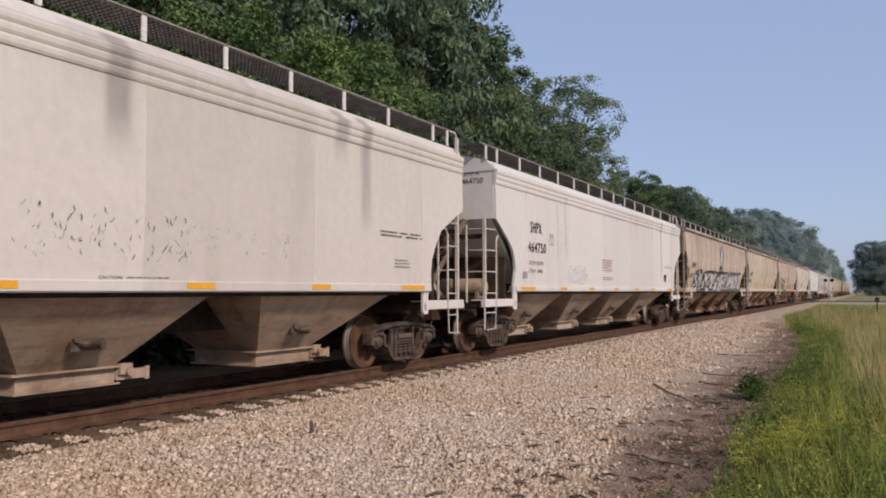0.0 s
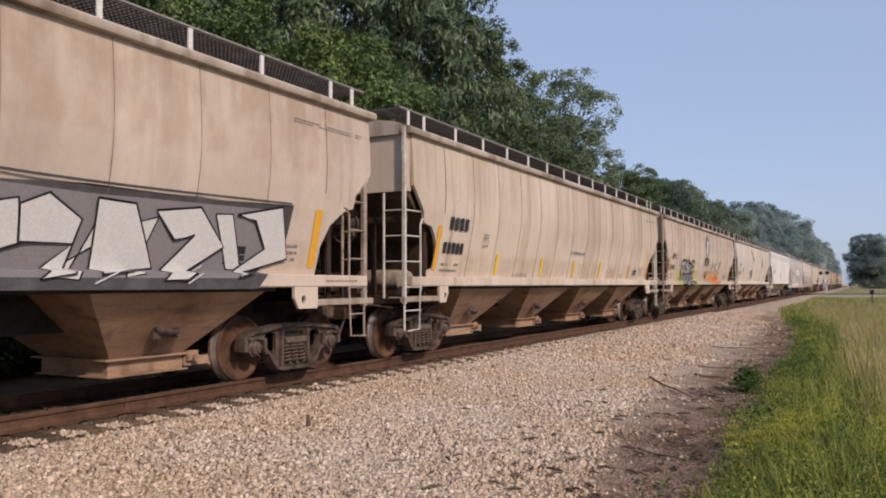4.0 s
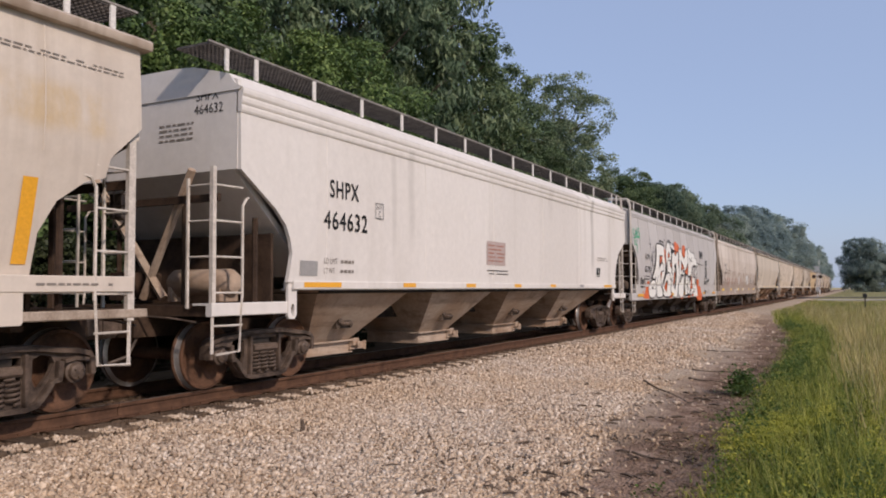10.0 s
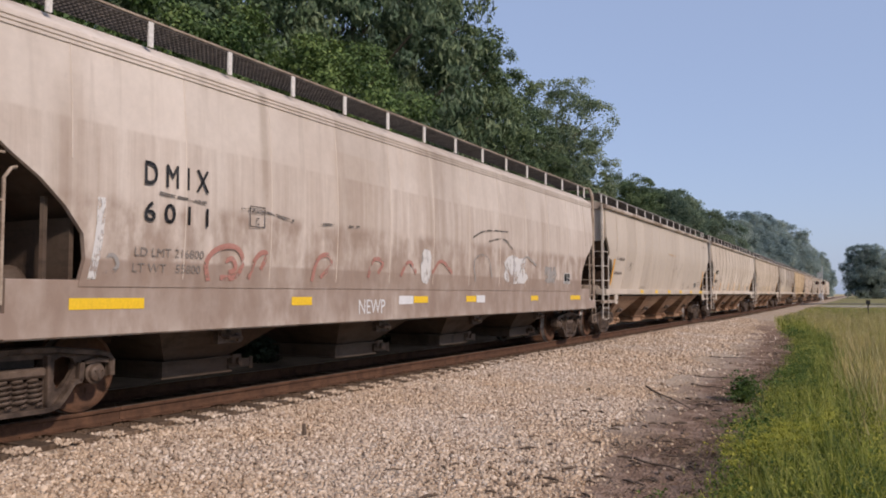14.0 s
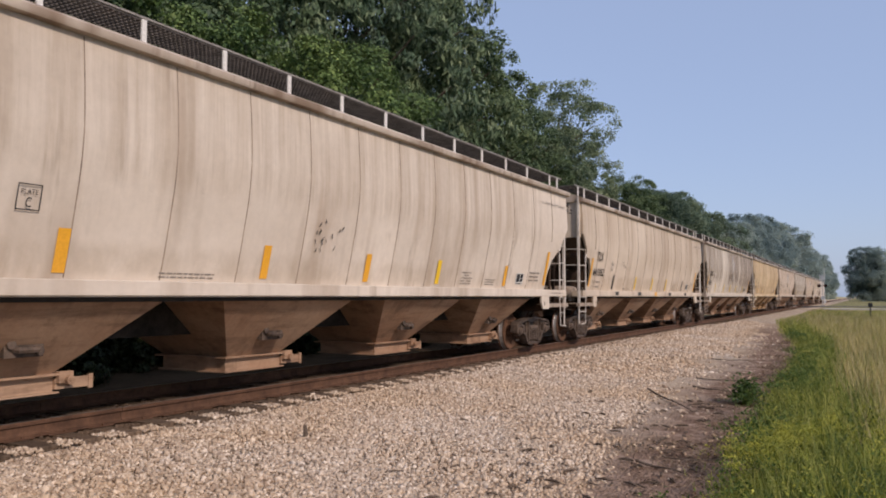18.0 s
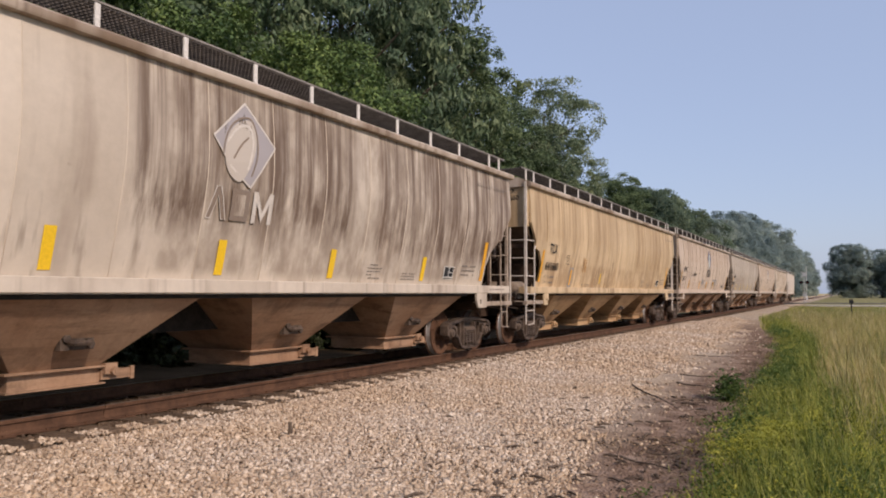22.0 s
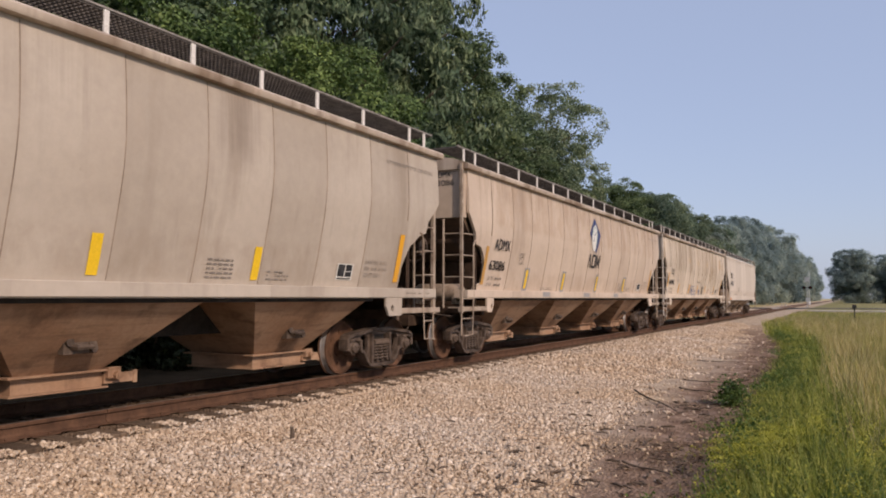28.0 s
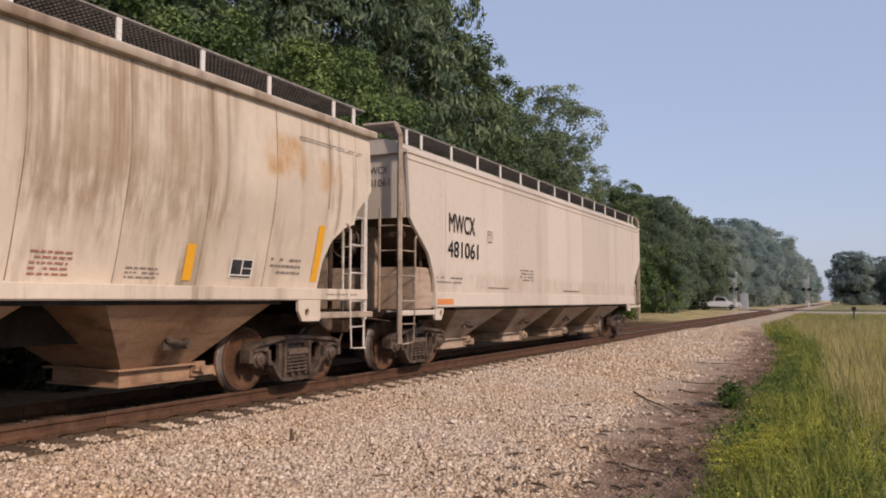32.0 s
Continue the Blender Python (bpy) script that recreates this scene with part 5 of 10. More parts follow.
def wheelset_mesh():
    s = Shape()
    for q in (-1, 1):
        prof = [(0.615, 0.12), (0.615, 0.40), (0.625, 0.44), (0.655, 0.497), (0.672, 0.498), (0.690, 0.478), (0.715, WHEEL_R), (0.775, WHEEL_R - 0.004), (0.80, WHEEL_R - 0.012), (0.803, 0.425),
                (0.775, 0.405), (0.745, 0.36), (0.735, 0.20), (0.75, 0.155), (0.80, 0.135), (0.82, 0.11), (0.82, 0.02)]
        s.lathe([(q * x, r) for x, r in prof], 0, 0, 0, 40)
    s.tube([(-1.1, 0, 0), (1.1, 0, 0)], 0.085, 12)
    for k in range(6):   # casting marks on the plates
        a = 1.0472 * k
        s.box(0.738, 0.752, 0.27 * math.cos(a) - 0.015, 0.27 * math.cos(a) + 0.015, 0.27 * math.sin(a) - 0.03, 0.27 * math.sin(a) + 0.03)
    me = s.mesh("wheelset", True, WHEEL_RUST)
    me.materials.append(WHEEL_BRIGHT)
    for p in me.polygons:
        c = p.center
        r = math.hypot(c.y, c.z)
        if 0.462 < r < 0.475:
            p.material_index = 1
    return me


TRUCK = {"truck": bolster_mesh(), "wheelset": wheelset_mesh(), "frame": {q: side_frame_mesh(q) for q in (1, -1)}, "spring": spring_mesh(), "bolster_end": {q: bolster_end_mesh(q) for q in (1, -1)}, "bearing": {q: bearing_mesh(q) for q in (1, -1)}}
TRUCK["truck"].materials.append(STEEL_BLACK)
for q in (1, -1):
    TRUCK["frame"][q].materials.append(STEEL_DARK)
    TRUCK["bolster_end"][q].materials.append(STEEL_DARK)
    TRUCK["bearing"][q].materials.append(STEEL_DARK)
TRUCK["spring"].materials.append(STEEL_DARK)
POST = post_mesh()

BAYS = {"lipped": 4, "ribbed": 4, "round": 4, "plain": 4}


def bay_plan(kind, P):
    """Hopper tops (y0, y1) and gates (g0, g1)."""
    n = BAYS[kind]
    if kind == "ribbed":
        cs = [4.18 + 3.76 * k for k in range(4)]
        tops = [2.8] + [4.18 + 3.76 * (k + 0.5) for k in range(3)] + [P - 3.0]
        return [(tops[k] + (0.42 if k else 0), tops[k + 1] - (0.42 if k < 3 else 0), c - 0.6, c + 0.6) for k, c in enumerate(cs)]
    first = 2.93
    ga = 4.35
    cs = [ga + (P - 2 * ga) * i / (n - 1) for i in range(n)]
    edges = [first] + [(a + b) / 2 for a, b in zip(cs, cs[1:])] + [P - first]
    out = []
    gap = 0.42
    for i, c in enumerate(cs):
        out.append((edges[i] + (gap if i else 0), edges[i + 1] - (gap if i < n - 1 else 0), c - 0.56, c + 0.56))
    return out


MESHES = {}


def car_meshes(kind, P):
    key = (kind, round(P, 2))
    if key in MESHES:
        return MESHES[key]
    d = {"side": {q: side_sheet(kind, P, q) for q in (1, -1)}, "roof": roof_mesh(kind, P),
         "end": [end_sheet(kind, P, e) for e in (0, 1)], "slope": [slope_sheet(kind, P, e) for e in (0, 1)], "platform": [platform_mesh(kind, P, e) for e in (0, 1)], "bracing": [bracing_meshes(kind, P, e) for e in (0, 1)],
         "reservoir": reservoir_mesh(P, 0), "brake": brake_wheel_mesh(P), "sill": {q: sill_mesh(kind, P, q) for q in (1, -1)},
         "pad": [jack_pad_mesh(kind, P, 1, e) for e in (0, 1)], "plate": [step_plate_mesh(kind, P, 1, e) for e in (0, 1)], "grating": {q: grating_mesh(P, q) for q in (1, -1)}, "edge": {q: walk_rail_mesh(P, q) for q in (1, -1)},
         "corner": [(q, e, corner_post_mesh(kind, P, q, e)) for q in (1, -1) for e in (0, 1)], "eladder": [end_ladder_mesh(kind, P, q, e) for q in (1, -1) for e in (0, 1)],
         "sladder": [side_ladder_mesh(kind, P, q, e) for q in (1, -1) for e in (0, 1)], "coupler": [coupler_mesh(P, e) for e in (0, 1)], "bays": [], "rib": None}
    if kind != "lipped":
        d["rib"] = rib_mesh(P, 1, kind)
    zt = SILL[kind][0] + 0.01
    deep = kind != "round"
    for y0, y1, g0, g1 in bay_plan(kind, P):
        half_top, half_bot = (1.46, 0.62) if deep else (1.40, 0.62)
        h = hopper_mesh(y0, y1, g0, g1, zt if deep else 1.15, half_top, half_bot)
        zc = 0.80
        xx = half_bot + (half_top - half_bot) * (zc - 0.46) / (zt - 0.46)
        d["bays"].append((h, gate_mesh(g0, g1, 0.62), vibrator_mesh((g0 + g1) / 2, xx, zc)))
    d["cs"] = Shape().box(-0.30, 0.30, 3.0, P - 3.0, 0.80, 1.3).mesh("centre_sill", False)
    d["floor"] = Shape().box(-1.45, 1.45, 2.85, P - 2.85, (zt if deep else 1.15) - 0.075, (zt if deep else 1.15) - 0.02).mesh("floor_plate", False)
    MESHES[key] = d
    return d


CARS = []
WHEELSETS = []


def hopper_car(kind, P, paint, lower, label, seam_dark=False, ladder=None, roof=None, end_paint=None, post=None):
    d = car_meshes(kind, P)
    car = tagged(new("hopper_car"), label, "freight car", "hopper cars of the train")
    ladder = ladder or LADDER_WHITE
    roof = roof or paint
    end_paint = end_paint or paint
    body = piece("body_side", d["side"][1], car, paint)
    piece("body_side", d["side"][-1], car, paint)
    for y in seam_places(kind, P):
        w = piece("weld_seam", SEAMS[kind][2.1 < y < P - 2.1], body, SEAM_DIRT if seam_dark else paint)
        w.location = (0, y, 0)
    if d["rib"]:
        piece("moulding", d["rib"], body, paint)
    piece("roof", d["roof"], car, roof)
    for e in (0, 1):
        piece("end_sheet", d["end"][e], car, end_paint)
        piece("slope_sheet", d["slope"][e], car, paint if kind == "ribbed" else lower if kind == "round" else SLOPE_DARK)
        piece("end_platform", d["platform"][e], car, END_DARK)
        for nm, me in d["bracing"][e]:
            piece(nm, me, car, PALE_LOWER if nm in ("strut", "pillar", "end_housing") else END_DARK if kind != "round" else DARK_LOWER)
        if kind != "round":
            piece("jacking_pad", d["pad"][e], car, paint)
        piece("step_plate", d["plate"][e], car, LADDER_WORN if kind == "lipped" else paint)
        piece("coupler", d["coupler"][e], car, STEEL_DARK)
    piece("air_reservoir", d["reservoir"], car, LADDER_WORN if kind == "lipped" else lower)
    piece("brake_wheel", d["brake"], car, STEEL_DARK)
    piece("centre_sill", d["cs"], car, STEEL_BLACK)
    piece("floor_plate", d["floor"], car, STEEL_BLACK)
    for q in (1, -1):
        piece("side_sill", d["sill"][q], car, paint)
        piece("walkway", d["grating"][q], car, GRATING, "dark steel grating walkway on the roof")
        piece("walkway_edge", d["edge"][q], car, ladder if kind == "round" else WALK_EDGE)
    for q, e, me in d["corner"]:
        piece("corner_post", me, car, ladder)
    for me in d["eladder"]:
        piece("end_ladder", me, car, ladder)
    for me in d["sladder"]:
        piece("side_ladder", me, car, ladder)
    ys = [0.90, 1.48] + [1.48 + 1.32 * i for i in range(1, int((P - 3) / 1.32))] + [P - 1.48, P - 0.90]
    for y in ys:
        p = piece("walkway_post", POST, car, post or POST_WHITE)
        p.location = (1.37, y, 0)
    for h, g, v in d["bays"]:
        hp = piece("hopper", h, car, lower)
        piece("outlet_gate", g, hp, lower)
        piece("vibrator_bracket", v, hp, STEEL_DARK)
    for y in (TRUCK_AT[kind], P - TRUCK_AT[kind]):
        t = piece("truck", TRUCK["truck"], car)
        t.location = (0, y, 0)
        for q in (1, -1):
            piece("side_frame", TRUCK["frame"][q], t)
            piece("bolster_end", TRUCK["bolster_end"][q], t)
            if q == 1:
                for sy in (-0.17, 0.0, 0.17):
                    sp = piece("spring", TRUCK["spring"], t)
                    sp.location = (1.02, sy, 0)
            for a in (-AXLE, AXLE):
                b = piece("axle_bearing", TRUCK["bearing"][q], t)
                b.location = (0, a, 0)
        for a in (-AXLE, AXLE):
            w = piece("wheelset", TRUCK["wheelset"], t)
            w.location = (0, a, WHEEL_R)
            WHEELSETS.append((w, a))
    CARS.append((car, P))
    return car


# ---- the cars, in running order ----
RUST_LOWER = grime_paint("dusty_hopper_brown", (0.40, 0.265, 0.175), (0.10, 0.056, 0.034), (0.29, 0.165, 0.098), 3.0)
ORANGE_LOWER = grime_paint("dusty_hopper_ochre", (0.46, 0.31, 0.175), (0.13, 0.07, 0.035), (0.36, 0.21, 0.105), 21.0)
ROOF_STAIN = car_paint("stained_roof_edge", (0.50, 0.42, 0.345), (0.20, 0.135, 0.09), 0.6, 23.0, 0.8, 0.12, 0.5)
PALE_LOWER = grime_paint("dusty_hopper_pale", (0.44, 0.35, 0.275), (0.15, 0.095, 0.062), (0.33, 0.22, 0.145), 5.0)
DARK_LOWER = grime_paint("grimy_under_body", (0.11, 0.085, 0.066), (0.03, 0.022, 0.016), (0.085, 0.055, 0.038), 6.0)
WHITE = car_paint("hopper_white", (0.60, 0.555, 0.50), (0.46, 0.415, 0.36), 0.15, 1.0, 0.12, 0.01, patches=0.25, panel=(3.1, 2.605),
                  stains=[(11.3, 11.8, 2.7, 4.2, 0.85, (0.27, 0.245, 0.22), 2), (10.8, 12.0, 3.2, 4.2, 0.35, (0.33, 0.30, 0.275), 2), (13.45, 13.7, 3.5, 4.2, 0.4, (0.31, 0.285, 0.26), 2), (15.4, 15.9, 3.2, 4.2, 0.8, (0.27, 0.25, 0.23), 2), (16.1, 16.55, 2.1, 4.2, 0.75, (0.28, 0.255, 0.235), 2), (10.2, 18.5, 2.6, 4.1, 0.12, (0.36, 0.33, 0.30), True)])
WHITE_B = car_paint("hopper_white_clean", (0.65, 0.615, 0.575), (0.50, 0.46, 0.41), 0.12, 9.0, 0.08, 0.01, patches=0.22, panel=(3.1, 2.605),
                    stains=[(4.7, 4.95, 1.7, 3.7, 0.3, (0.36, 0.33, 0.30), 2), (5.25, 5.6, 1.9, 3.9, 0.35, (0.36, 0.33, 0.30), 2), (16.2, 16.62, 1.6, 4.3, 0.62, (0.30, 0.275, 0.25), 2), (12.5, 13.0, 2.9, 4.0, 0.3, (0.40, 0.365, 0.33), 2)])
BEIGE = car_paint("hopper_beige", (0.555, 0.455, 0.365), (0.30, 0.22, 0.165), 0.24, 2.0, 0.25, 0.07, 0.45,
                  stains=[(2.0, 19.0, 2.9, 4.12, 0.5, (0.38, 0.265, 0.18), False), (1.0, 19.5, 3.3, 4.12, 0.4, (0.29, 0.205, 0.145), True), (2.0, 19.0, 1.45, 2.1, 0.35, (0.36, 0.26, 0.185), False)])
BEIGE_B = car_paint("hopper_beige_pale", (0.60, 0.505, 0.40), (0.34, 0.25, 0.175), 0.34, 4.0, 0.5, 0.07, 0.45, 1.1,
                    [(8.0, 19.5, 2.2, 4.12, 0.5, (0.33, 0.24, 0.16), True), (1.0, 7.0, 2.8, 4.12, 0.45, (0.33, 0.24, 0.16), True), (1.5, 19.0, 1.45, 2.1, 0.4, (0.34, 0.25, 0.17), False)])
BEIGE_C = car_paint("hopper_grey_beige", (0.45, 0.39, 0.325), (0.27, 0.215, 0.165), 0.35, 7.0, 0.3, 0.03, 0.5,
                    stains=[(1.5, 9.5, 1.45, 2.7, 0.65, (0.29, 0.22, 0.165), False), (9.0, 19.0, 1.45, 2.2, 0.4, (0.31, 0.245, 0.185), False), (13.5, 14.6, 2.9, 4.12, 0.7, (0.24, 0.19, 0.15), True), (3.0, 12.0, 3.0, 4.12, 0.35, (0.30, 0.24, 0.19), True)])
CREAM = car_paint("hopper_cream_stained", (0.60, 0.53, 0.455), (0.40, 0.325, 0.265), 0.3, 8.0, 0.4, 0.04,
                  stains=[(17.3, 19.5, 2.9, 3.55, 0.75, (0.50, 0.36, 0.19), False), (2.0, 19.0, 2.4, 4.12, 0.3, (0.38, 0.30, 0.22), True)])
CREAM_B = car_paint("hopper_cream_streaked", (0.635, 0.555, 0.465), (0.36, 0.275, 0.20), 0.32, 18.0, 0.6, 0.05, 0.4, 1.1,
                    [(2.0, 18.0, 2.4, 4.12, 0.5, (0.34, 0.26, 0.185), True), (1.5, 19.0, 1.45, 2.0, 0.4, (0.36, 0.28, 0.20), False)])
SOOTY = car_paint("hopper_soot_streaked", (0.57, 0.50, 0.415), (0.24, 0.18, 0.135), 0.3, 11.0, 0.6, 0.05, 0.4, 1.2,
                  [(8.8, 20.0, 1.5, 4.12, 0.55, (0.20, 0.145, 0.105), False), (8.3, 13.2, 1.9, 4.12, 0.92, (0.125, 0.082, 0.058), True), (13.6, 19.8, 1.7, 4.12, 0.92, (0.125, 0.082, 0.058), True), (0.6, 6.6, 2.0, 4.12, 0.8, (0.15, 0.105, 0.075), True), (12.9, 13.6, 2.0, 4.12, 0.6, (0.62, 0.56, 0.48), True)])
YELLOW = car_paint("hopper_yellowed_cream", (0.61, 0.465, 0.295), (0.24, 0.155, 0.085), 0.42, 12.0, 1.0, 0.1, 0.5, 1.7,
                   [(12.0, 18.8, 1.9, 4.12, 0.7, (0.30, 0.19, 0.095), True), (1.0, 9.0, 2.5, 4.12, 0.6, (0.30, 0.19, 0.095), True), (1.5, 19.0, 1.45, 2.3, 0.55, (0.30, 0.19, 0.10), False)])
GREY = car_paint("hopper_grey", (0.46, 0.435, 0.415), (0.36, 0.335, 0.315), 0.2, 13.0, 0.15, 0.01, panel=(1.55, 0.0))
ROUND = car_paint("hopper_dusty_streaked", (0.60, 0.53, 0.465), (0.33, 0.255, 0.20), 0.36, 14.0, 0.3, 0.05, 0.5, 0.9, panel=(1.55, 0.09),
                  stains=[(4.5, 4.75, 2.2, 4.2, 0.5, (0.30, 0.24, 0.185), 2), (9.2, 9.4, 1.8, 4.2, 0.35, (0.30, 0.24, 0.185), 2), (6.1, 7.5, 1.6, 3.6, 0.35, (0.40, 0.31, 0.24), 2), (0.4, 19.9, 0.7, 2.5, 0.8, (0.27, 0.195, 0.15), False), (0.4, 19.9, 0.4, 1.75, 0.75, (0.26, 0.19, 0.15), 2), (0.4, 19.9, 1.2, 3.2, 0.4, (0.30, 0.215, 0.16), True)])
STREAKY = car_paint("hopper_rain_streaked", (0.625, 0.535, 0.435), (0.27, 0.205, 0.145), 0.3, 15.0, 0.7, 0.15, 0.5, 1.5,
                    [(13.2, 16.6, 2.0, 4.12, 0.85, (0.25, 0.165, 0.095), True), (13.5, 16.5, 1.5, 3.0, 0.45, (0.34, 0.25, 0.165), True), (8.5, 13.4, 2.4, 4.12, 0.65, (0.28, 0.195, 0.12), True), (1.0, 8.0, 2.4, 4.12, 0.75, (0.23, 0.17, 0.11), True),
                     (13.6, 16.3, 2.6, 4.0, 0.5, (0.30, 0.22, 0.13), False), (16.9, 18.1, 3.0, 3.8, 0.85, (0.44, 0.24, 0.085), False), (18.1, 19.0, 2.9, 3.6, 0.7, (0.44, 0.25, 0.10), False),
                     (8.9, 10.0, 3.0, 3.45, 0.7, (0.50, 0.31, 0.11), False), (6.2, 7.3, 3.05, 3.45, 0.6, (0.50, 0.31, 0.11), False), (11.9, 13.0, 3.05, 3.45, 0.7, (0.50, 0.31, 0.11), False)])
TAN = car_paint("hopper_tan", (0.52, 0.45, 0.375), (0.38, 0.315, 0.255), 0.3, 16.0, 0.3, 0.02)
TAN_B = car_paint("hopper_tan_smooth", (0.56, 0.49, 0.42), (0.42, 0.345, 0.28), 0.22, 17.0, 0.15, 0.02, panel=(3.1, 2.0), stains=[(1.5, 18.0, 1.4, 2.0, 0.5, (0.40, 0.31, 0.235), False)])

START = [-5.8, 14.6, 35.11, 55.52, 75.93, 96.37, 116.78, 137.65, 157.56, 177.74, 198.15, 218.55, 238.96, 259.37, 279.79, 300.18, 320.59, 341.01, 361.41]
LENGTH = [20.4, 20.51, 20.4, 20.4, 20.4, 20.4, 20.87, 19.91, 20.18] + [20.4] * 9 + [19.42]
PLAN = [("ribbed", WHITE, PALE_LOWER, "white steel covered hopper car with grey streaks and orange reflectors"),
        ("ribbed", WHITE_B, PALE_LOWER, "clean white steel covered hopper car with three bays"),
        ("lipped", BEIGE, RUST_LOWER, "dusty beige covered hopper car with black and white graffiti"),
        ("lipped", BEIGE_B, RUST_LOWER, "pale beige covered hopper car with yellow reflector strips"),
        ("lipped", BEIGE, RUST_LOWER, "dusty beige covered hopper car with green and orange graffiti"),
        ("lipped", CREAM, RUST_LOWER, "cream covered hopper car with smeared black paint marks"),
        ("ribbed", WHITE_B, PALE_LOWER, "white steel covered hopper car with a faded red placard"),
        ("round", GREY, DARK_LOWER, "light grey covered hopper car with large orange and white graffiti"),
        ("round", ROUND, DARK_LOWER, "dusty streaked round-sided covered hopper car"),
        ("lipped", TAN, RUST_LOWER, "tan covered hopper car with yellow sill reflectors"),
        ("lipped", CREAM_B, RUST_LOWER, "cream covered hopper car with rain streaks and yellow reflectors"),
        ("lipped", BEIGE_B, RUST_LOWER, "pale cream covered hopper car with brown rain streaks"),
        ("lipped", SOOTY, RUST_LOWER, "grey covered hopper car heavily streaked with dark soot"),
        ("lipped", YELLOW, ORANGE_LOWER, "yellowed cream covered hopper car with brown streaks"),
        ("lipped", BEIGE, RUST_LOWER, "dusty beige covered hopper car with a dark leaf emblem"),
        ("lipped", BEIGE_C, RUST_LOWER, "grey-beige covered hopper car with yellow reflector strips"),
        ("lipped", BEIGE, RUST_LOWER, "beige covered hopper car with a blue leaf emblem"),
        ("lipped", STREAKY, RUST_LOWER, "rain-streaked cream covered hopper car with rust stains"),
        ("plain", TAN_B, PALE_LOWER, "smooth tan covered hopper car at the end of the train")]
for k, (P, (kind, paint, lower, label)) in enumerate(zip(LENGTH, PLAN)):
    hopper_car(kind, P, paint, lower, label, k in (2, 3, 4, 10, 11, 14, 15, 16, 17), roof=ROOF_STAIN if kind == "lipped" else None, ladder=LADDER_WORN if k in (2, 4, 8, 12, 14, 15, 16, 18) else None)


# ---- paint on the cars: lettering, reflectors, emblems, graffiti ----
def flat_paint(name, colour, rough=0.6, wear=0.25):
    m, nt, b = material(name, rough)
    v = coords(nt)
    n = noise_tex(nt, v, 3.0, 6, 0.7)
    c = mix(nt, scaled(nt, ramp(nt, n, [(0.45, (0,)), (0.75, (1,))]), wear), colour, tuple(0.45 * x + 0.12 for x in colour))
    c = mix(nt, 1.0, c, ramp(nt, noise_tex(nt, v, 30, 3, 0.7), [(0.3, (0.88,)), (0.7, (1.08,))]), "MULTIPLY")
    nt.links.new(c, b.inputs["Base Color"])
    return m


def scratchy(name, colour, cover=0.5, along=2.0, up=9.0, size=1.0):
    """Paint dragged thin over the sheet, with bare metal paint showing between."""
    m, nt, b = material(name, 0.7)
    b.inputs["Base Color"].default_value = (*colour, 1)
    drag = noise_tex(nt, coords(nt, (1, along, up)), 2.2 / size, 6, 0.7)
    lump = noise_tex(nt, coords(nt), 2.6 / size, 4, 0.6)
    both = nt.nodes.new("ShaderNodeMath")
    both.operation = "ADD"
    nt.links.new(drag, both.inputs[0])
    nt.links.new(lump, both.inputs[1])
    edge = 0.5 + 0.3 * (0.5 - cover)
    nt.links.new(ramp(nt, scaled(nt, both.outputs[0], 0.5), [(edge - 0.025, (0,)), (edge + 0.035, (0.85,))]), b.inputs["Alpha"])
    return m


TAR_ACROSS = scratchy("tar_dragged_along", (0.07, 0.062, 0.055), 0.52, 1.5, 10.0)
TAR_DOWN = scratchy("tar_dragged_down", (0.07, 0.062, 0.055), 0.50, 11.0, 1.2)
WHITE_WORN = scratchy("worn_white_paint", (0.66, 0.65, 0.63), 0.62, 5.0, 2.0)
PINK_WORN = scratchy("worn_pink_spray", (0.42, 0.20, 0.16), 0.66, 3.0, 3.0, 0.6)
GREY_WORN = scratchy("worn_grey_spray", (0.33, 0.31, 0.29), 0.60, 3.0, 3.0)
FADED_LILAC = scratchy("faded_lilac_print", (0.40, 0.375, 0.385), 0.80, 6.0, 0.8)
FADED_LEAF = scratchy("faded_pale_print", (0.56, 0.50, 0.435), 0.85, 6.0, 0.8)
FADED_EDGE = flat_paint("pale_print_edge", (0.60, 0.555, 0.50), 0.7, 0.5)
FADED_BROWN = flat_paint("browned_print", (0.23, 0.175, 0.135), 0.7, 0.5)
DARK_WORN = scratchy("worn_dark_spray", (0.10, 0.09, 0.08), 0.62, 3.0, 3.0, 0.6)
INK = flat_paint("black_stencil", (0.022, 0.022, 0.024), 0.7, 0.35)
INK_FADED = flat_paint("faded_stencil", (0.21, 0.18, 0.155), 0.8, 0.5)
RED_INK = flat_paint("faded_red_stencil", (0.36, 0.15, 0.11), 0.8, 0.5)
AMBER = flat_paint("amber_reflector", (0.74, 0.36, 0.035), 0.35, 0.15)
AMBER_OLD = flat_paint("worn_amber_reflector", (0.52, 0.28, 0.07), 0.5, 0.6)
YELLOW_SIGN = flat_paint("yellow_reflector", (0.78, 0.50, 0.03), 0.35, 0.12)
GREY_PATCH = flat_paint("grey_touch_up", (0.30, 0.29, 0.28), 0.7, 0.3)
WHITE_PATCH = flat_paint("white_touch_up", (0.66, 0.66, 0.66), 0.7, 0.3)
NAVY = flat_paint("navy_emblem", (0.025, 0.04, 0.13), 0.5, 0.15)
LEAF_WHITE = flat_paint("emblem_white", (0.66, 0.65, 0.60), 0.6, 0.2)
TEAL = flat_paint("emblem_teal", (0.05, 0.22, 0.20), 0.6, 0.2)
SPRAY_WHITE = flat_paint("spray_white", (0.72, 0.70, 0.65), 0.5, 0.08)
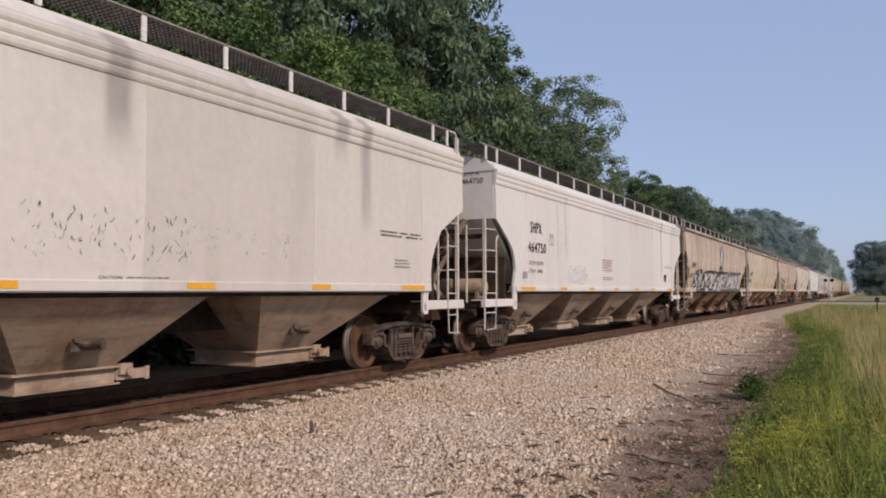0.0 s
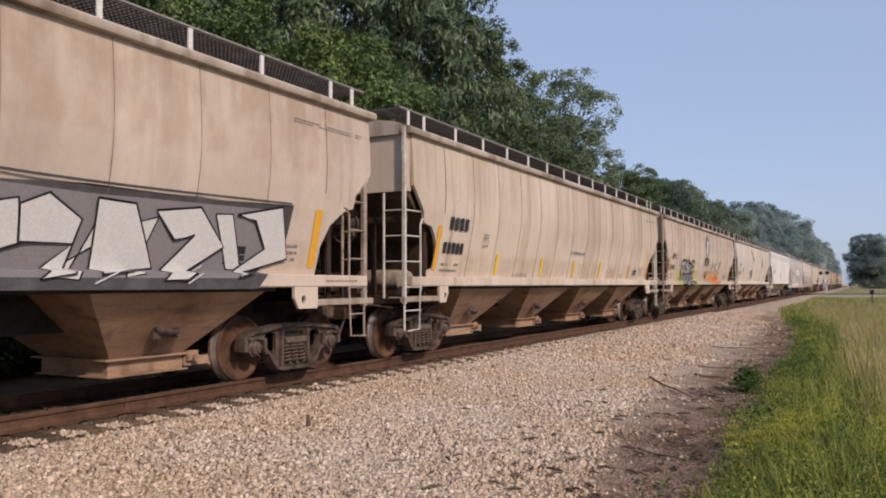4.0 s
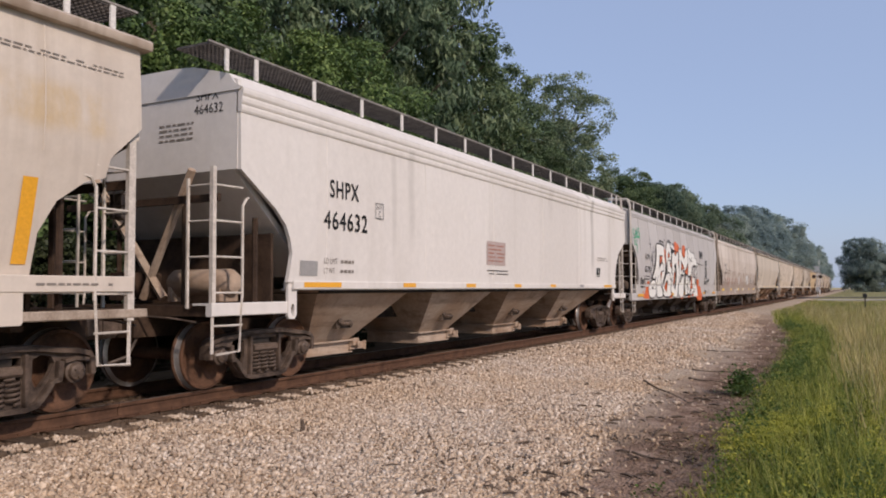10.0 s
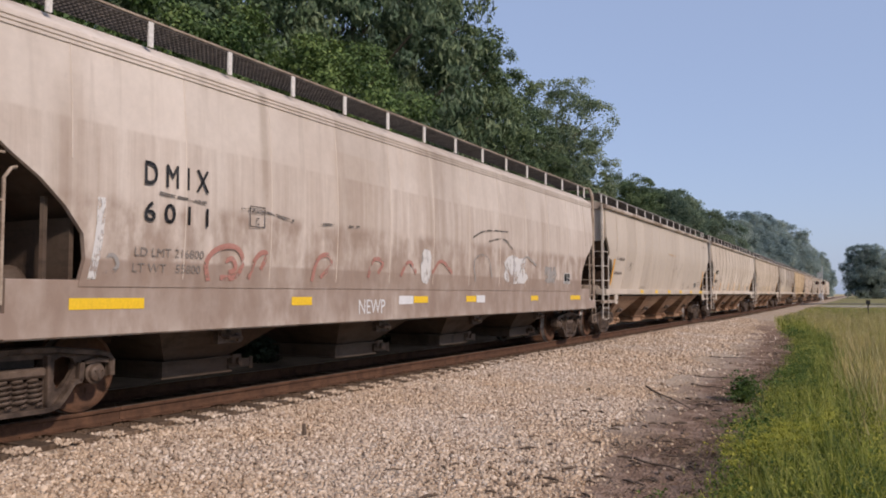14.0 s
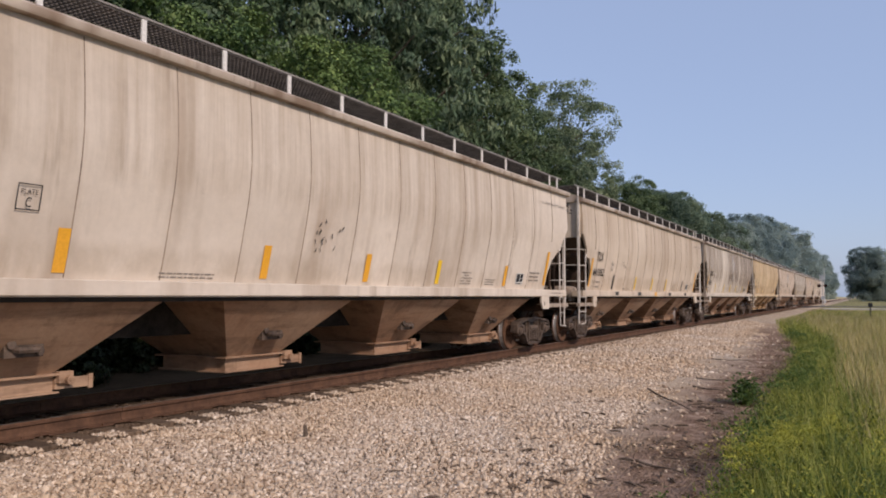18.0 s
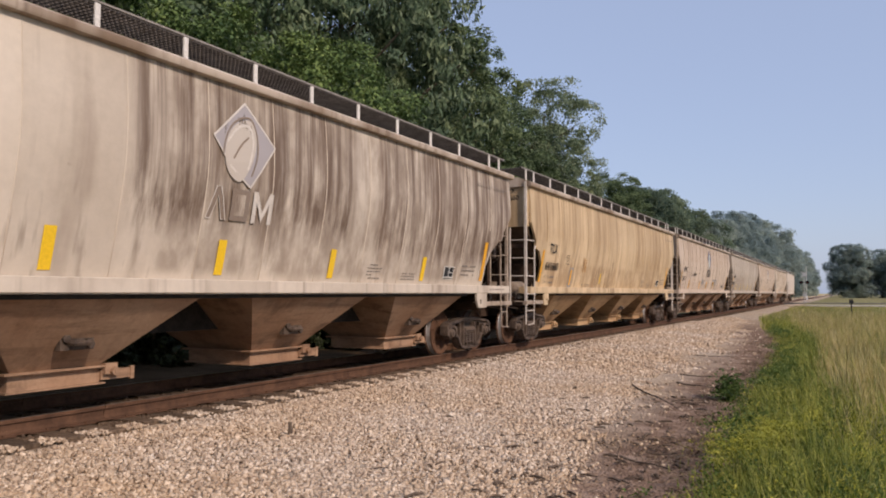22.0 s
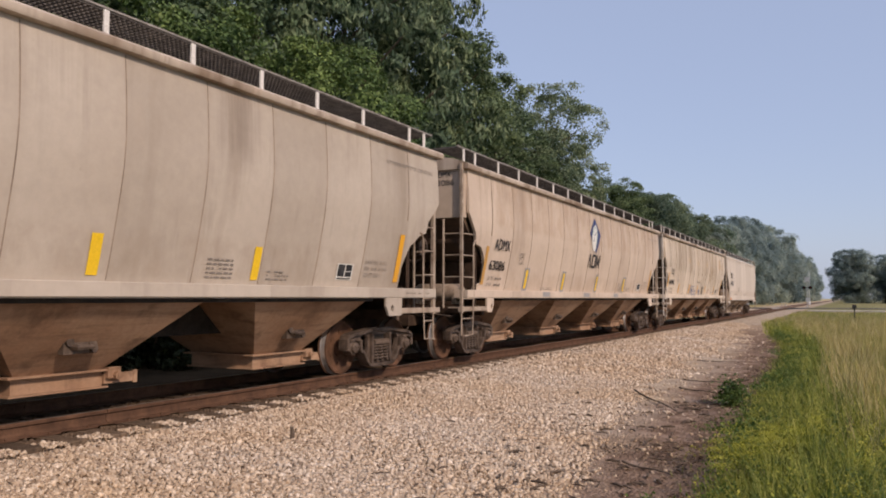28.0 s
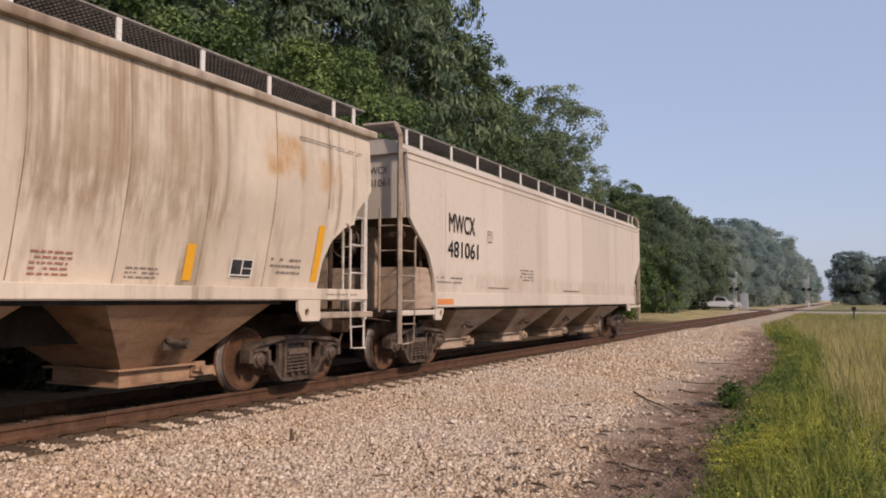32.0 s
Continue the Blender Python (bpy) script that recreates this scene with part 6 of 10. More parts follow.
SPRAY_BLACK = flat_paint("spray_black", (0.018, 0.017, 0.017), 0.55, 0.1)
SPRAY_ORANGE = flat_paint("spray_orange", (0.62, 0.13, 0.035), 0.5, 0.1)
SPRAY_ORANGE_B = flat_paint("spray_light_orange", (0.66, 0.24, 0.075), 0.5, 0.3)
SPRAY_GREEN = flat_paint("spray_green", (0.03, 0.36, 0.18), 0.5, 0.1)
SPRAY_LIME = flat_paint("spray_lime", (0.36, 0.50, 0.03), 0.5, 0.1)
SPRAY_YELLOW = flat_paint("spray_yellow", (0.68, 0.52, 0.03), 0.5, 0.1)
SPRAY_CYAN = flat_paint("spray_cyan", (0.10, 0.42, 0.55), 0.5, 0.1)
SPRAY_SILVER = flat_paint("spray_silver", (0.36, 0.35, 0.35), 0.4, 0.25)
SPRAY_SILVER_D = flat_paint("spray_dark_silver", (0.068, 0.060, 0.060), 0.45, 0.6)
SPRAY_BLUE = flat_paint("spray_blue", (0.025, 0.075, 0.24), 0.5, 0.1)
SMEAR = flat_paint("black_smear", (0.24, 0.215, 0.19), 0.7, 0.7)
SPRAY_GREYBLUE = flat_paint("spray_slate", (0.20, 0.20, 0.21), 0.5, 0.3)
SPRAY_PEACH = flat_paint("spray_peach", (0.62, 0.36, 0.19), 0.6, 0.4)
SPRAY_CHALK = flat_paint("chalky_spray", (0.57, 0.55, 0.52), 0.6, 0.25)
SMEAR_DARK = flat_paint("dark_smear", (0.06, 0.055, 0.05), 0.7, 0.6)
RUST_SPOT = flat_paint("rust_bloom", (0.42, 0.24, 0.10), 0.8, 0.7)
KIND_OF = {i: PLAN[i][0] for i in range(len(PLAN))}


def body_of(i):
    return [c for c in CARS[i][0].children if c.name.startswith("body_side")][0]


def wrap(i, verts2, faces, mat, name, off=0.007, label=""):
    """Lays flat shapes, given in (y, z), on the bulging side sheet or the sill of car i."""
    kind = KIND_OF[i]
    z0, z1 = SILL[kind]
    bm = bmesh.new()
    vs = [bm.verts.new((p[2] if len(p) > 2 else 0, p[0], p[1])) for p in verts2]
    for f in faces:
        try:
            bm.faces.new([vs[k] for k in f])
        except ValueError:
            pass
    lo = min(v[1] for v in verts2)
    hi = max(v[1] for v in verts2)
    if hi - lo > 0.35 and len(verts2) < 400:
        z = math.ceil(lo / 0.25) * 0.25
        while z < hi:
            bmesh.ops.bisect_plane(bm, geom=bm.verts[:] + bm.edges[:] + bm.faces[:], plane_co=(0, 0, z), plane_no=(0, 0, 1))
            z += 0.25
    if lo < z1 < hi:
        for zz in (z1 - 0.001, z1 + 0.03):
            bmesh.ops.bisect_plane(bm, geom=bm.verts[:] + bm.edges[:] + bm.faces[:], plane_co=(0, 0, zz), plane_no=(0, 0, 1))
    sill_x = SILL_X[kind] + 0.025
    for v in bm.verts:
        z = v.co.z
        x = side_x(kind, max(z, z1))
        if z < z1 + 0.004:
            x = sill_x
        v.co.x += x + off
    bmesh.ops.recalc_face_normals(bm, faces=bm.faces)
    if bm.faces and sum(f.normal.x * f.calc_area() for f in bm.faces) < 0:
        bmesh.ops.reverse_faces(bm, faces=bm.faces)
    me = bpy.data.meshes.new(name)
    bm.to_mesh(me)
    bm.free()
    me.materials.append(mat)
    return piece(name, me, body_of(i), None, label)


def rect(i, y0, y1, z0, z1, mat, name="reflector", off=0.007, slant=0.0, label=""):
    return wrap(i, [(y0, z0), (y1, z0), (y1 + slant, z1), (y0 + slant, z1)], [(0, 1, 2, 3)], mat, name, off, label)


def poly(i, pts, mat, name="graffiti", off=0.007, round_=0, label=""):
    for _ in range(round_):      # corner cutting
        out = []
        n = len(pts)
        for k in range(n):
            a, b = pts[k], pts[(k + 1) % n]
            out += [(a[0] * 0.75 + b[0] * 0.25, a[1] * 0.75 + b[1] * 0.25), (a[0] * 0.25 + b[0] * 0.75, a[1] * 0.25 + b[1] * 0.75)]
        pts = out
    return wrap(i, pts, [tuple(range(len(pts)))], mat, name, off, label)


LAYER = {}


def lettered(i, pts, edge=0.06, round_=1, fill=None):
    """A sprayed white letter with its black outline."""
    LAYER[i] = LAYER.get(i, 0) + 1
    up = 0.0105 + 0.0009 * LAYER[i]
    ob = poly(i, pts, fill or SPRAY_WHITE, "graffiti_white", up, round_)
    if round_:
        pts = [q for a, b in zip(pts, pts[1:] + pts[:1]) for q in ((a[0] * 0.75 + b[0] * 0.25, a[1] * 0.75 + b[1] * 0.25), (a[0] * 0.25 + b[0] * 0.75, a[1] * 0.25 + b[1] * 0.75))]
    line(i, pts + pts[:2], edge, SPRAY_BLACK, "graffiti_outline", up + 0.0005, 0)
    return ob


def ribbon(pts, w, smooth=2):
    """Vertices and faces of a sprayed line."""
    for _ in range(smooth):
        out = [pts[0]]
        for a, b in zip(pts, pts[1:]):
            out += [(a[0] * 0.75 + b[0] * 0.25, a[1] * 0.75 + b[1] * 0.25), (a[0] * 0.25 + b[0] * 0.75, a[1] * 0.25 + b[1] * 0.75)]
        pts = out + [pts[-1]]
    vs, fs = [], []
    for k, p in enumerate(pts):
        a, b = pts[max(k - 1, 0)], pts[min(k + 1, len(pts) - 1)]
        dx, dz = b[0] - a[0], b[1] - a[1]
        L = math.hypot(dx, dz) or 1
        nx, nz = -dz / L * w / 2, dx / L * w / 2
        vs += [(p[0] + nx, p[1] + nz), (p[0] - nx, p[1] - nz)]
        if k:
            fs.append((2 * k - 2, 2 * k - 1, 2 * k + 1, 2 * k))
    return vs, fs


def line(i, pts, w, mat, name="graffiti", off=0.010, smooth=2, label=""):
    vs, fs = ribbon(pts, w, smooth)
    return wrap(i, vs, fs, mat, name, off, label)


FONT_CACHE = {}


def glyphs(text, bold=0.0, space=1.0):
    key = (text, bold, space)
    if key not in FONT_CACHE:
        cu = bpy.data.curves.new("lettering", "FONT")
        cu.body, cu.offset, cu.space_character, cu.resolution_u = text, bold, space, 3
        ob = bpy.data.objects.new("lettering", cu)
        me = ob.to_mesh()
        vs = [(v.co.x, v.co.y) for v in me.vertices]
        fs = [tuple(p.vertices) for p in me.polygons]
        ob.to_mesh_clear()
        bpy.data.objects.remove(ob)
        x0, x1 = min(v[0] for v in vs), max(v[0] for v in vs)
        z0, z1 = min(v[1] for v in vs), max(v[1] for v in vs)
        FONT_CACHE[key] = [((x - x0) / (x1 - x0), (z - z0) / (z1 - z0)) for x, z in vs], fs
    return FONT_CACHE[key]


def text(i, body, y0, y1, z0, z1, mat=None, bold=0.007, space=1.0, slant=0.0, name="lettering", label=""):
    vs, fs = glyphs(body, 0.0 if name == "lettering" else bold, space)
    fat = 0.0035 if z1 - z0 > 0.15 and name == "lettering" else 0.0      # stencilled letters have broad strokes
    pts = [(y0 + (y1 - y0) * u + slant * w, z0 + (z1 - z0) * w) for u, w in vs]
    if fat:
        n = len(pts)
        shifts = ((-fat, -fat), (fat, -fat), (-fat, fat), (fat, fat))
        fs = [tuple(k + j * n for k in f) for j in range(4) for f in fs]
        pts = [(a + da, b + db) for da, db in shifts for a, b in pts]
    return tagged(wrap(i, pts, fs, mat or INK, name, 0.008, label), label, kind="stuff")


def end_y(i):
    """Just before the face of the leading end panel."""
    kind = KIND_OF[i]
    if kind == "round" and LENGTH[i] < 20:
        return 0.453
    return {"ribbed": 0.933, "plain": 0.633}.get(kind, 0.613)


def end_text(i, body, x0, x1, z0, z1, bold=0.007):
    """Lettering on the end panel that faces along the track."""
    vs, fs = glyphs(body, 0.0, 1.0)
    me = mesh_of("lettering", [(x0 + (x1 - x0) * u, end_y(i), z0 + (z1 - z0) * w) for u, w in vs], fs)
    me.materials.append(INK)
    ends = [c for c in CARS[i][0].children if c.name.startswith("end_sheet")]
    return tagged(piece("lettering", me, ends[0]), kind="stuff")


def bars(i, y0, y1, z0, z1, rows=3, mat=None, seed=1, name="small_print"):
    """Rows of small print too fine to read."""
    rng = random.Random(seed * 31 + i)
    vs, fs = [], []
    h = (z1 - z0) / rows
    for r in range(rows):
        y = y0
        while y < y1 - 0.03:
            w = min(rng.uniform(0.03, 0.11), y1 - y)
            if rng.random() < 0.9:
                zb = z1 - (r + 0.8) * h
                k = len(vs)
                vs += [(y, zb), (y + w, zb), (y + w, zb + h * 0.36), (y, zb + h * 0.36)]
                fs.append((k, k + 1, k + 2, k + 3))
            y += w + 0.022
    return tagged(wrap(i, vs, fs, mat or INK_FADED, name, 0.008), kind="stuff")


def blocks(i, y0, y1, z0, z1, n):
    """Large marks that cannot be read, as plain blocks."""
    w = (y1 - y0) / n
    for k in range(n):
        rect(i, y0 + k * w, y0 + (k + 0.72) * w, z0, z1, INK, "lettering", 0.008)


def end_bars(i, x0, x1, z0, z1, rows, seed=3):
    rng = random.Random(seed + i)
    vs, fs = [], []
    h = (z1 - z0) / rows
    for r in range(rows):
        x = x0
        while x < x1 - 0.03:
            w = min(rng.uniform(0.05, 0.16), x1 - x)
            zb = z1 - (r + 0.8) * h
            k = len(vs)
            y = end_y(i)
            vs += [(x, y, zb), (x + w, y, zb), (x + w, y, zb + h * 0.4), (x, y, zb + h * 0.4)]
            fs.append((k, k + 1, k + 2, k + 3))
            x += w + 0.03
    me = mesh_of("small_print", vs, fs)
    me.materials.append(INK_FADED)
    ends = [c for c in CARS[i][0].children if c.name.startswith("end_sheet")]
    return tagged(piece("small_print", me, ends[0]), kind="stuff")


def plate_box(i, y0, y1, z0, z1, mat=None):
    """An outlined box that says PLATE C."""
    w = 0.012
    vs, fs = [], []
    for a, b, c, d in ((y0, y1, z0, z0 + w), (y0, y1, z1 - w, z1), (y0, y0 + w, z0 + w, z1 - w), (y1 - w, y1, z0 + w, z1 - w)):
        k = len(vs)
        vs += [(a, c), (b, c), (b, d), (a, d)]
        fs.append((k, k + 1, k + 2, k + 3))
    m = (y0 + y1) / 2
    for word, a, b, c, d in (("PLATE", y0 + 0.04, y1 - 0.04, z1 - 0.10, z1 - 0.05), ("C", m - 0.03, m + 0.03, z0 + 0.03, z0 + 0.13)):
        gv, gf = glyphs(word)
        k = len(vs)
        vs += [(a + (b - a) * u, c + (d - c) * q) for u, q in gv]
        fs += [tuple(j + k for j in f) for f in gf]
    return tagged(wrap(i, vs, fs, mat or INK, "plate_mark", 0.008), kind="stuff")


def placard(i, y0, y1, z0, z1):
    """Dark service placard with a pale grid."""
    rect(i, y0, y1, z0, z1, LEAF_WHITE, "placard", 0.006)
    w, h = (y1 - y0), (z1 - z0)
    vs, fs = [], []
    for a, b, c, d in ((0.06, 0.48, 0.2, 0.95), (0.54, 0.94, 0.55, 0.95), (0.54, 0.94, 0.2, 0.5), (0.06, 0.94, 0.04, 0.12)):
        k = len(vs)
        vs += [(y0 + a * w, z0 + c * h), (y0 + b * w, z0 + c * h), (y0 + b * w, z0 + d * h), (y0 + a * w, z0 + d * h)]
        fs.append((k, k + 1, k + 2, k + 3))
    tagged(wrap(i, vs, fs, INK, "placard_print", 0.009), kind="stuff")


def emblem(i, y, faded=False):
    """Tilted square with a white leaf, over three plain blocks; the faded one is a pale ghost with light edges."""
    fill, leaf, edge, vein, ink = (NAVY, LEAF_WHITE, TEAL, NAVY, INK) if not faded else (FADED_LILAC, FADED_LEAF, FADED_EDGE, FADED_BROWN, FADED_BROWN)
    z = 3.33
    square = [(y, z + 0.56), (y - 0.60, z + 0.03), (y - 0.28, z - 0.33), (y + 0.12, z - 0.57), (y + 0.60, z + 0.04)]
    blade = [(y - 0.42, z - 0.12), (y - 0.28, z + 0.20), (y + 0.06, z + 0.37), (y + 0.20, z + 0.26), (y + 0.22, z - 0.02), (y + 0.08, z - 0.34), (y - 0.10, z - 0.56), (y - 0.36, z - 0.4)]
    poly(i, square, fill, "emblem", 0.007, 0, "navy tilted square with a white leaf" if not faded else "faded ghost of a tilted square with a leaf")
    poly(i, blade, leaf, "emblem_leaf", 0.011, 2)
    line(i, [(y - 0.36, z - 0.02), (y - 0.16, z + 0.22), (y + 0.10, z + 0.28), (y + 0.16, z + 0.0), (y + 0.04, z - 0.34)], 0.035, edge, "emblem_edge", 0.014)
    line(i, [(y - 0.24, z - 0.22), (y - 0.10, z - 0.02), (y + 0.05, z + 0.10)], 0.03, vein, "emblem_vein", 0.014)
    if faded:
        line(i, square + square[:1], 0.03, edge, "emblem_edge", 0.012, 0)
        line(i, [(y - 0.44, z - 0.2), (y - 0.38, z + 0.08), (y - 0.20, z + 0.30), (y + 0.10, z + 0.40), (y + 0.22, z + 0.2), (y + 0.25, z - 0.1), (y + 0.12, z - 0.42)], 0.026, vein, "emblem_edge", 0.0145)
    z0, z1 = 2.30, 2.72
    blocks_at = [[(y - 0.64, z0), (y - 0.50, z1), (y - 0.42, z1), (y - 0.28, z0), (y - 0.36, z0), (y - 0.46, z1 - 0.12), (y - 0.56, z0)],
                 [(y + 0.22, z0), (y + 0.22, z1), (y + 0.29, z1), (y + 0.42, z0 + 0.15), (y + 0.55, z1), (y + 0.62, z1), (y + 0.62, z0), (y + 0.55, z0), (y + 0.55, z1 - 0.14), (y + 0.42, z0 + 0.02), (y + 0.29, z1 - 0.14), (y + 0.29, z0)]]
    for k, pts in enumerate(blocks_at):
        poly(i, pts, edge if faded and k else ink, "emblem_block")
        if faded:
            line(i, pts + pts[:1], 0.014, edge, "emblem_edge", 0.012, 0)
    rect(i, y - 0.20, y + 0.14, z0, z1, ink, "emblem_block")
    rect(i, y - 0.13, y + 0.06, z0 + 0.07, z1 - 0.07, CARPAINT[i], "emblem_block_core", 0.011)


def rub(i, y0, y1, z0, z1, mat, seed, off=0.0064, n=14):
    """A rubbed patch with a ragged outline."""
    rng = random.Random(seed)
    my, mz, ry, rz = (y0 + y1) / 2, (z0 + z1) / 2, (y1 - y0) / 2, (z1 - z0) / 2
    pts = []
    for k in range(n):
        a = 2 * math.pi * k / n
        c, q = math.cos(a), math.sin(a)
        t = rng.uniform(0.75, 1.05) / max(abs(c), abs(q))
        pts.append((my + ry * c * min(t, 1.1), mz + rz * q * min(t, 1.1)))
    return tagged(poly(i, pts, mat, "smear", off), kind="stuff")


CARPAINT = {i: PLAN[i][1] for i in range(len(PLAN))}


def smears(i, y0, y1, z0, z1, n, mat, seed, thin=0.05, tall=0.5):
    """Dragged, broken smears of tar-black dirt."""
    rng = random.Random(seed)
    vs, fs = [], []
    for _ in range(n):
        y, z = rng.uniform(y0, y1), rng.uniform(z0, z1)
        h = (z1 - z0) * rng.uniform(0.15, tall)
        w = thin * rng.uniform(0.4, 1.6)
        lean = rng.uniform(-0.12, 0.12) * min(1.0, h / 0.12)
        k = len(vs)
        m = 6
        for j in range(m + 1):
            t = j / m
            ww = w * (0.3 + 0.7 * math.sin(math.pi * (0.1 + 0.85 * t))) * rng.uniform(0.5, 1.3)
            yy = y + lean * t + rng.uniform(-0.012, 0.012)
            zz = min(max(z + h * (t - 0.5), z0), z1) + 0.0005 * j
            up = 0.0004 * (len(fs) // m % 12)
            vs += [(yy - ww / 2, zz, up), (yy + ww / 2, zz, up)]
            if j:
                fs.append((k + 2 * j - 2, k + 2 * j - 1, k + 2 * j + 1, k + 2 * j))
    ob = wrap(i, vs, fs, mat, "smear", 0.0062)
    return tagged(ob, kind="stuff")


def strips(i, ys, mat=AMBER, z0=1.58, z1=2.04, w=0.15, back=None, slant=0.0):
    for y in ys:
        if back:
            rect(i, y - 0.08, y + w + 0.10, z0 - 0.06, z1 + 0.06, back, "backing", 0.006, slant)
        rect(i, y, y + w, z0, z1, mat, "reflector", 0.010, slant)


def sill_marks(i, spans, mat=AMBER):
    kind = KIND_OF[i]
    z0, z1 = SILL[kind]
    for a, b in spans:
        rect(i, a, b, z0 + 0.03, z1 - 0.015, mat, "reflector", 0.006)


def reporting(i, mark, number, y, w1, w2, z1=2.45, z2=1.98, h1=0.25, h2=0.22, end=True, space=1.0):
    text(i, mark, y + 0.15, y + 0.15 + w1, z1, z1 + h1, space=space)
    text(i, number, y, y + w2, z2, z2 + h2, space=space)
    if i not in (1, 5):
        for word, z in (("LD LMT", 1.75), ("LT WT", 1.60)):
            text(i, word, y + 0.02, y + (0.36 if z > 1.7 else 0.30), z, z + 0.085, INK_FADED)
            bars(i, y + 0.45, y + 0.82, z - 0.01, z + 0.12, 1, INK_FADED, 4)
    if end:
        end_text(i, mark, 0.80, 1.20, 3.92, 4.05)
        end_text(i, number, 0.76, 1.28, 3.74, 3.87)
        end_bars(i, 0.1, 0.75, 3.40, 3.68, 4)


# standard print near the trailing end and along the lower edge of the lipped cars
for i in range(len(PLAN)):
    if KIND_OF[i] != "lipped":
        continue
    P = LENGTH[i]
    placard(i, 16.57, 17.02, 1.63, 1.89)
    if i in (3, 4, 5, 11, 15, 16):
        text(i, "EXW 10-2  H  9-2", 17.37, 18.07, 1.91, 1.98, INK_FADED)
        text(i, "EW   9-10  H 15-0", 17.37, 18.07, 1.80, 1.87, INK_FADED)
        text(i, "CU FT 6351", 17.37, 17.87, 1.69, 1.76, INK_FADED)
    else:
        bars(i, 17.37, 18.07, 1.70, 1.98, 3, INK_FADED, 7)
    bars(i, 13.67, 14.17, 1.58, 1.87, 5, RED_INK if i in (3, 17) else INK_FADED, 8)
    bars(i, 5.77, 6.67, 1.55, 1.64, 2, INK_FADED, 9)
    bars(i, 14.87, 15.37, 1.58, 1.74, 3, INK_FADED, 10)
    if i not in (2,):
        plate_box(i, 3.87, 4.13, 2.18, 2.44)
    rect(i, 18.37, 18.53, 1.62, 2.48, AMBER if i not in (14, 16) else AMBER_OLD, "reflector", 0.010, 0.0)
    rect(i, 1.79, 1.93, 1.64, 2.50, AMBER if i not in (2, 14, 16) else AMBER_OLD, "reflector", 0.010, 0.0)
    bars(i, P - 2.6, P - 0.9, 3.70, 3.78, 2, INK_FADED, 12)
    bars(i, P - 1.9, P - 1.0, 1.40, 1.46, 1, INK_FADED, 13)

# white car ahead
bars(0, 16.73, 18.1, 2.28, 2.40, 2, INK, 1)
bars(0, 17.2, 17.7, 1.76, 1.93, 3, INK_FADED, 2)
text(0, "CAUTION", 11.34, 11.64, 1.495, 1.53, INK)
bars(0, 11.7, 12.3, 1.50, 1.54, 1, INK_FADED, 3)
sill_marks(0, [(10.0, 10.44), (12.55, 13.0), (14.93, 15.37), (17.4, 18.2), (7.4, 7.85)], AMBER)
smears(0, 10.4, 12.6, 1.70, 2.25, 90, SMEAR_DARK, 3, 0.008, 0.05)
smears(0, 12.6, 14.6, 1.80, 2.15, 34, SMEAR_DARK, 4, 0.007, 0.05)

# clean white car
reporting(1, "SHPX", "464750", 2.76, 0.72, 1.15, 2.77, 2.30, 0.26, 0.24, True, 1.15)
plate_box(1, 4.19, 4.45, 2.54, 2.80)
bars(1, 8.65, 9.67, 1.97, 2.36, 5, RED_INK, 4)
bars(1, 8.65, 9.77, 1.70, 1.82, 2, INK_FADED, 5)
placard(1, 16.77, 17.22, 1.72, 2.02)
bars(1, 16.97, 18.37, 2.26, 2.37, 2, INK_FADED, 6)
rub(1, 5.4, 7.3, 1.53, 2.10, WHITE_WORN, 78)
sill_marks(1, [(2.3, 3.2), (5.0, 5.45), (7.36, 7.81), (9.9, 10.35), (12.43, 12.9), (14.75, 15.2), (17.3, 18.15)], AMBER)
smears(1, 4.6, 5.7, 1.7, 2.9, 8, SMEAR, 7, 0.012, 0.08)
text(1, "LD LMT 216300", 2.84, 3.74, 2.00, 2.09)
text(1, "LT WT    69700", 2.82, 3.70, 1.80, 1.89)
rect(1, 2.45, 2.73, 1.66, 1.82, GREY_PATCH, "sticker")

# beige car with the long black and silver piece
reporting(2, "ADMX", "63513", 2.08, 0.88, 0.88)
emblem(2, 10.35)
poly(2, [(3.03, 1.83), (3.13, 2), (3.28, 2.26), (3.53, 2.33), (3.88, 2.35), (4.32, 2.41), (4.65, 2.41), (4.95, 2.4), (5.14, 2.18), (5.35, 2.27), (5.58, 2.32), (6, 2.35), (6.68, 2.36), (7.29, 2.41), (7.34, 2.5), (7.46, 2.39), (8.01, 2.35), (8.36, 2.46), (8.62, 2.38), (9.02, 2.42), (9.67, 2.33), (10.22, 2.39), (10.85, 2.39), (11.72, 2.43), (12.65, 2.49), (13.03, 2.35), (14.47, 2.44), (16.19, 2.43), (17.85, 2.5), (17.79, 2.02), (17.06, 1.31), (2.94, 1.33)], SPRAY_SILVER_D, "graffiti", 0.007, 0, "black and silver wildstyle graffiti")
SPRAY_MID = flat_paint("spray_mid_grey", (0.21, 0.195, 0.19), 0.5, 0.5)
poly(2, [(9.8, 2.22), (10.87, 2.32), (12.49, 2.37), (14.51, 2.34), (17.6, 2.4), (17.58, 1.87), (16.73, 1.45), (9.59, 1.43)], SPRAY_MID, "graffiti", 0.0085)
lettered(2, [(9.04, 1.81), (9.58, 1.9), (9.9, 1.63), (9.34, 1.43), (9.3, 1.51)], 0.022, 0, SPRAY_CHALK)
lettered(2, [(9.73, 2.12), (9.98, 2.19), (10.13, 1.94), (9.94, 1.83)], 0.022, 0, SPRAY_CHALK)
lettered(2, [(8.83, 1.69), (9.02, 1.71), (8.77, 1.41), (8.56, 1.41)], 0.022, 0, SPRAY_CHALK)
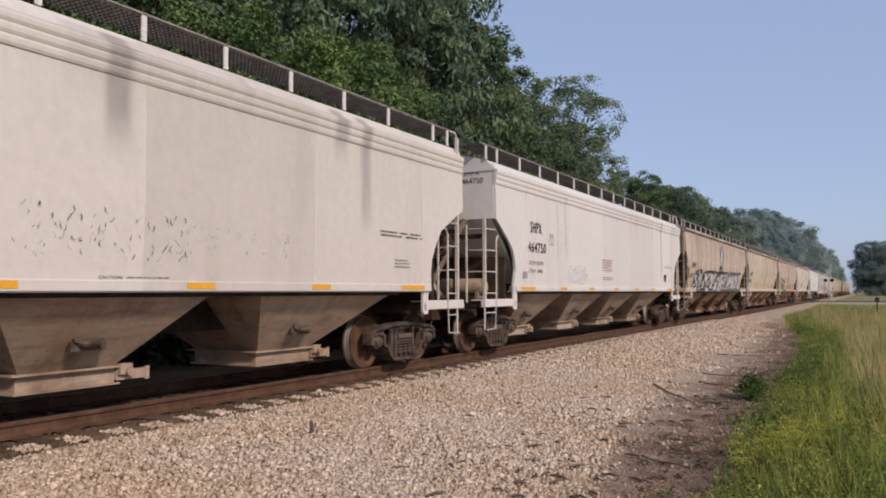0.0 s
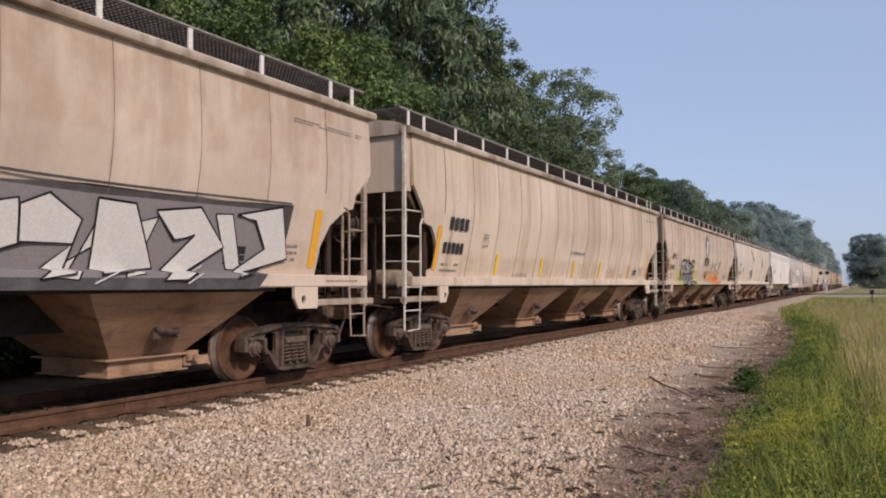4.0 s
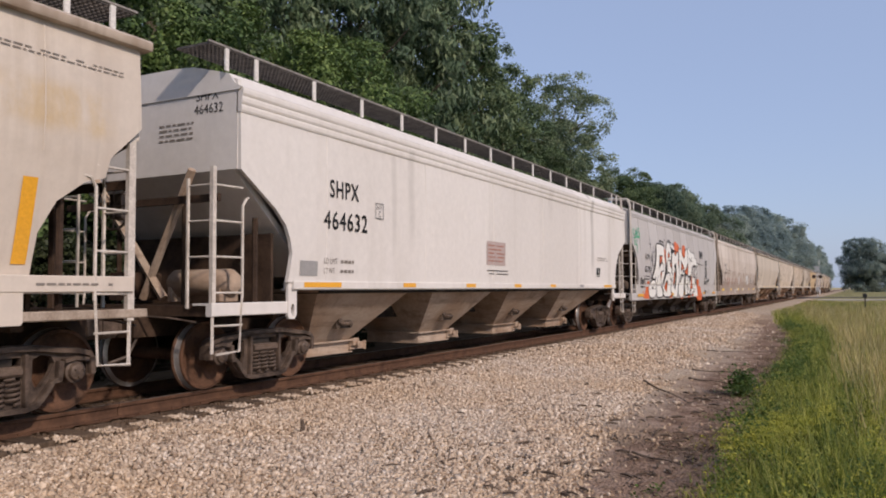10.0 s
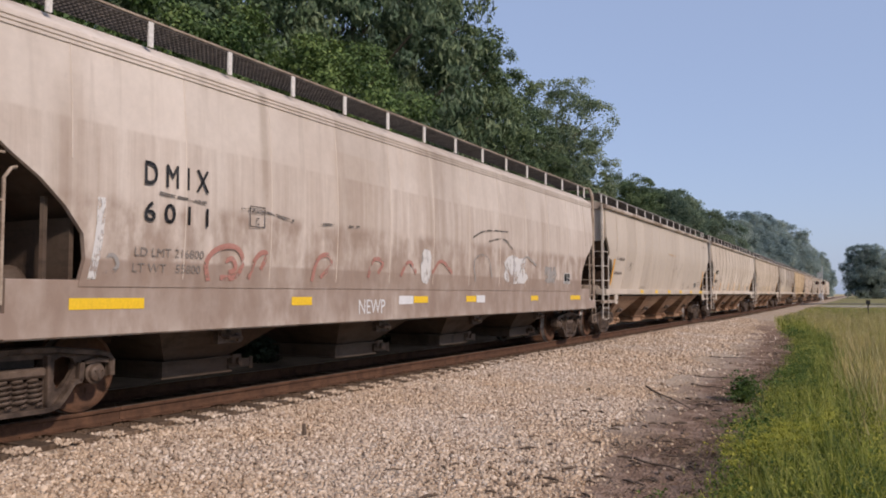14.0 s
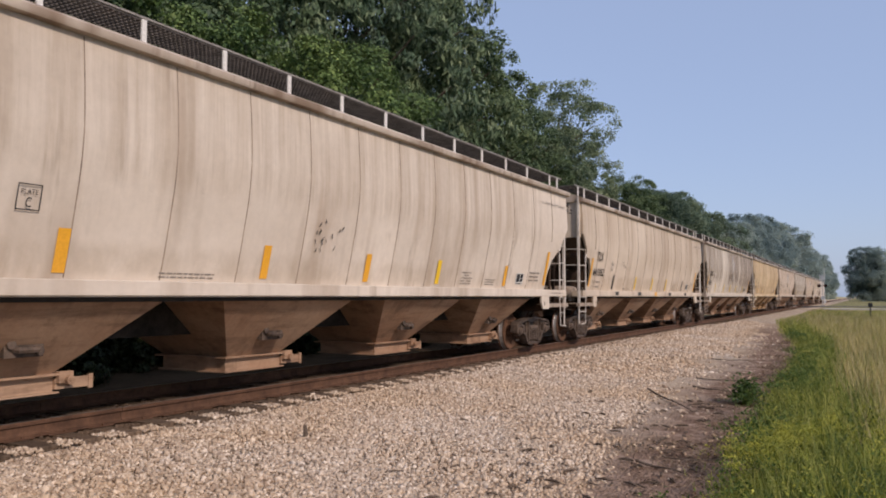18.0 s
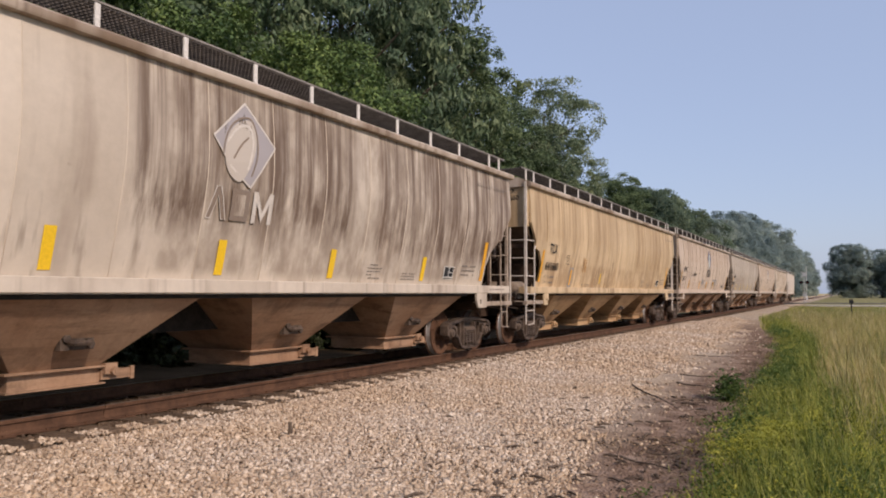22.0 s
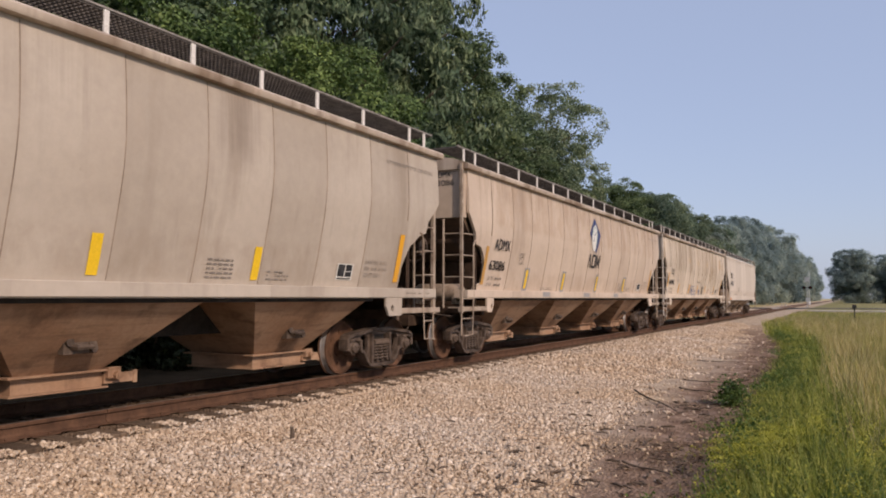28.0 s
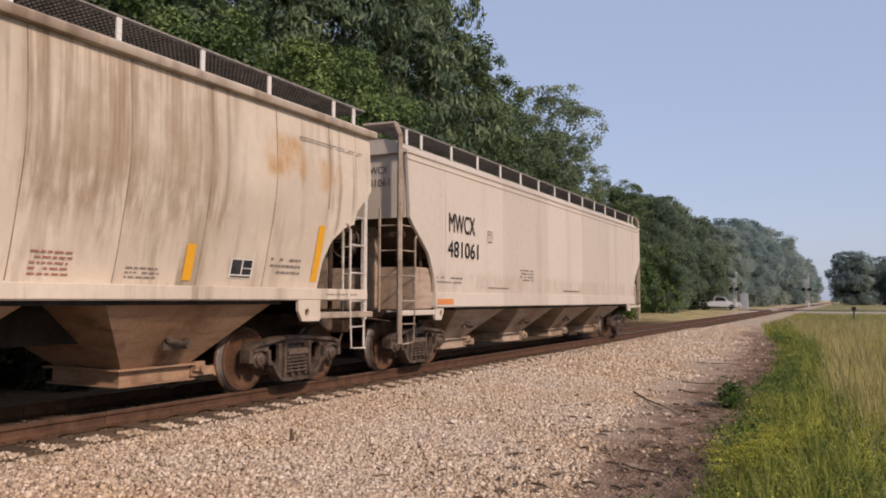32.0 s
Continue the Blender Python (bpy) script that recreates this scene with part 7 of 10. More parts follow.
lettered(2, [(11.67, 2.08), (11.98, 2.14), (12.05, 1.76), (11.88, 1.66)], 0.022, 0, SPRAY_CHALK)
lettered(2, [(13.07, 2.13), (13.33, 2.17), (13.38, 1.9)], 0.022, 0, SPRAY_CHALK)
lettered(2, [(14.68, 1.81), (14.7, 2.2), (14.34, 1.42), (14.03, 1.44)], 0.022, 0, SPRAY_CHALK)
lettered(2, [(15.21, 2.09), (15.46, 2.16), (15.19, 1.49), (14.92, 1.45)], 0.022, 0, SPRAY_CHALK)
lettered(2, [(16.35, 2.26), (16.65, 2.28), (16.94, 1.57), (16.67, 1.57)], 0.022, 0, SPRAY_CHALK)
lettered(2, [(6.14, 1.73), (6.58, 1.79), (6.74, 1.74), (6.21, 1.67)], 0.022, 0, SPRAY_CHALK)
lettered(2, [(6.85, 1.89), (7.01, 2.02), (7.05, 1.65), (6.67, 1.49), (6.83, 1.65)], 0.022, 0, SPRAY_CHALK)
lettered(2, [(7.86, 1.67), (8.18, 1.77), (8.25, 1.55), (7.64, 1.49)], 0.022, 0, SPRAY_CHALK)
lettered(2, [(3.15, 1.98), (3.27, 2.11), (3.49, 2.17), (3.67, 2.15), (3.78, 2.04), (3.93, 1.84), (4.08, 1.84), (4.09, 2.03), (4.17, 2.13), (4.37, 2.23), (4.72, 2.24), (4.93, 2.09), (5.04, 1.99), (4.96, 1.72), (4.67, 1.47), (4.59, 1.47), (4.74, 1.87), (4.62, 1.93), (4.59, 1.67), (4.32, 1.47), (4.15, 1.4), (4.44, 1.6), (4.37, 1.73), (4.19, 1.91), (4.18, 1.72), (4.16, 1.54), (3.85, 1.46), (3.97, 1.6), (3.77, 1.74), (3.58, 1.82), (3.4, 1.9)], 0.03, 0, SPRAY_CHALK)
lettered(2, [(3.07, 1.66), (3.33, 1.74), (3.62, 1.79), (3.71, 1.71), (3.39, 1.61), (3.24, 1.55), (3.26, 1.4), (3.15, 1.46)], 0.03, 0, SPRAY_CHALK)
lettered(2, [(3.36, 1.46), (3.86, 1.65), (3.9, 1.61), (3.61, 1.43), (3.54, 1.37)], 0.03, 0, SPRAY_CHALK)
lettered(2, [(3.37, 2.27), (3.85, 2.29), (3.89, 2.24), (3.55, 2.19)], 0.03, 0, SPRAY_CHALK)
lettered(2, [(4.13, 2.28), (4.36, 2.28), (4.28, 2.19), (4.18, 2.18)], 0.03, 0, SPRAY_CHALK)
lettered(2, [(4.76, 2.38), (4.97, 2.33), (5.13, 2.2), (5.1, 2.1), (4.97, 2.12), (4.94, 2.26)], 0.03, 0, SPRAY_CHALK)
lettered(2, [(5.31, 2.22), (5.5, 2.27), (5.63, 2.17), (5.73, 1.85), (5.87, 1.56), (5.87, 1.44), (5.9, 1.35), (4.89, 1.35), (5.21, 1.46), (5.5, 1.63), (5.19, 1.72), (5.1, 1.82), (5.12, 2), (5.21, 2.07), (5.22, 1.88), (5.56, 1.9), (5.53, 2.16)], 0.03, 0, SPRAY_CHALK)
lettered(2, [(5.7, 2.26), (6.12, 2.28), (6.28, 2.1), (6.43, 2.15), (6.36, 2.22), (6.52, 2.28), (6.6, 2.27), (6.65, 1.96), (6.35, 1.87), (5.9, 1.82), (5.8, 1.92), (5.82, 2.11)], 0.03, 0, SPRAY_CHALK)
lettered(2, [(6.69, 2.32), (7.06, 2.32), (6.98, 2.06), (6.77, 1.97), (6.75, 1.69), (6.57, 1.8), (6.72, 1.95)], 0.03, 0, SPRAY_CHALK)
lettered(2, [(7.14, 2.02), (7.27, 2.28), (7.42, 2.33), (7.68, 2.22), (7.89, 2.26), (8.11, 2.25), (8.47, 2.23), (8.63, 2.05), (8.55, 1.82), (8.29, 1.64), (8.28, 1.5), (7.95, 1.41), (7.39, 1.37), (7.19, 1.45), (7.63, 1.67), (7.55, 1.83), (7.34, 1.99), (7.31, 1.73), (7.19, 1.45), (7.27, 1.54), (7.08, 1.74)], 0.03, 0, SPRAY_CHALK)
lettered(2, [(8.53, 2.27), (8.88, 2.33), (9.08, 2.21), (8.85, 2.15), (8.72, 2.01), (8.93, 1.88), (9.1, 1.61), (9.23, 1.36), (8.56, 1.34), (8.4, 1.46), (8.72, 1.5), (8.84, 1.74), (8.66, 1.92), (8.54, 2.09)], 0.03, 0, SPRAY_CHALK)
lettered(2, [(9.17, 2.32), (9.73, 2.15), (9.59, 2), (9.11, 1.84), (8.99, 1.93), (9.46, 2.14)], 0.03, 0, SPRAY_CHALK)
lettered(2, [(9.99, 2.01), (10.26, 2.28), (10.51, 2.03), (10.8, 1.63), (10.06, 1.51), (9.86, 1.41), (10.21, 1.82)], 0.03, 0, SPRAY_CHALK)
lettered(2, [(10.47, 2.26), (11.43, 2.27), (11.54, 2.18), (10.87, 2.13), (10.87, 2), (11.44, 1.96), (11.68, 1.8), (11.47, 1.58), (11.85, 1.53), (10.98, 1.41), (10.95, 1.53), (10.62, 1.93)], 0.03, 0, SPRAY_CHALK)
lettered(2, [(11.79, 2.25), (12.13, 2.33), (12.47, 2.29), (12.14, 2.1), (12.44, 1.97), (12.11, 1.81)], 0.03, 0, SPRAY_CHALK)
lettered(2, [(12.57, 2.17), (12.85, 2.25), (13.13, 1.78), (13.39, 2.15), (13.71, 2.22), (13.83, 1.79), (12.92, 1.48), (12.98, 1.54)], 0.03, 0, SPRAY_CHALK)
lettered(2, [(13.77, 1.79), (13.73, 2.16), (14.03, 2.3), (14.44, 2.06), (14.29, 1.48), (13.89, 1.42), (14.37, 1.8)], 0.03, 0, SPRAY_CHALK)
lettered(2, [(14.6, 2.3), (15.1, 2.28), (15.45, 1.56), (14.61, 1.48)], 0.03, 0, SPRAY_CHALK)
lettered(2, [(15.4, 2.23), (16.07, 2.32), (16.55, 1.85), (15.8, 1.42), (15.45, 1.42), (16.03, 1.98), (15.72, 1.9)], 0.03, 0, SPRAY_CHALK)
lettered(2, [(16.72, 2.28), (17.58, 2.45), (17.83, 1.73), (16.66, 1.45), (16.82, 1.57), (17.33, 1.86), (17.08, 2.22)], 0.03, 0, SPRAY_CHALK)
lettered(2, [(9.64, 1.85), (9.84, 1.81), (9.66, 1.46), (9.49, 1.41)], 0.03, 0, SPRAY_CHALK)
lettered(2, [(12.03, 1.65), (12.39, 1.67), (11.95, 1.44), (11.66, 1.42)], 0.03, 0, SPRAY_CHALK)
poly(2, [(3.48, 2.02), (3.64, 2.03), (3.79, 1.98), (3.93, 1.84), (3.71, 1.89)], SPRAY_BLACK, "graffiti_black", 0.0375, 0)
poly(2, [(4.12, 2.14), (4.29, 2.17), (4.48, 2.09), (4.68, 1.9), (4.53, 1.96), (4.35, 2.08)], SPRAY_BLACK, "graffiti_black", 0.0375, 0)
poly(2, [(4.12, 1.96), (4.26, 1.85), (4.45, 1.67), (4.3, 1.7), (4.17, 1.82)], SPRAY_BLACK, "graffiti_black", 0.0375, 0)
poly(2, [(5.17, 2.1), (5.5, 2.18), (5.56, 1.91), (5.23, 1.9)], SPRAY_BLACK, "graffiti_black", 0.0375, 0)
poly(2, [(7.2, 2.03), (7.33, 1.91), (7.38, 1.62), (7.28, 1.66)], SPRAY_BLACK, "graffiti_black", 0.0375, 0)
poly(2, [(8.7, 2.1), (8.93, 2.16), (8.9, 1.97)], SPRAY_BLACK, "graffiti_black", 0.0375, 0)
poly(2, [(11.19, 1.74), (11.38, 1.8), (11.56, 1.64), (11.33, 1.55)], SPRAY_BLACK, "graffiti_black", 0.0375, 0)
poly(2, [(10.15, 2.12), (10.3, 2.03), (10.24, 1.87)], SPRAY_BLACK, "graffiti_black", 0.0375, 0)
poly(2, [(4.41, 2), (4.55, 2.03), (4.54, 1.7), (4.43, 1.68)], AMBER_OLD, "reflector", 0.039, 0)
poly(2, [(7.76, 1.87), (7.85, 1.95), (7.95, 1.72), (7.79, 1.65)], AMBER_OLD, "reflector", 0.039, 0)
poly(2, [(12.76, 1.95), (12.92, 2.01), (13.02, 1.78), (12.85, 1.72)], AMBER_OLD, "reflector", 0.039, 0)
line(2, [(5.22, 1.88), (5.5, 1.78), (5.61, 1.66), (5.42, 1.49)], 0.035, SPRAY_BLACK, "graffiti_line", 0.0395)
line(2, [(5.1, 1.82), (5.19, 1.7), (5.34, 1.62)], 0.03, SPRAY_BLACK, "graffiti_line", 0.0395)
line(2, [(6.37, 2.18), (6.58, 2.26), (6.63, 1.96)], 0.03, SPRAY_BLACK, "graffiti_line", 0.0395)
line(2, [(6.03, 1.75), (6.44, 1.87), (6.68, 1.92)], 0.04, SPRAY_CHALK, "graffiti_line", 0.0395)
line(2, [(6.16, 1.64), (6.75, 1.67)], 0.02, SPRAY_SILVER, "graffiti_line", 0.0395)
line(2, [(6.19, 1.55), (6.79, 1.56)], 0.02, SPRAY_SILVER, "graffiti_line", 0.0395)
line(2, [(6.6, 2.19), (6.59, 2.31)], 0.03, SPRAY_BLACK, "graffiti_line", 0.0395)
line(2, [(8.04, 2.24), (7.98, 1.93), (8.01, 1.59)], 0.03, SPRAY_BLACK, "graffiti_line", 0.0395)
line(2, [(8.12, 2.22), (8.4, 1.95)], 0.03, SPRAY_BLACK, "graffiti_line", 0.0395)
line(2, [(8.15, 1.84), (8.63, 2.05)], 0.03, SPRAY_BLACK, "graffiti_line", 0.0395)
line(2, [(8.17, 1.68), (8.59, 1.82)], 0.03, SPRAY_BLACK, "graffiti_line", 0.0395)
line(2, [(3.23, 2.12), (3.4, 2.31), (3.87, 2.38), (4.64, 2.45)], 0.04, SPRAY_BLACK, "graffiti_line", 0.0395)
line(2, [(5.14, 2.17), (5.35, 2.28), (6, 2.36), (7.29, 2.41)], 0.05, SPRAY_BLACK, "graffiti_line", 0.0395)
line(2, [(7.44, 2.4), (8.01, 2.37), (8.36, 2.48)], 0.05, SPRAY_BLACK, "graffiti_line", 0.0395)
line(2, [(8.62, 2.39), (9.66, 2.35), (11.72, 2.44)], 0.04, SPRAY_BLACK, "graffiti_line", 0.0395)
line(2, [(12.7, 2.49), (14.47, 2.45), (17.76, 2.51)], 0.03, SPRAY_SILVER_D, "graffiti_line", 0.0395)
line(2, [(3.89, 1.48), (3.9, 1.37)], 0.018, SPRAY_CHALK, "graffiti_line", 0.0395)
line(2, [(3.95, 1.48), (3.96, 1.4)], 0.018, SPRAY_CHALK, "graffiti_line", 0.0395)
line(2, [(4.56, 1.49), (4.56, 1.35)], 0.018, SPRAY_CHALK, "graffiti_line", 0.0395)
line(2, [(4.67, 1.49), (4.71, 1.41)], 0.018, SPRAY_CHALK, "graffiti_line", 0.0395)
line(2, [(3.28, 1.48), (3.32, 1.4)], 0.018, SPRAY_CHALK, "graffiti_line", 0.0395)
line(2, [(6.63, 1.51), (6.58, 1.37)], 0.018, SPRAY_CHALK, "graffiti_line", 0.0395)
line(2, [(6.87, 1.51), (6.91, 1.37)], 0.018, SPRAY_CHALK, "graffiti_line", 0.0395)
line(2, [(10.28, 1.55), (9.98, 1.36)], 0.018, SPRAY_CHALK, "graffiti_line", 0.0395)
line(2, [(10.52, 1.55), (10.11, 1.37)], 0.018, SPRAY_CHALK, "graffiti_line", 0.0395)
line(2, [(11.26, 1.56), (10.92, 1.35)], 0.018, SPRAY_CHALK, "graffiti_line", 0.0395)
line(2, [(12.06, 1.57), (11.73, 1.36)], 0.018, SPRAY_CHALK, "graffiti_line", 0.0395)
line(2, [(13.22, 1.58), (12.84, 1.38)], 0.018, SPRAY_CHALK, "graffiti_line", 0.0395)
line(2, [(15.02, 1.6), (14.51, 1.38)], 0.018, SPRAY_CHALK, "graffiti_line", 0.0395)
line(2, [(16.23, 1.61), (15.8, 1.38)], 0.018, SPRAY_CHALK, "graffiti_line", 0.0395)
rect(2, 3.91, 4.15, 2.2, 2.46, CREAM, "plate", 0.040)
plate_box(2, 3.91, 4.15, 2.21, 2.46).location.x += 0.036

# pale beige car
blocks(3, 2.25, 3.12, 2.45, 2.70, 4)
blocks(3, 2.1, 3.02, 1.98, 2.20, 5)
bars(3, 2.12, 2.85, 1.60, 1.84, 2, INK_FADED, 4)
text(3, "DO NOT HAMMER ON CAR", 9.58, 10.85, 2.19, 2.29, INK, 0.004)
strips(3, [4.67, 7.47, 9.97, 12.52], YELLOW_SIGN)
strips(3, [15.9], AMBER_OLD)

# beige car with silver, green and orange pieces
reporting(4, "ADMX", "63949", 2.05, 0.88, 0.88)
emblem(4, 10.5)
poly(4, [(4.03, 1.76), (3.98, 1.99), (4.05, 2.09), (4.19, 2.1), (4.27, 1.77), (4.23, 1.71), (4.02, 1.53), (3.65, 1.41), (3.65, 1.32), (3.47, 1.32), (3.74, 1.46)], SPRAY_YELLOW, "graffiti", 0.0062, 1)
poly(4, [(3.69, 1.32), (3.74, 1.46), (4.04, 1.62), (4.12, 1.74), (4.36, 1.75), (4.25, 1.32)], SPRAY_LIME, "graffiti", 0.007, 1)
poly(4, [(7.42, 1.9), (7.51, 2.06), (7.65, 1.99), (7.62, 1.78), (7.89, 1.59), (7.76, 1.29), (7.32, 1.3)], SPRAY_YELLOW, "graffiti", 0.0062, 1)
poly(4, [(7.41, 1.82), (7.66, 1.71), (7.57, 1.5), (7.7, 1.29), (7.14, 1.3)], SPRAY_LIME, "graffiti", 0.007, 1)
poly(4, [(4.27, 2.04), (4.23, 2.22), (4.33, 2.35), (4.52, 2.46), (4.7, 2.5), (5.27, 2.51), (5.3, 2.38), (5.51, 2.43), (5.62, 2.55), (5.81, 2.5), (6.03, 2.48), (6.18, 2.4), (6.51, 2.37), (6.58, 2.48), (6.85, 2.52), (7.21, 2.5), (7.49, 2.27), (7.39, 1.98), (7.34, 1.82), (7.47, 1.58), (7.16, 1.31), (4.23, 1.32), (4.39, 1.54), (4.39, 1.72), (4.23, 1.83), (4.2, 1.98)], SPRAY_BLACK, "graffiti", 0.009, 0, "silver graffiti letters outlined in black")
lettered(4, [(4.29, 2.08), (4.27, 2.23), (4.36, 2.33), (4.57, 2.41), (5.22, 2.43), (5.28, 2.11), (5.14, 2.07), (5.24, 2.01), (5.26, 1.81), (4.4, 1.78), (4.39, 1.84), (4.59, 1.84), (4.44, 1.89), (4.34, 1.97)], 0.035, 0, SPRAY_SILVER)
lettered(4, [(4.4, 1.77), (5.26, 1.81), (5.32, 1.55), (4.88, 1.36), (4.48, 1.36), (4.25, 1.47)], 0.035, 0, SPRAY_GREYBLUE)
lettered(4, [(5.27, 2.31), (5.52, 2.37), (5.68, 2.48), (5.79, 2.42), (5.79, 2.15), (5.76, 2.08), (5.35, 2.08)], 0.035, 0, SPRAY_SILVER)
lettered(4, [(5.29, 2), (5.52, 2.03), (5.76, 2.08), (5.86, 2.26), (6.01, 2.47), (6.15, 2.14), (6.09, 1.85), (5.32, 1.82)], 0.035, 0, SPRAY_SILVER)
lettered(4, [(5.31, 1.81), (6.11, 1.84), (6, 1.5), (5.77, 1.36), (5.32, 1.36), (5.14, 1.51)], 0.035, 0, SPRAY_GREYBLUE)
lettered(4, [(6.2, 2.29), (6.42, 2.32), (6.39, 1.97), (6.56, 1.89), (6.13, 1.85), (6.13, 2.14)], 0.035, 0, SPRAY_SILVER)
lettered(4, [(6.13, 1.84), (6.57, 1.86), (6.67, 1.7), (6.35, 1.49), (6.15, 1.38), (6, 1.51)], 0.035, 0, SPRAY_GREYBLUE)
lettered(4, [(6.53, 2.01), (6.57, 2.32), (6.7, 2.42), (7.1, 2.46), (7.41, 2.28), (7.35, 1.99), (7.11, 1.95), (6.81, 1.99), (6.74, 1.87)], 0.035, 1, SPRAY_SILVER)
lettered(4, [(6.7, 1.72), (6.77, 1.9), (7.04, 1.99), (7.33, 1.88), (7.44, 1.62), (7.08, 1.35), (6.5, 1.41)], 0.035, 1, SPRAY_GREYBLUE)
poly(4, [(4.41, 2.1), (4.44, 2.21), (4.55, 2.26), (4.62, 2.21), (4.64, 2.09), (4.52, 2.05)], SPRAY_BLACK, "graffiti_black", 0.026, 0)
poly(4, [(4.85, 2.27), (5.13, 2.32), (5.15, 2.16), (5.04, 2.09), (4.93, 2.11)], SPRAY_BLACK, "graffiti_black", 0.026, 0)
poly(4, [(4.93, 1.88), (5.13, 1.96), (5.12, 1.8), (4.97, 1.62)], SPRAY_BLACK, "graffiti_black", 0.026, 0)
poly(4, [(4.59, 2.07), (4.65, 2.07), (4.64, 1.71), (4.54, 1.75)], SPRAY_BLACK, "graffiti_black", 0.026, 0)
poly(4, [(6.62, 2.15), (6.73, 2.28), (7.11, 2.32), (7.1, 2.15), (6.71, 2.1)], SPRAY_BLACK, "graffiti_black", 0.026, 0)
poly(4, [(6.91, 1.71), (7.13, 1.78), (7.21, 1.72), (7.01, 1.65), (6.97, 1.57)], SPRAY_BLACK, "graffiti_black", 0.026, 0)
poly(4, [(5.88, 2.28), (5.91, 2.41), (5.97, 2.43), (5.98, 2.26)], SPRAY_BLACK, "graffiti_black", 0.026, 0)
poly(4, [(4.97, 1.7), (5.1, 1.77), (4.99, 1.6)], SPRAY_LIME, "graffiti", 0.028, 0)
poly(4, [(6.7, 2.09), (7.07, 2.15), (7.08, 2.03), (6.74, 1.98)], SPRAY_LIME, "graffiti", 0.028, 0)
poly(4, [(4.53, 1.78), (4.55, 1.88), (4.62, 1.85), (4.61, 1.74)], SPRAY_LIME, "graffiti", 0.028, 0)
poly(4, [(4.58, 2), (4.64, 2.04), (4.62, 1.85), (4.55, 1.88)], SPRAY_YELLOW, "graffiti", 0.028, 0)
line(4, [(5.51, 1.99), (5.55, 1.55)], 0.03, SPRAY_BLACK, "graffiti_line", 0.03)
line(4, [(5.8, 1.94), (5.82, 1.56)], 0.03, SPRAY_BLACK, "graffiti_line", 0.03)
line(4, [(6, 2.2), (6.16, 1.53)], 0.03, SPRAY_BLACK, "graffiti_line", 0.03)
line(4, [(5.27, 2.07), (5.28, 2)], 0.03, SPRAY_BLACK, "graffiti_line", 0.03)
line(4, [(6.3, 2), (6.39, 1.92), (6.33, 1.86)], 0.03, SPRAY_BLACK, "graffiti_line", 0.03)
line(4, [(4.27, 1.47), (4.41, 1.37), (4.52, 1.34)], 0.022, SPRAY_WHITE, "graffiti_line", 0.0315)
line(4, [(4.94, 1.35), (5.16, 1.44)], 0.022, SPRAY_WHITE, "graffiti_line", 0.0315)
line(4, [(5.21, 1.38), (5.36, 1.34), (5.63, 1.36)], 0.022, SPRAY_WHITE, "graffiti_line", 0.0315)
line(4, [(6.03, 1.47), (6.12, 1.39), (6.23, 1.35)], 0.022, SPRAY_WHITE, "graffiti_line", 0.0315)
line(4, [(6.41, 1.43), (6.63, 1.35), (6.93, 1.31)], 0.022, SPRAY_WHITE, "graffiti_line", 0.0315)
line(4, [(4.23, 1.98), (4.3, 1.89), (4.45, 1.85)], 0.022, SPRAY_WHITE, "graffiti_line", 0.0315)
line(4, [(4.44, 2.15), (4.51, 2.22), (4.62, 2.16)], 0.022, SPRAY_WHITE, "graffiti_line", 0.0315)
line(4, [(4.92, 2.19), (4.91, 2.25), (5.12, 2.27)], 0.022, SPRAY_WHITE, "graffiti_line", 0.0315)
line(4, [(6.67, 2.19), (6.8, 2.27), (7.1, 2.29), (7.08, 2.21)], 0.022, SPRAY_WHITE, "graffiti_line", 0.0315)
line(4, [(4.97, 1.87), (5.12, 1.94)], 0.022, SPRAY_WHITE, "graffiti_line", 0.0315)
line(4, [(6.91, 1.73), (7.15, 1.76)], 0.022, SPRAY_WHITE, "graffiti_line", 0.0315)
line(4, [(5.29, 2.08), (5.45, 2.06), (5.71, 2.12)], 0.022, SPRAY_WHITE, "graffiti_line", 0.0315)
line(4, [(7.38, 1.35), (7.44, 1.45), (7.51, 1.35)], 0.02, SPRAY_BLACK, "graffiti_line", 0.013)
line(4, [(7.57, 1.43), (7.51, 1.37), (7.57, 1.33), (7.59, 1.4)], 0.02, SPRAY_BLACK, "graffiti_line", 0.013)
poly(4, [(10.81, 1.86), (10.95, 1.75), (11.02, 1.56), (10.85, 1.36), (10.43, 1.36), (10.69, 1.52)], SPRAY_CYAN, "graffiti", 0.008, 1)
poly(4, [(10.95, 1.72), (11.21, 1.93), (12.07, 2.03), (13.39, 2.06), (14.99, 1.97), (14.92, 1.41), (13.17, 1.36), (10.91, 1.39)], SPRAY_PEACH, "graffiti", 0.007, 1, "orange graffiti block with thin black lettering")
poly(4, [(10.99, 1.59), (11.78, 1.73), (13.24, 1.79), (14.97, 1.74), (14.88, 1.41), (13.17, 1.36), (10.96, 1.39)], SPRAY_ORANGE_B, "graffiti", 0.0085, 1)
poly(4, [(13.39, 2.4), (13.72, 2.49), (14.09, 2.34), (13.96, 2.11), (13.54, 2.16)], SPRAY_WHITE, "graffiti_white", 0.010, 1)
line(4, [(11.52, 2.44), (11.18, 2.26), (11, 1.91), (11.09, 1.67), (11.29, 1.72)], 0.05, SPRAY_BLACK, "graffiti_line", 0.013)
line(4, [(11.29, 1.76), (11.76, 2.1), (12.19, 2.36)], 0.05, SPRAY_BLACK, "graffiti_line", 0.013)
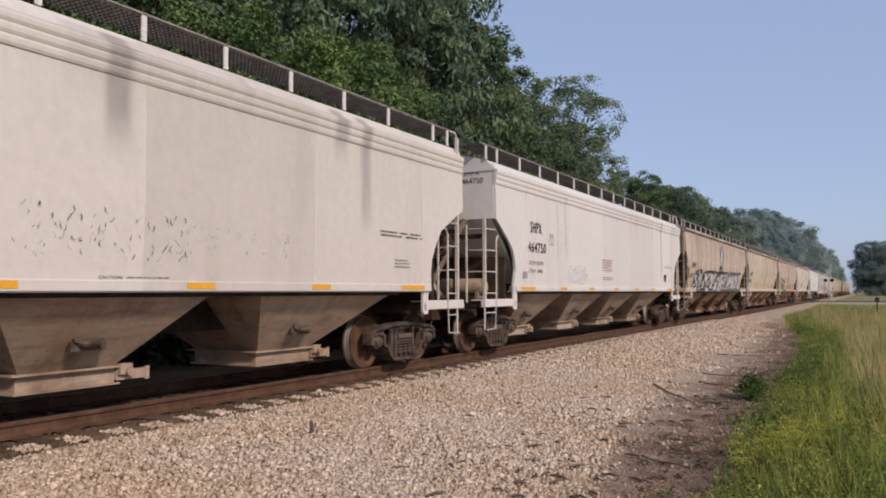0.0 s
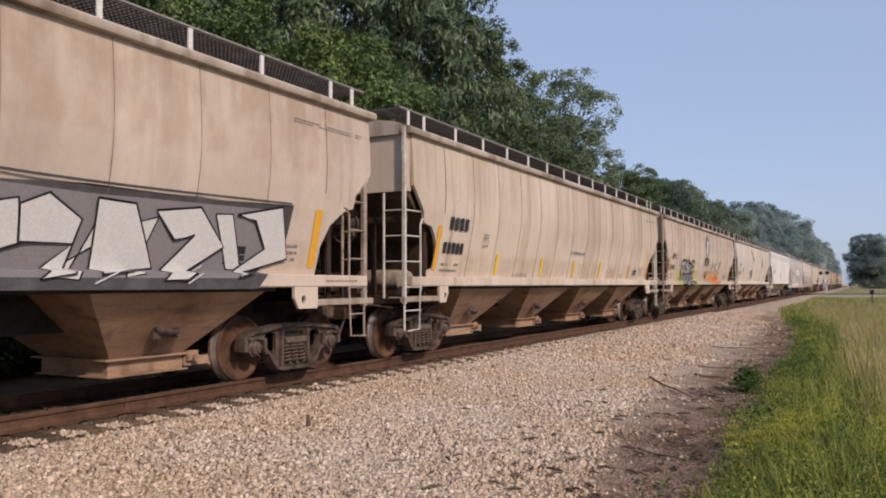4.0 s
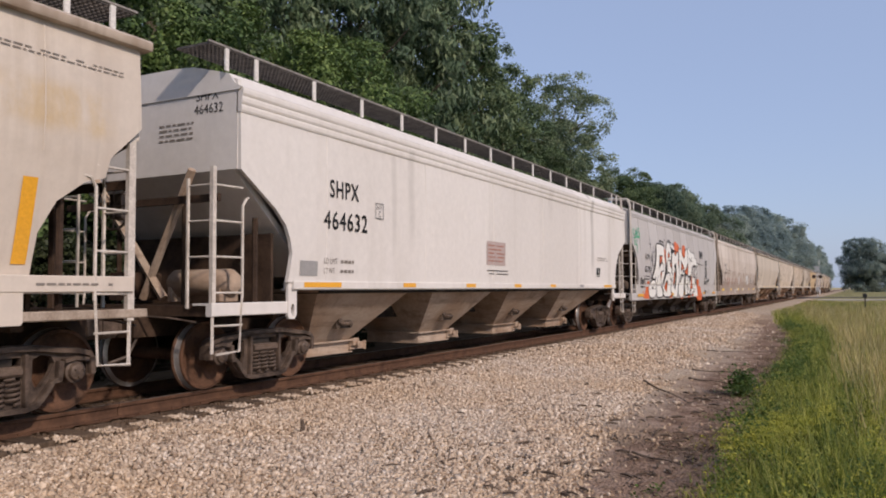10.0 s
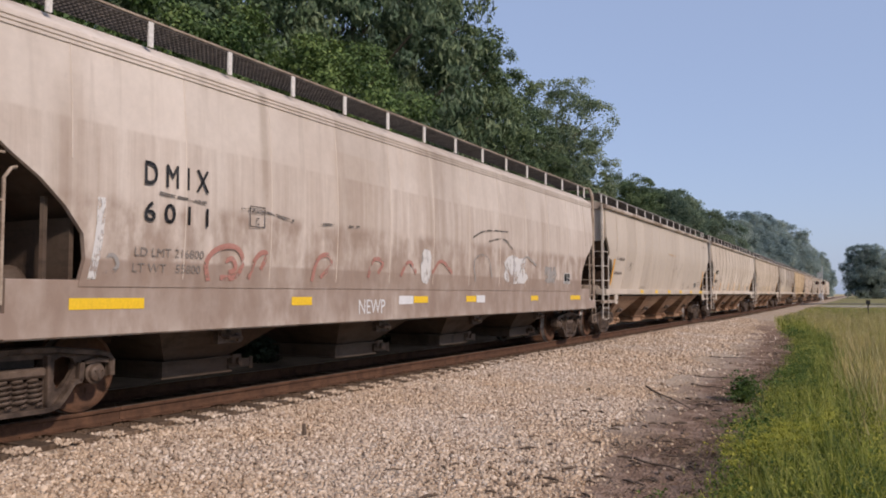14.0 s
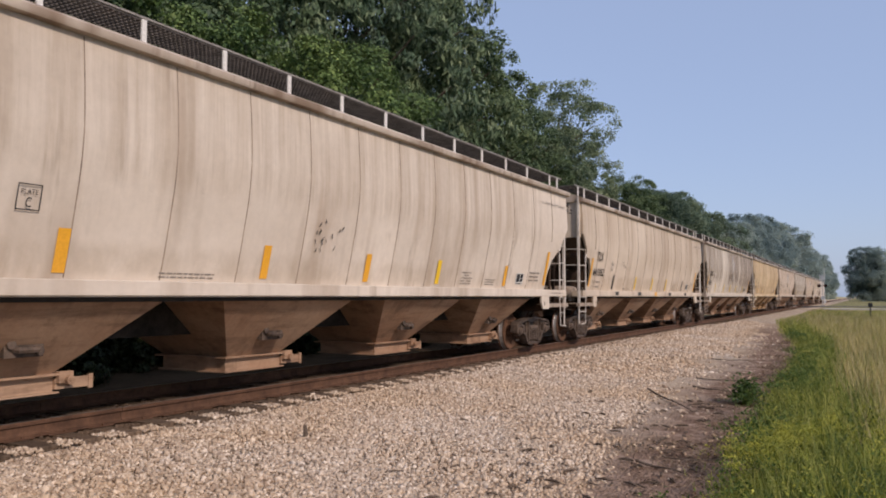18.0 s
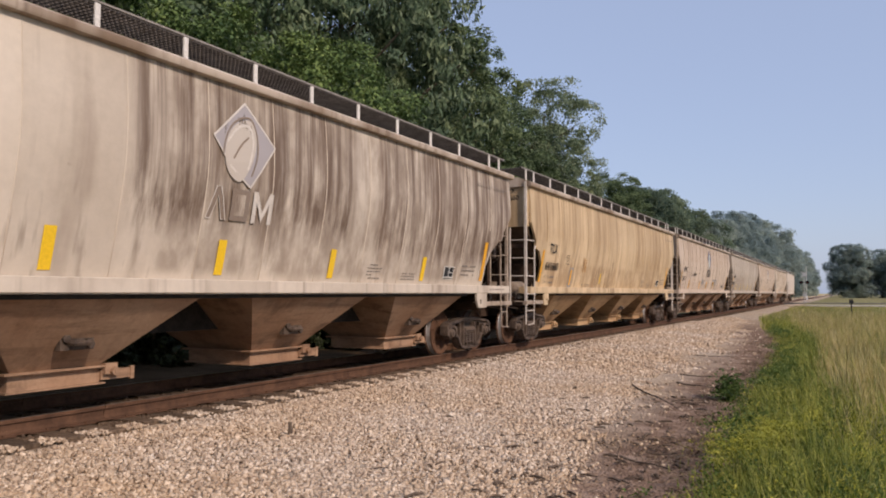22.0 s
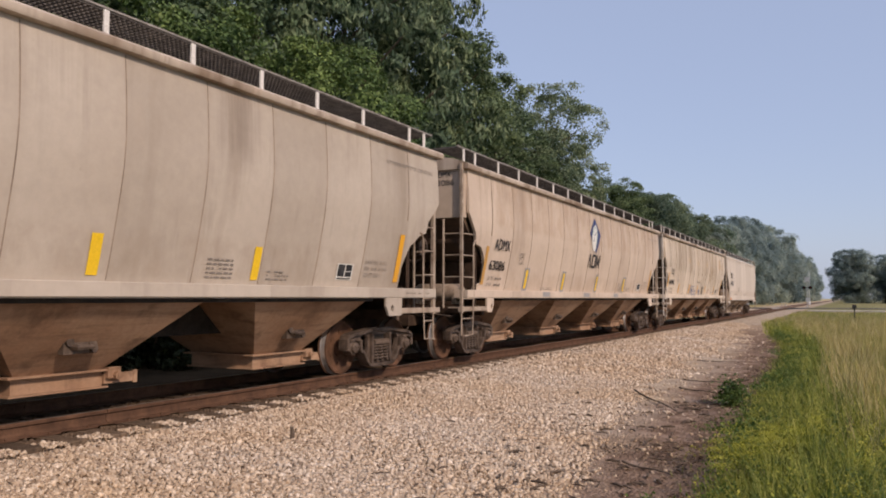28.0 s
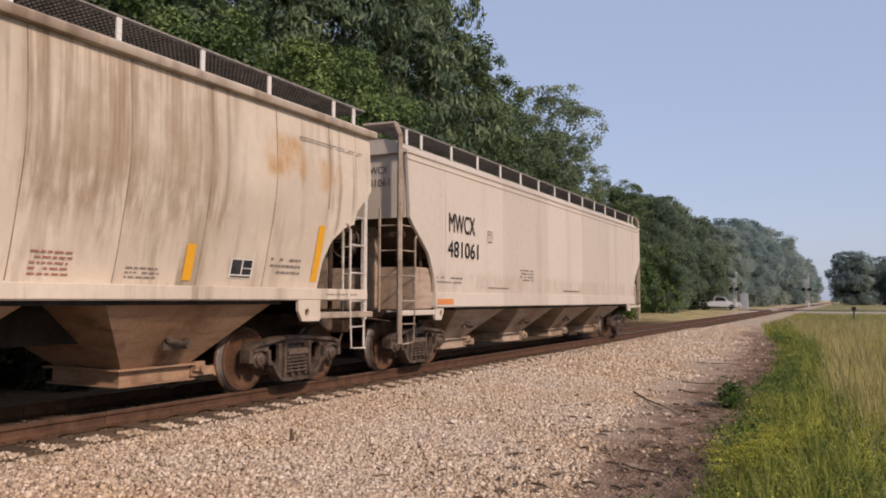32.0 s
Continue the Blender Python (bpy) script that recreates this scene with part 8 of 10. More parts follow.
line(4, [(12.02, 1.61), (12.37, 2.21), (12.66, 2.48), (12.84, 2.41), (12.8, 1.8), (12.99, 1.62)], 0.05, SPRAY_BLACK, "graffiti_line", 0.013)
line(4, [(12.88, 1.89), (13.31, 2.08), (13.36, 2.44)], 0.05, SPRAY_BLACK, "graffiti_line", 0.013)
line(4, [(13.17, 1.45), (13.59, 2), (13.82, 2.47), (14.13, 2.35), (14.06, 2.11), (13.72, 1.45)], 0.05, SPRAY_BLACK, "graffiti_line", 0.013)
line(4, [(14.1, 1.45), (14.25, 2.12), (14.41, 2.51), (14.92, 2.59), (15.02, 2.15), (14.68, 1.94), (14.26, 1.98)], 0.05, SPRAY_BLACK, "graffiti_line", 0.013)
line(4, [(10.43, 1.96), (10.51, 1.66), (10.59, 1.93), (10.63, 1.63)], 0.05, SPRAY_BLACK, "graffiti_line", 0.013)
line(4, [(10.69, 2.01), (10.8, 1.82), (10.67, 1.65), (10.85, 1.7)], 0.05, SPRAY_BLACK, "graffiti_line", 0.013)
strips(4, [7.69, 10.27], AMBER_OLD)
poly(4, [(4.71, 2.09), (4.82, 2.1), (4.81, 1.62), (4.69, 1.64)], AMBER_OLD, "reflector", 0.034)

# cream car with smeared dirt
reporting(5, "TILX", "649965", 2.15, 0.66, 1.12)
plate_box(5, 4.44, 4.71, 2.19, 2.46)
text(5, "LD LMT 216000", 2.12, 2.92, 1.75, 1.84)
text(5, "LT WT    70000", 2.12, 2.89, 1.60, 1.68)
text(5, "DO NOT HAMMER ON CAR", 10.33, 11.57, 2.23, 2.33, INK, 0.004)
strips(5, [4.74, 8.16, 10.67, 13.22], AMBER)
rub(5, 7.97, 9.27, 3.46, 3.77, TAR_ACROSS, 200, 0.0064)
rub(5, 8.09, 9.12, 3.51, 3.66, TAR_ACROSS, 201, 0.0068)
rub(5, 8.4, 8.55, 3.07, 3.79, TAR_DOWN, 202, 0.0072)
rub(5, 9.15, 9.4, 2.89, 3.60, TAR_DOWN, 203, 0.0076)
rub(5, 8.77, 8.95, 3.06, 3.61, TAR_DOWN, 204, 0.0080)
rub(5, 9.48, 9.72, 2.89, 3.26, TAR_DOWN, 205, 0.0084)
rub(5, 7.69, 9.51, 2.08, 2.40, TAR_ACROSS, 206, 0.0088)
rub(5, 7.78, 8.97, 1.93, 2.30, TAR_ACROSS, 207, 0.0092)
rub(5, 8.52, 9.52, 1.74, 2.11, TAR_ACROSS, 208, 0.0096)
rub(5, 8.91, 9.33, 1.89, 2.54, TAR_DOWN, 209, 0.0100)
rub(5, 7.74, 8.06, 1.91, 2.32, TAR_DOWN, 210, 0.0104)
rub(5, 14.39, 15.02, 2.12, 3.91, TAR_DOWN, 211, 0.0108)
rub(5, 14.53, 14.9, 3.01, 3.85, TAR_DOWN, 212, 0.0112)
rub(5, 7.04, 7.16, 3.15, 3.59, TAR_DOWN, 213, 0.0116)
rub(5, 12.65, 13.42, 3.37, 3.58, TAR_ACROSS, 214, 0.0120)
rub(5, 7.08, 7.75, 1.63, 1.79, TAR_ACROSS, 215, 0.0124)
smears(5, 3.85, 4.5, 1.69, 2.44, 26, SMEAR, 44, 0.014, 0.5)
smears(5, 16.27, 17.07, 1.7, 2.2, 10, AMBER_OLD, 60, 0.05, 0.6)

# white car with the red placard
reporting(6, "SHPX", "464632", 2.76, 0.78, 1.18, 2.77, 2.28, 0.27, 0.28, True, 1.12)
plate_box(6, 4.19, 4.44, 2.54, 2.80)
rect(6, 8.66, 9.68, 1.88, 2.40, flat_paint("faded_placard", (0.42, 0.33, 0.30), 0.7, 0.3), "placard", 0.007, 0, "faded grey-red warning placard")
bars(6, 8.74, 9.6, 1.94, 2.36, 5, RED_INK, 3).location.x += 0.004
bars(6, 8.69, 9.87, 1.66, 1.80, 2, INK, 4)
placard(6, 16.76, 17.2, 1.71, 2.0)
bars(6, 16.9, 18.0, 2.2, 2.34, 2, INK_FADED, 5)
rect(6, 2.20, 2.62, 1.56, 1.78, GREY_PATCH, "sticker")
sill_marks(6, [(2.28, 3.21), (5.1, 5.55), (7.63, 8.08), (10.2, 10.62), (12.63, 13.06), (17.55, 18.42)], AMBER)
sill_marks(6, [(15.1, 15.48)], GREY_PATCH)

# grey car with the large orange and white piece
text(7, "ADMX", 2.26, 3.01, 2.45, 2.67, INK, 0.004, 1.5)
text(7, "62178", 2.19, 3.04, 1.97, 2.20, INK, 0.004, 1.3)
bars(7, 2.13, 2.98, 1.66, 1.88, 2, INK, 2)
end_text(7, "ADMX", 0.10, 0.60, 3.52, 3.64)
end_text(7, "62178", 0.08, 0.62, 3.30, 3.44)
plate_box(7, 3.45, 3.70, 2.22, 2.46)
poly(7, [(2.45, 1.34), (2.52, 1.49), (2.67, 1.62), (2.87, 1.64), (3.03, 1.58), (2.93, 1.43), (2.89, 1.3), (2.96, 1.05), (3.12, 0.94), (2.06, 0.96), (2.1, 1.08), (2.23, 1.16), (2.41, 1.19)], SPRAY_ORANGE, "graffiti_orange", 0.0085, 1)
poly(7, [(1.99, 1.22), (2.04, 1.28), (2.11, 1.25), (2.12, 1.18), (2.03, 1.16)], SPRAY_ORANGE, "graffiti_orange", 0.0085, 1)
poly(7, [(2.31, 1.26), (2.34, 1.29), (2.38, 1.25), (2.34, 1.21)], SPRAY_ORANGE, "graffiti_orange", 0.0085, 1)
poly(7, [(5.6, 2.96), (5.83, 3.01), (5.83, 2.78), (5.8, 2.68), (5.87, 2.45), (5.78, 2.31), (5.67, 2.55), (5.59, 2.75)], SPRAY_ORANGE, "graffiti_orange", 0.0085, 1)
poly(7, [(7.63, 2.97), (7.74, 3.37), (7.96, 3.44), (8.18, 3.38), (8.63, 3.3), (8.83, 3.15), (8.56, 2.97), (8.23, 2.99), (7.95, 2.81), (7.68, 2.8)], SPRAY_ORANGE, "graffiti_orange", 0.0085, 1)
poly(7, [(9.4, 3.05), (9.53, 3.28), (9.81, 3.37), (10.16, 3.3), (10.23, 3.16), (9.99, 2.72), (9.68, 2.67), (9.35, 2.83)], SPRAY_ORANGE, "graffiti_orange", 0.0085, 1)
poly(7, [(6.96, 1.27), (7.34, 1.04), (7.25, 0.93), (6.7, 0.94)], SPRAY_ORANGE, "graffiti_orange", 0.0085, 1)
poly(7, [(7.91, 1.26), (8.26, 1.3), (8.32, 0.9), (7.66, 0.92)], SPRAY_ORANGE, "graffiti_orange", 0.0085, 1)
poly(7, [(8.95, 0.95), (9.34, 1.22), (9.73, 0.98), (9.69, 0.86), (9.02, 0.87)], SPRAY_ORANGE, "graffiti_orange", 0.0085, 1)
poly(7, [(11.01, 1.7), (11.49, 1.29), (11.32, 0.86), (10.8, 0.95)], SPRAY_ORANGE, "graffiti_orange", 0.0085, 1)
poly(7, [(12.67, 1.35), (13, 1.76), (13.33, 1.8), (13.46, 1.48), (14.08, 1.21), (14.65, 0.86), (14.43, 0.71), (13.14, 0.75)], SPRAY_ORANGE, "graffiti_orange", 0.0085, 1)
poly(7, [(6.62, 2.3), (6.96, 2.49), (6.99, 2.25), (6.67, 2.27)], SPRAY_ORANGE, "graffiti_orange", 0.0085, 1)
poly(7, [(8.33, 2.45), (8.48, 2.61), (8.56, 2.36)], SPRAY_ORANGE, "graffiti_orange", 0.0085, 1)
poly(7, [(4.1, 3.07), (4.16, 2.89), (4.08, 2.56), (3.93, 2.23), (3.64, 1.93), (3.35, 1.74), (3.2, 1.69), (3.46, 1.9), (3.75, 2.17), (3.97, 2.51), (4.04, 2.81)], SPRAY_BLACK, "graffiti_black", 0.0095, 0)
poly(7, [(5.7, 2.43), (5.87, 2.28), (6.01, 2.25), (6.07, 2.04), (5.83, 1.9), (5.71, 1.77), (5.51, 1.61), (5.26, 1.4), (5.11, 1.32), (5.44, 1.68), (5.73, 2.04), (5.78, 2.27)], SPRAY_BLACK, "graffiti_black", 0.0095, 0)
poly(7, [(2.89, 1.3), (2.97, 1.05), (3.18, 0.92), (3.31, 0.95), (3.08, 1.04), (2.95, 1.21), (2.92, 1.34)], SPRAY_BLACK, "graffiti_black", 0.0095, 0)
poly(7, [(7.01, 3.09), (7.55, 2.99), (7.06, 2.81)], SPRAY_BLACK, "graffiti_black", 0.0095, 0)
poly(7, [(7.6, 3.18), (7.43, 3.37), (7.74, 3.22)], SPRAY_BLACK, "graffiti_black", 0.0095, 0)
poly(7, [(3.39, 2.79), (3.19, 2.4), (3.29, 2.44), (3.36, 2.43), (3.35, 2.31), (3.4, 2.52)], SPRAY_BLACK, "graffiti_black", 0.0095, 0)
lettered(7, [(4.14, 3.13), (4.54, 3.16), (5, 3.15), (5.52, 3.1), (5.59, 2.93), (5.55, 2.71), (5.7, 2.5), (5.76, 2.3), (5.73, 2.06), (5.44, 1.68), (5.13, 1.36), (5.44, 1.28), (5.54, 0.99), (4.26, 0.96), (4.14, 1.37), (3.93, 1.65), (3.55, 1.74), (3.35, 1.76), (3.64, 1.95), (3.91, 2.22), (4.06, 2.55), (4.12, 2.85)], 0.055, 1, SPRAY_WHITE)
lettered(7, [(2.89, 1.37), (2.99, 1.5), (3.2, 1.62), (3.51, 1.69), (3.88, 1.68), (4.11, 1.55), (4.18, 1.35), (4.24, 1.23), (4.09, 1.08), (3.84, 0.96), (3.29, 0.96), (3.04, 1.01), (2.92, 1.18)], 0.055, 1, SPRAY_WHITE)
lettered(7, [(5.83, 2.69), (5.92, 3), (6.15, 3.23), (6.39, 3.34), (6.7, 3.32), (6.88, 3.14), (6.95, 2.85), (6.84, 2.54), (6.65, 2.3), (6.96, 2.23), (7.03, 1.99), (7.17, 1.97), (7.04, 1.63), (6.93, 1.31), (7.06, 0.96), (5.45, 0.99), (5.26, 1.3), (5.64, 1.61), (5.83, 1.9), (6.07, 2.04), (6.04, 2.25), (5.89, 2.45)], 0.055, 1, SPRAY_WHITE)
lettered(7, [(6.93, 3.32), (7.51, 3.21), (7.55, 2.99), (6.96, 3.1)], 0.04, 0, SPRAY_WHITE)
lettered(7, [(7.03, 2.8), (7.6, 2.99), (7.7, 2.77), (8.03, 2.86), (8.14, 2.95), (8.37, 2.97), (8.52, 2.81), (8.33, 2.45), (8.56, 2.26), (8.66, 1.86), (8.48, 1.34), (8.32, 0.92), (7.25, 0.96), (6.96, 1.32), (7.17, 1.91), (7.04, 2.18)], 0.05, 1, SPRAY_WHITE)
lettered(7, [(8.62, 3.13), (9.1, 3.15), (9.31, 2.88), (9.75, 2.72), (9.99, 2.83), (10.11, 3.1), (10.6, 3.24), (10.68, 3.21), (10.66, 1.94), (10.26, 1.89), (10.02, 2.03), (9.68, 1.96), (9.34, 1.92), (9.02, 1.98), (8.64, 1.76), (8.6, 2.47)], 0.05, 0, SPRAY_WHITE)
lettered(7, [(10.73, 3.18), (11.04, 3.29), (11.36, 3.1), (12.31, 3.02), (12.4, 2.85), (12.77, 2.81), (12.92, 2.57), (13.59, 2.54), (12.76, 2.36), (12.3, 2.4), (12.21, 2.49), (11.71, 2.37), (11.51, 2.09), (11.84, 1.93), (11.42, 1.8), (11.15, 1.99), (10.89, 1.79), (10.71, 1.98)], 0.04, 0, SPRAY_WHITE)
poly(7, [(4.62, 2.69), (5.12, 2.7), (5.09, 2.4), (4.83, 2.39), (4.63, 2.27), (4.55, 2.15)], SPRAY_BLACK, "graffiti_black", 0.026, 0)
poly(7, [(6.18, 2.61), (6.19, 2.78), (6.35, 2.9), (6.53, 2.85), (6.6, 2.68)], SPRAY_BLACK, "graffiti_black", 0.026, 0)
poly(7, [(5.68, 1.39), (5.81, 1.61), (6.04, 1.69), (6.22, 1.62), (6.22, 1.36), (6.11, 1.18), (5.9, 1.26)], SPRAY_BLACK, "graffiti_black", 0.026, 0)
poly(7, [(7.51, 2.17), (7.74, 2.02), (7.68, 1.62), (7.46, 1.41), (7.34, 1.54), (7.41, 1.92)], SPRAY_BLACK, "graffiti_black", 0.026, 0)
poly(7, [(7.42, 2.34), (7.81, 2.46), (7.92, 2.22), (8.01, 1.84), (7.91, 1.31), (7.68, 1.31), (7.81, 1.74), (7.74, 2.17)], SPRAY_BLACK, "graffiti_black", 0.026, 0)
poly(7, [(9.01, 2.61), (9.75, 2.26), (8.98, 2.11)], SPRAY_BLACK, "graffiti_black", 0.026, 0)
poly(7, [(10.57, 2.53), (10.63, 1.92), (10.02, 1.99), (9.7, 2.11), (10.22, 2.3)], SPRAY_BLACK, "graffiti_black", 0.026, 0)
poly(7, [(9.24, 1.93), (9.57, 2.07), (9.79, 2.22), (9.39, 2.14)], SPRAY_BLACK, "graffiti_black", 0.026, 0)
poly(7, [(4.68, 2.64), (5.06, 2.65), (5.03, 2.43), (4.81, 2.42), (4.65, 2.32)], SPRAY_ORANGE, "graffiti_orange", 0.028, 0)
poly(7, [(6.23, 2.65), (6.25, 2.77), (6.36, 2.86), (6.48, 2.82), (6.54, 2.7)], SPRAY_ORANGE, "graffiti_orange", 0.028, 0)
poly(7, [(5.68, 1.35), (5.81, 1.54), (5.98, 1.61), (6.11, 1.53), (6.12, 1.34), (6.04, 1.22), (5.9, 1.27)], SPRAY_ORANGE, "graffiti_orange", 0.028, 0)
poly(7, [(7.54, 2.09), (7.66, 1.98), (7.61, 1.64), (7.47, 1.49), (7.41, 1.56), (7.46, 1.9)], SPRAY_ORANGE, "graffiti_orange", 0.028, 0)
poly(7, [(9.09, 2.52), (9.59, 2.27), (9.07, 2.17)], SPRAY_ORANGE, "graffiti_orange", 0.028, 0)
poly(7, [(10.51, 2.42), (10.53, 1.98), (10.07, 2.03), (9.84, 2.11), (10.27, 2.24)], SPRAY_ORANGE, "graffiti_orange", 0.028, 0)
poly(7, [(4.79, 2.01), (5.01, 2.01), (4.91, 1.69)], SPRAY_ORANGE, "graffiti_orange", 0.028, 0)
poly(7, [(3.45, 1.86), (3.52, 1.69), (3.46, 1.68)], SPRAY_BLACK, "graffiti_black", 0.026, 0)
poly(7, [(3.92, 1.88), (3.94, 1.65), (3.81, 1.7)], SPRAY_BLACK, "graffiti_black", 0.026, 0)
line(7, [(4.55, 2.17), (4.73, 2.32), (4.96, 2.4), (5.2, 2.38), (5.35, 2.26), (5.41, 2.05), (4.74, 2.03), (4.9, 1.67), (5.11, 1.33)], 0.045, SPRAY_BLACK, "graffiti_line", 0.034)
line(7, [(4.28, 1.88), (4.24, 1.66), (4.16, 1.35)], 0.035, SPRAY_BLACK, "graffiti_line", 0.034)
line(7, [(4.26, 1.29), (4.24, 0.96)], 0.04, SPRAY_BLACK, "graffiti_line", 0.034)
line(7, [(3.39, 1.42), (3.48, 1.35), (3.63, 1.35), (3.74, 1.42)], 0.04, SPRAY_BLACK, "graffiti_line", 0.034)
line(7, [(3.53, 1.52), (3.51, 1.48)], 0.04, SPRAY_BLACK, "graffiti_line", 0.034)
line(7, [(3.72, 1.53), (3.71, 1.48)], 0.04, SPRAY_BLACK, "graffiti_line", 0.034)
line(7, [(3.05, 1.58), (3.07, 1.75), (3.17, 1.8), (3.13, 1.93), (3.04, 2.03), (3.19, 2.13), (3.29, 2.21), (3.31, 2.38), (3.29, 2.47)], 0.045, SPRAY_BLACK, "graffiti_line", 0.034)
line(7, [(6.05, 2.02), (6.08, 2.5), (6.62, 2.59), (6.65, 2.31)], 0.045, SPRAY_BLACK, "graffiti_line", 0.034)
line(7, [(5.83, 1.9), (6.04, 1.99), (6.35, 2.03), (6.59, 1.93), (6.67, 1.73), (7.01, 1.72)], 0.045, SPRAY_BLACK, "graffiti_line", 0.034)
line(7, [(5.26, 1.3), (5.44, 1.27), (5.54, 0.99)], 0.06, SPRAY_BLACK, "graffiti_line", 0.034)
line(7, [(10.9, 2.8), (11.3, 2.67), (11.72, 2.65)], 0.03, SPRAY_BLACK, "graffiti_line", 0.034)
line(7, [(11.66, 2.85), (11.24, 2.67), (10.98, 2.51)], 0.03, SPRAY_BLACK, "graffiti_line", 0.034)
line(7, [(4.68, 3.29), (5, 3.29), (5.43, 3.24), (5.5, 3.11)], 0.05, SPRAY_BLACK, "graffiti_line", 0.034)
line(7, [(5.59, 3.37), (5.73, 3.35), (5.76, 3.27)], 0.04, SPRAY_BLACK, "graffiti_line", 0.034)
line(7, [(6.2, 3.31), (6.39, 3.41), (6.62, 3.4), (6.8, 3.32)], 0.05, SPRAY_BLACK, "graffiti_line", 0.034)
line(7, [(7.51, 3), (8.14, 2.95)], 0.03, SPRAY_BLACK, "graffiti_line", 0.034)
line(7, [(12.92, 2.57), (14.67, 2.53)], 0.025, SPRAY_BLACK, "graffiti_line", 0.034)
# the lower row of letters and the sparkles at the rear of the piece
lettered(7, [(8.57, 0.94), (8.61, 1.56), (8.76, 1.68), (9.02, 1.61), (9.09, 1.77), (9.45, 1.94), (9.79, 1.84), (9.82, 0.9)], 0.04, 1, SPRAY_WHITE)
poly(7, [(9.98, 0.97), (9.97, 1.39), (11.35, 1.36), (11.52, 1.26), (11.54, 1.19), (11.45, 1.13), (11.53, 1.00), (11.03, 1.00)], SPRAY_BLACK, "graffiti_black", 0.036, 0)
poly(7, [(11.57, 2.05), (11.85, 1.84), (12.28, 1.92), (12.39, 1.61), (12.75, 1.62), (13.06, 1.46), (13.19, 1.31), (13.28, 0.94), (12.14, 0.96), (12.05, 1.16), (11.74, 1.10), (11.53, 1.00), (11.46, 1.13), (11.58, 1.23), (11.42, 1.32), (11.90, 1.33), (11.87, 1.56), (11.63, 1.47)], SPRAY_WHITE, "graffiti_white", 0.037, 0)
poly(7, [(12.81, 1.64), (12.95, 1.75), (13.16, 1.83), (13.37, 1.80), (13.51, 1.61), (13.49, 1.44), (13.71, 1.48), (13.95, 1.43), (14.20, 1.29), (14.35, 1.11), (14.65, 0.98), (14.69, 0.93), (13.30, 0.94), (13.25, 1.31), (13.08, 1.46)], SPRAY_ORANGE, "graffiti_orange", 0.038, 1)
poly(7, [(11.32, 1.74), (11.52, 2.05), (11.61, 1.45), (11.85, 1.55), (11.88, 1.33), (11.33, 1.33)], SPRAY_ORANGE, "graffiti_orange", 0.040, 0)
poly(7, [(11.66, 0.97), (11.82, 1.06), (12.05, 1.15), (12.12, 0.96)], SPRAY_ORANGE, "graffiti_orange", 0.040, 0)
poly(7, [(11.01, 1.73), (11.20, 1.99), (11.28, 1.73)], SPRAY_BLACK, "graffiti_black", 0.042, 0)
poly(7, [(9.95, 1.81), (10.04, 1.92), (10.24, 1.99), (10.42, 1.94), (10.53, 1.76), (10.54, 1.50), (10.51, 1.33), (10.53, 1.25), (10.47, 1.11), (10.35, 1.01), (10.20, 0.99), (10.06, 1.02), (9.97, 1.12)], SPRAY_WHITE, "graffiti_white", 0.044, 1)
line(7, [(9.95, 1.81), (10.04, 1.92), (10.24, 1.99), (10.42, 1.94), (10.53, 1.76), (10.54, 1.50), (10.51, 1.33), (10.53, 1.25), (10.47, 1.11), (10.35, 1.01), (10.20, 0.99), (10.06, 1.02), (9.97, 1.12), (9.95, 1.81)], 0.050, SPRAY_BLACK, "graffiti_line", 0.048)
poly(7, [(10.58, 1.79), (10.64, 1.87), (10.74, 1.91), (10.87, 1.83), (10.96, 1.68), (10.95, 1.51), (10.88, 1.36), (10.92, 1.27), (10.85, 1.09), (10.69, 1.02), (10.56, 1.07), (10.51, 1.17), (10.57, 1.33), (10.55, 1.56)], SPRAY_WHITE, "graffiti_white", 0.044, 1)
line(7, [(10.58, 1.79), (10.64, 1.87), (10.74, 1.91), (10.87, 1.83), (10.96, 1.68), (10.95, 1.51), (10.88, 1.36), (10.92, 1.27), (10.85, 1.09), (10.69, 1.02), (10.56, 1.07), (10.51, 1.17), (10.57, 1.33), (10.55, 1.56), (10.58, 1.79)], 0.050, SPRAY_BLACK, "graffiti_line", 0.048)
poly(7, [(10.98, 1.65), (11.08, 1.72), (11.23, 1.72), (11.32, 1.63), (11.32, 1.45), (11.27, 1.33), (11.30, 1.20), (11.20, 1.03), (11.06, 1.00), (10.98, 1.09), (10.95, 1.18), (10.93, 1.33), (10.91, 1.45)], SPRAY_WHITE, "graffiti_white", 0.044, 1)
line(7, [(10.98, 1.65), (11.08, 1.72), (11.23, 1.72), (11.32, 1.63), (11.32, 1.45), (11.27, 1.33), (11.30, 1.20), (11.20, 1.03), (11.06, 1.00), (10.98, 1.09), (10.95, 1.18), (10.93, 1.33), (10.91, 1.45), (10.98, 1.65)], 0.050, SPRAY_BLACK, "graffiti_line", 0.048)
poly(7, [(12.52, 2.42), (12.56, 2.19), (12.85, 2.12), (12.57, 2.08), (12.42, 1.70), (12.39, 2.00), (12.17, 2.09), (12.46, 2.16)], SPRAY_WHITE, "graffiti_white", 0.040, 0)
line(7, [(12.52, 2.42), (12.56, 2.19), (12.85, 2.12), (12.57, 2.08), (12.42, 1.70), (12.39, 2.00), (12.17, 2.09), (12.46, 2.16), (12.52, 2.42)], 0.025, SPRAY_BLACK, "graffiti_line", 0.048)
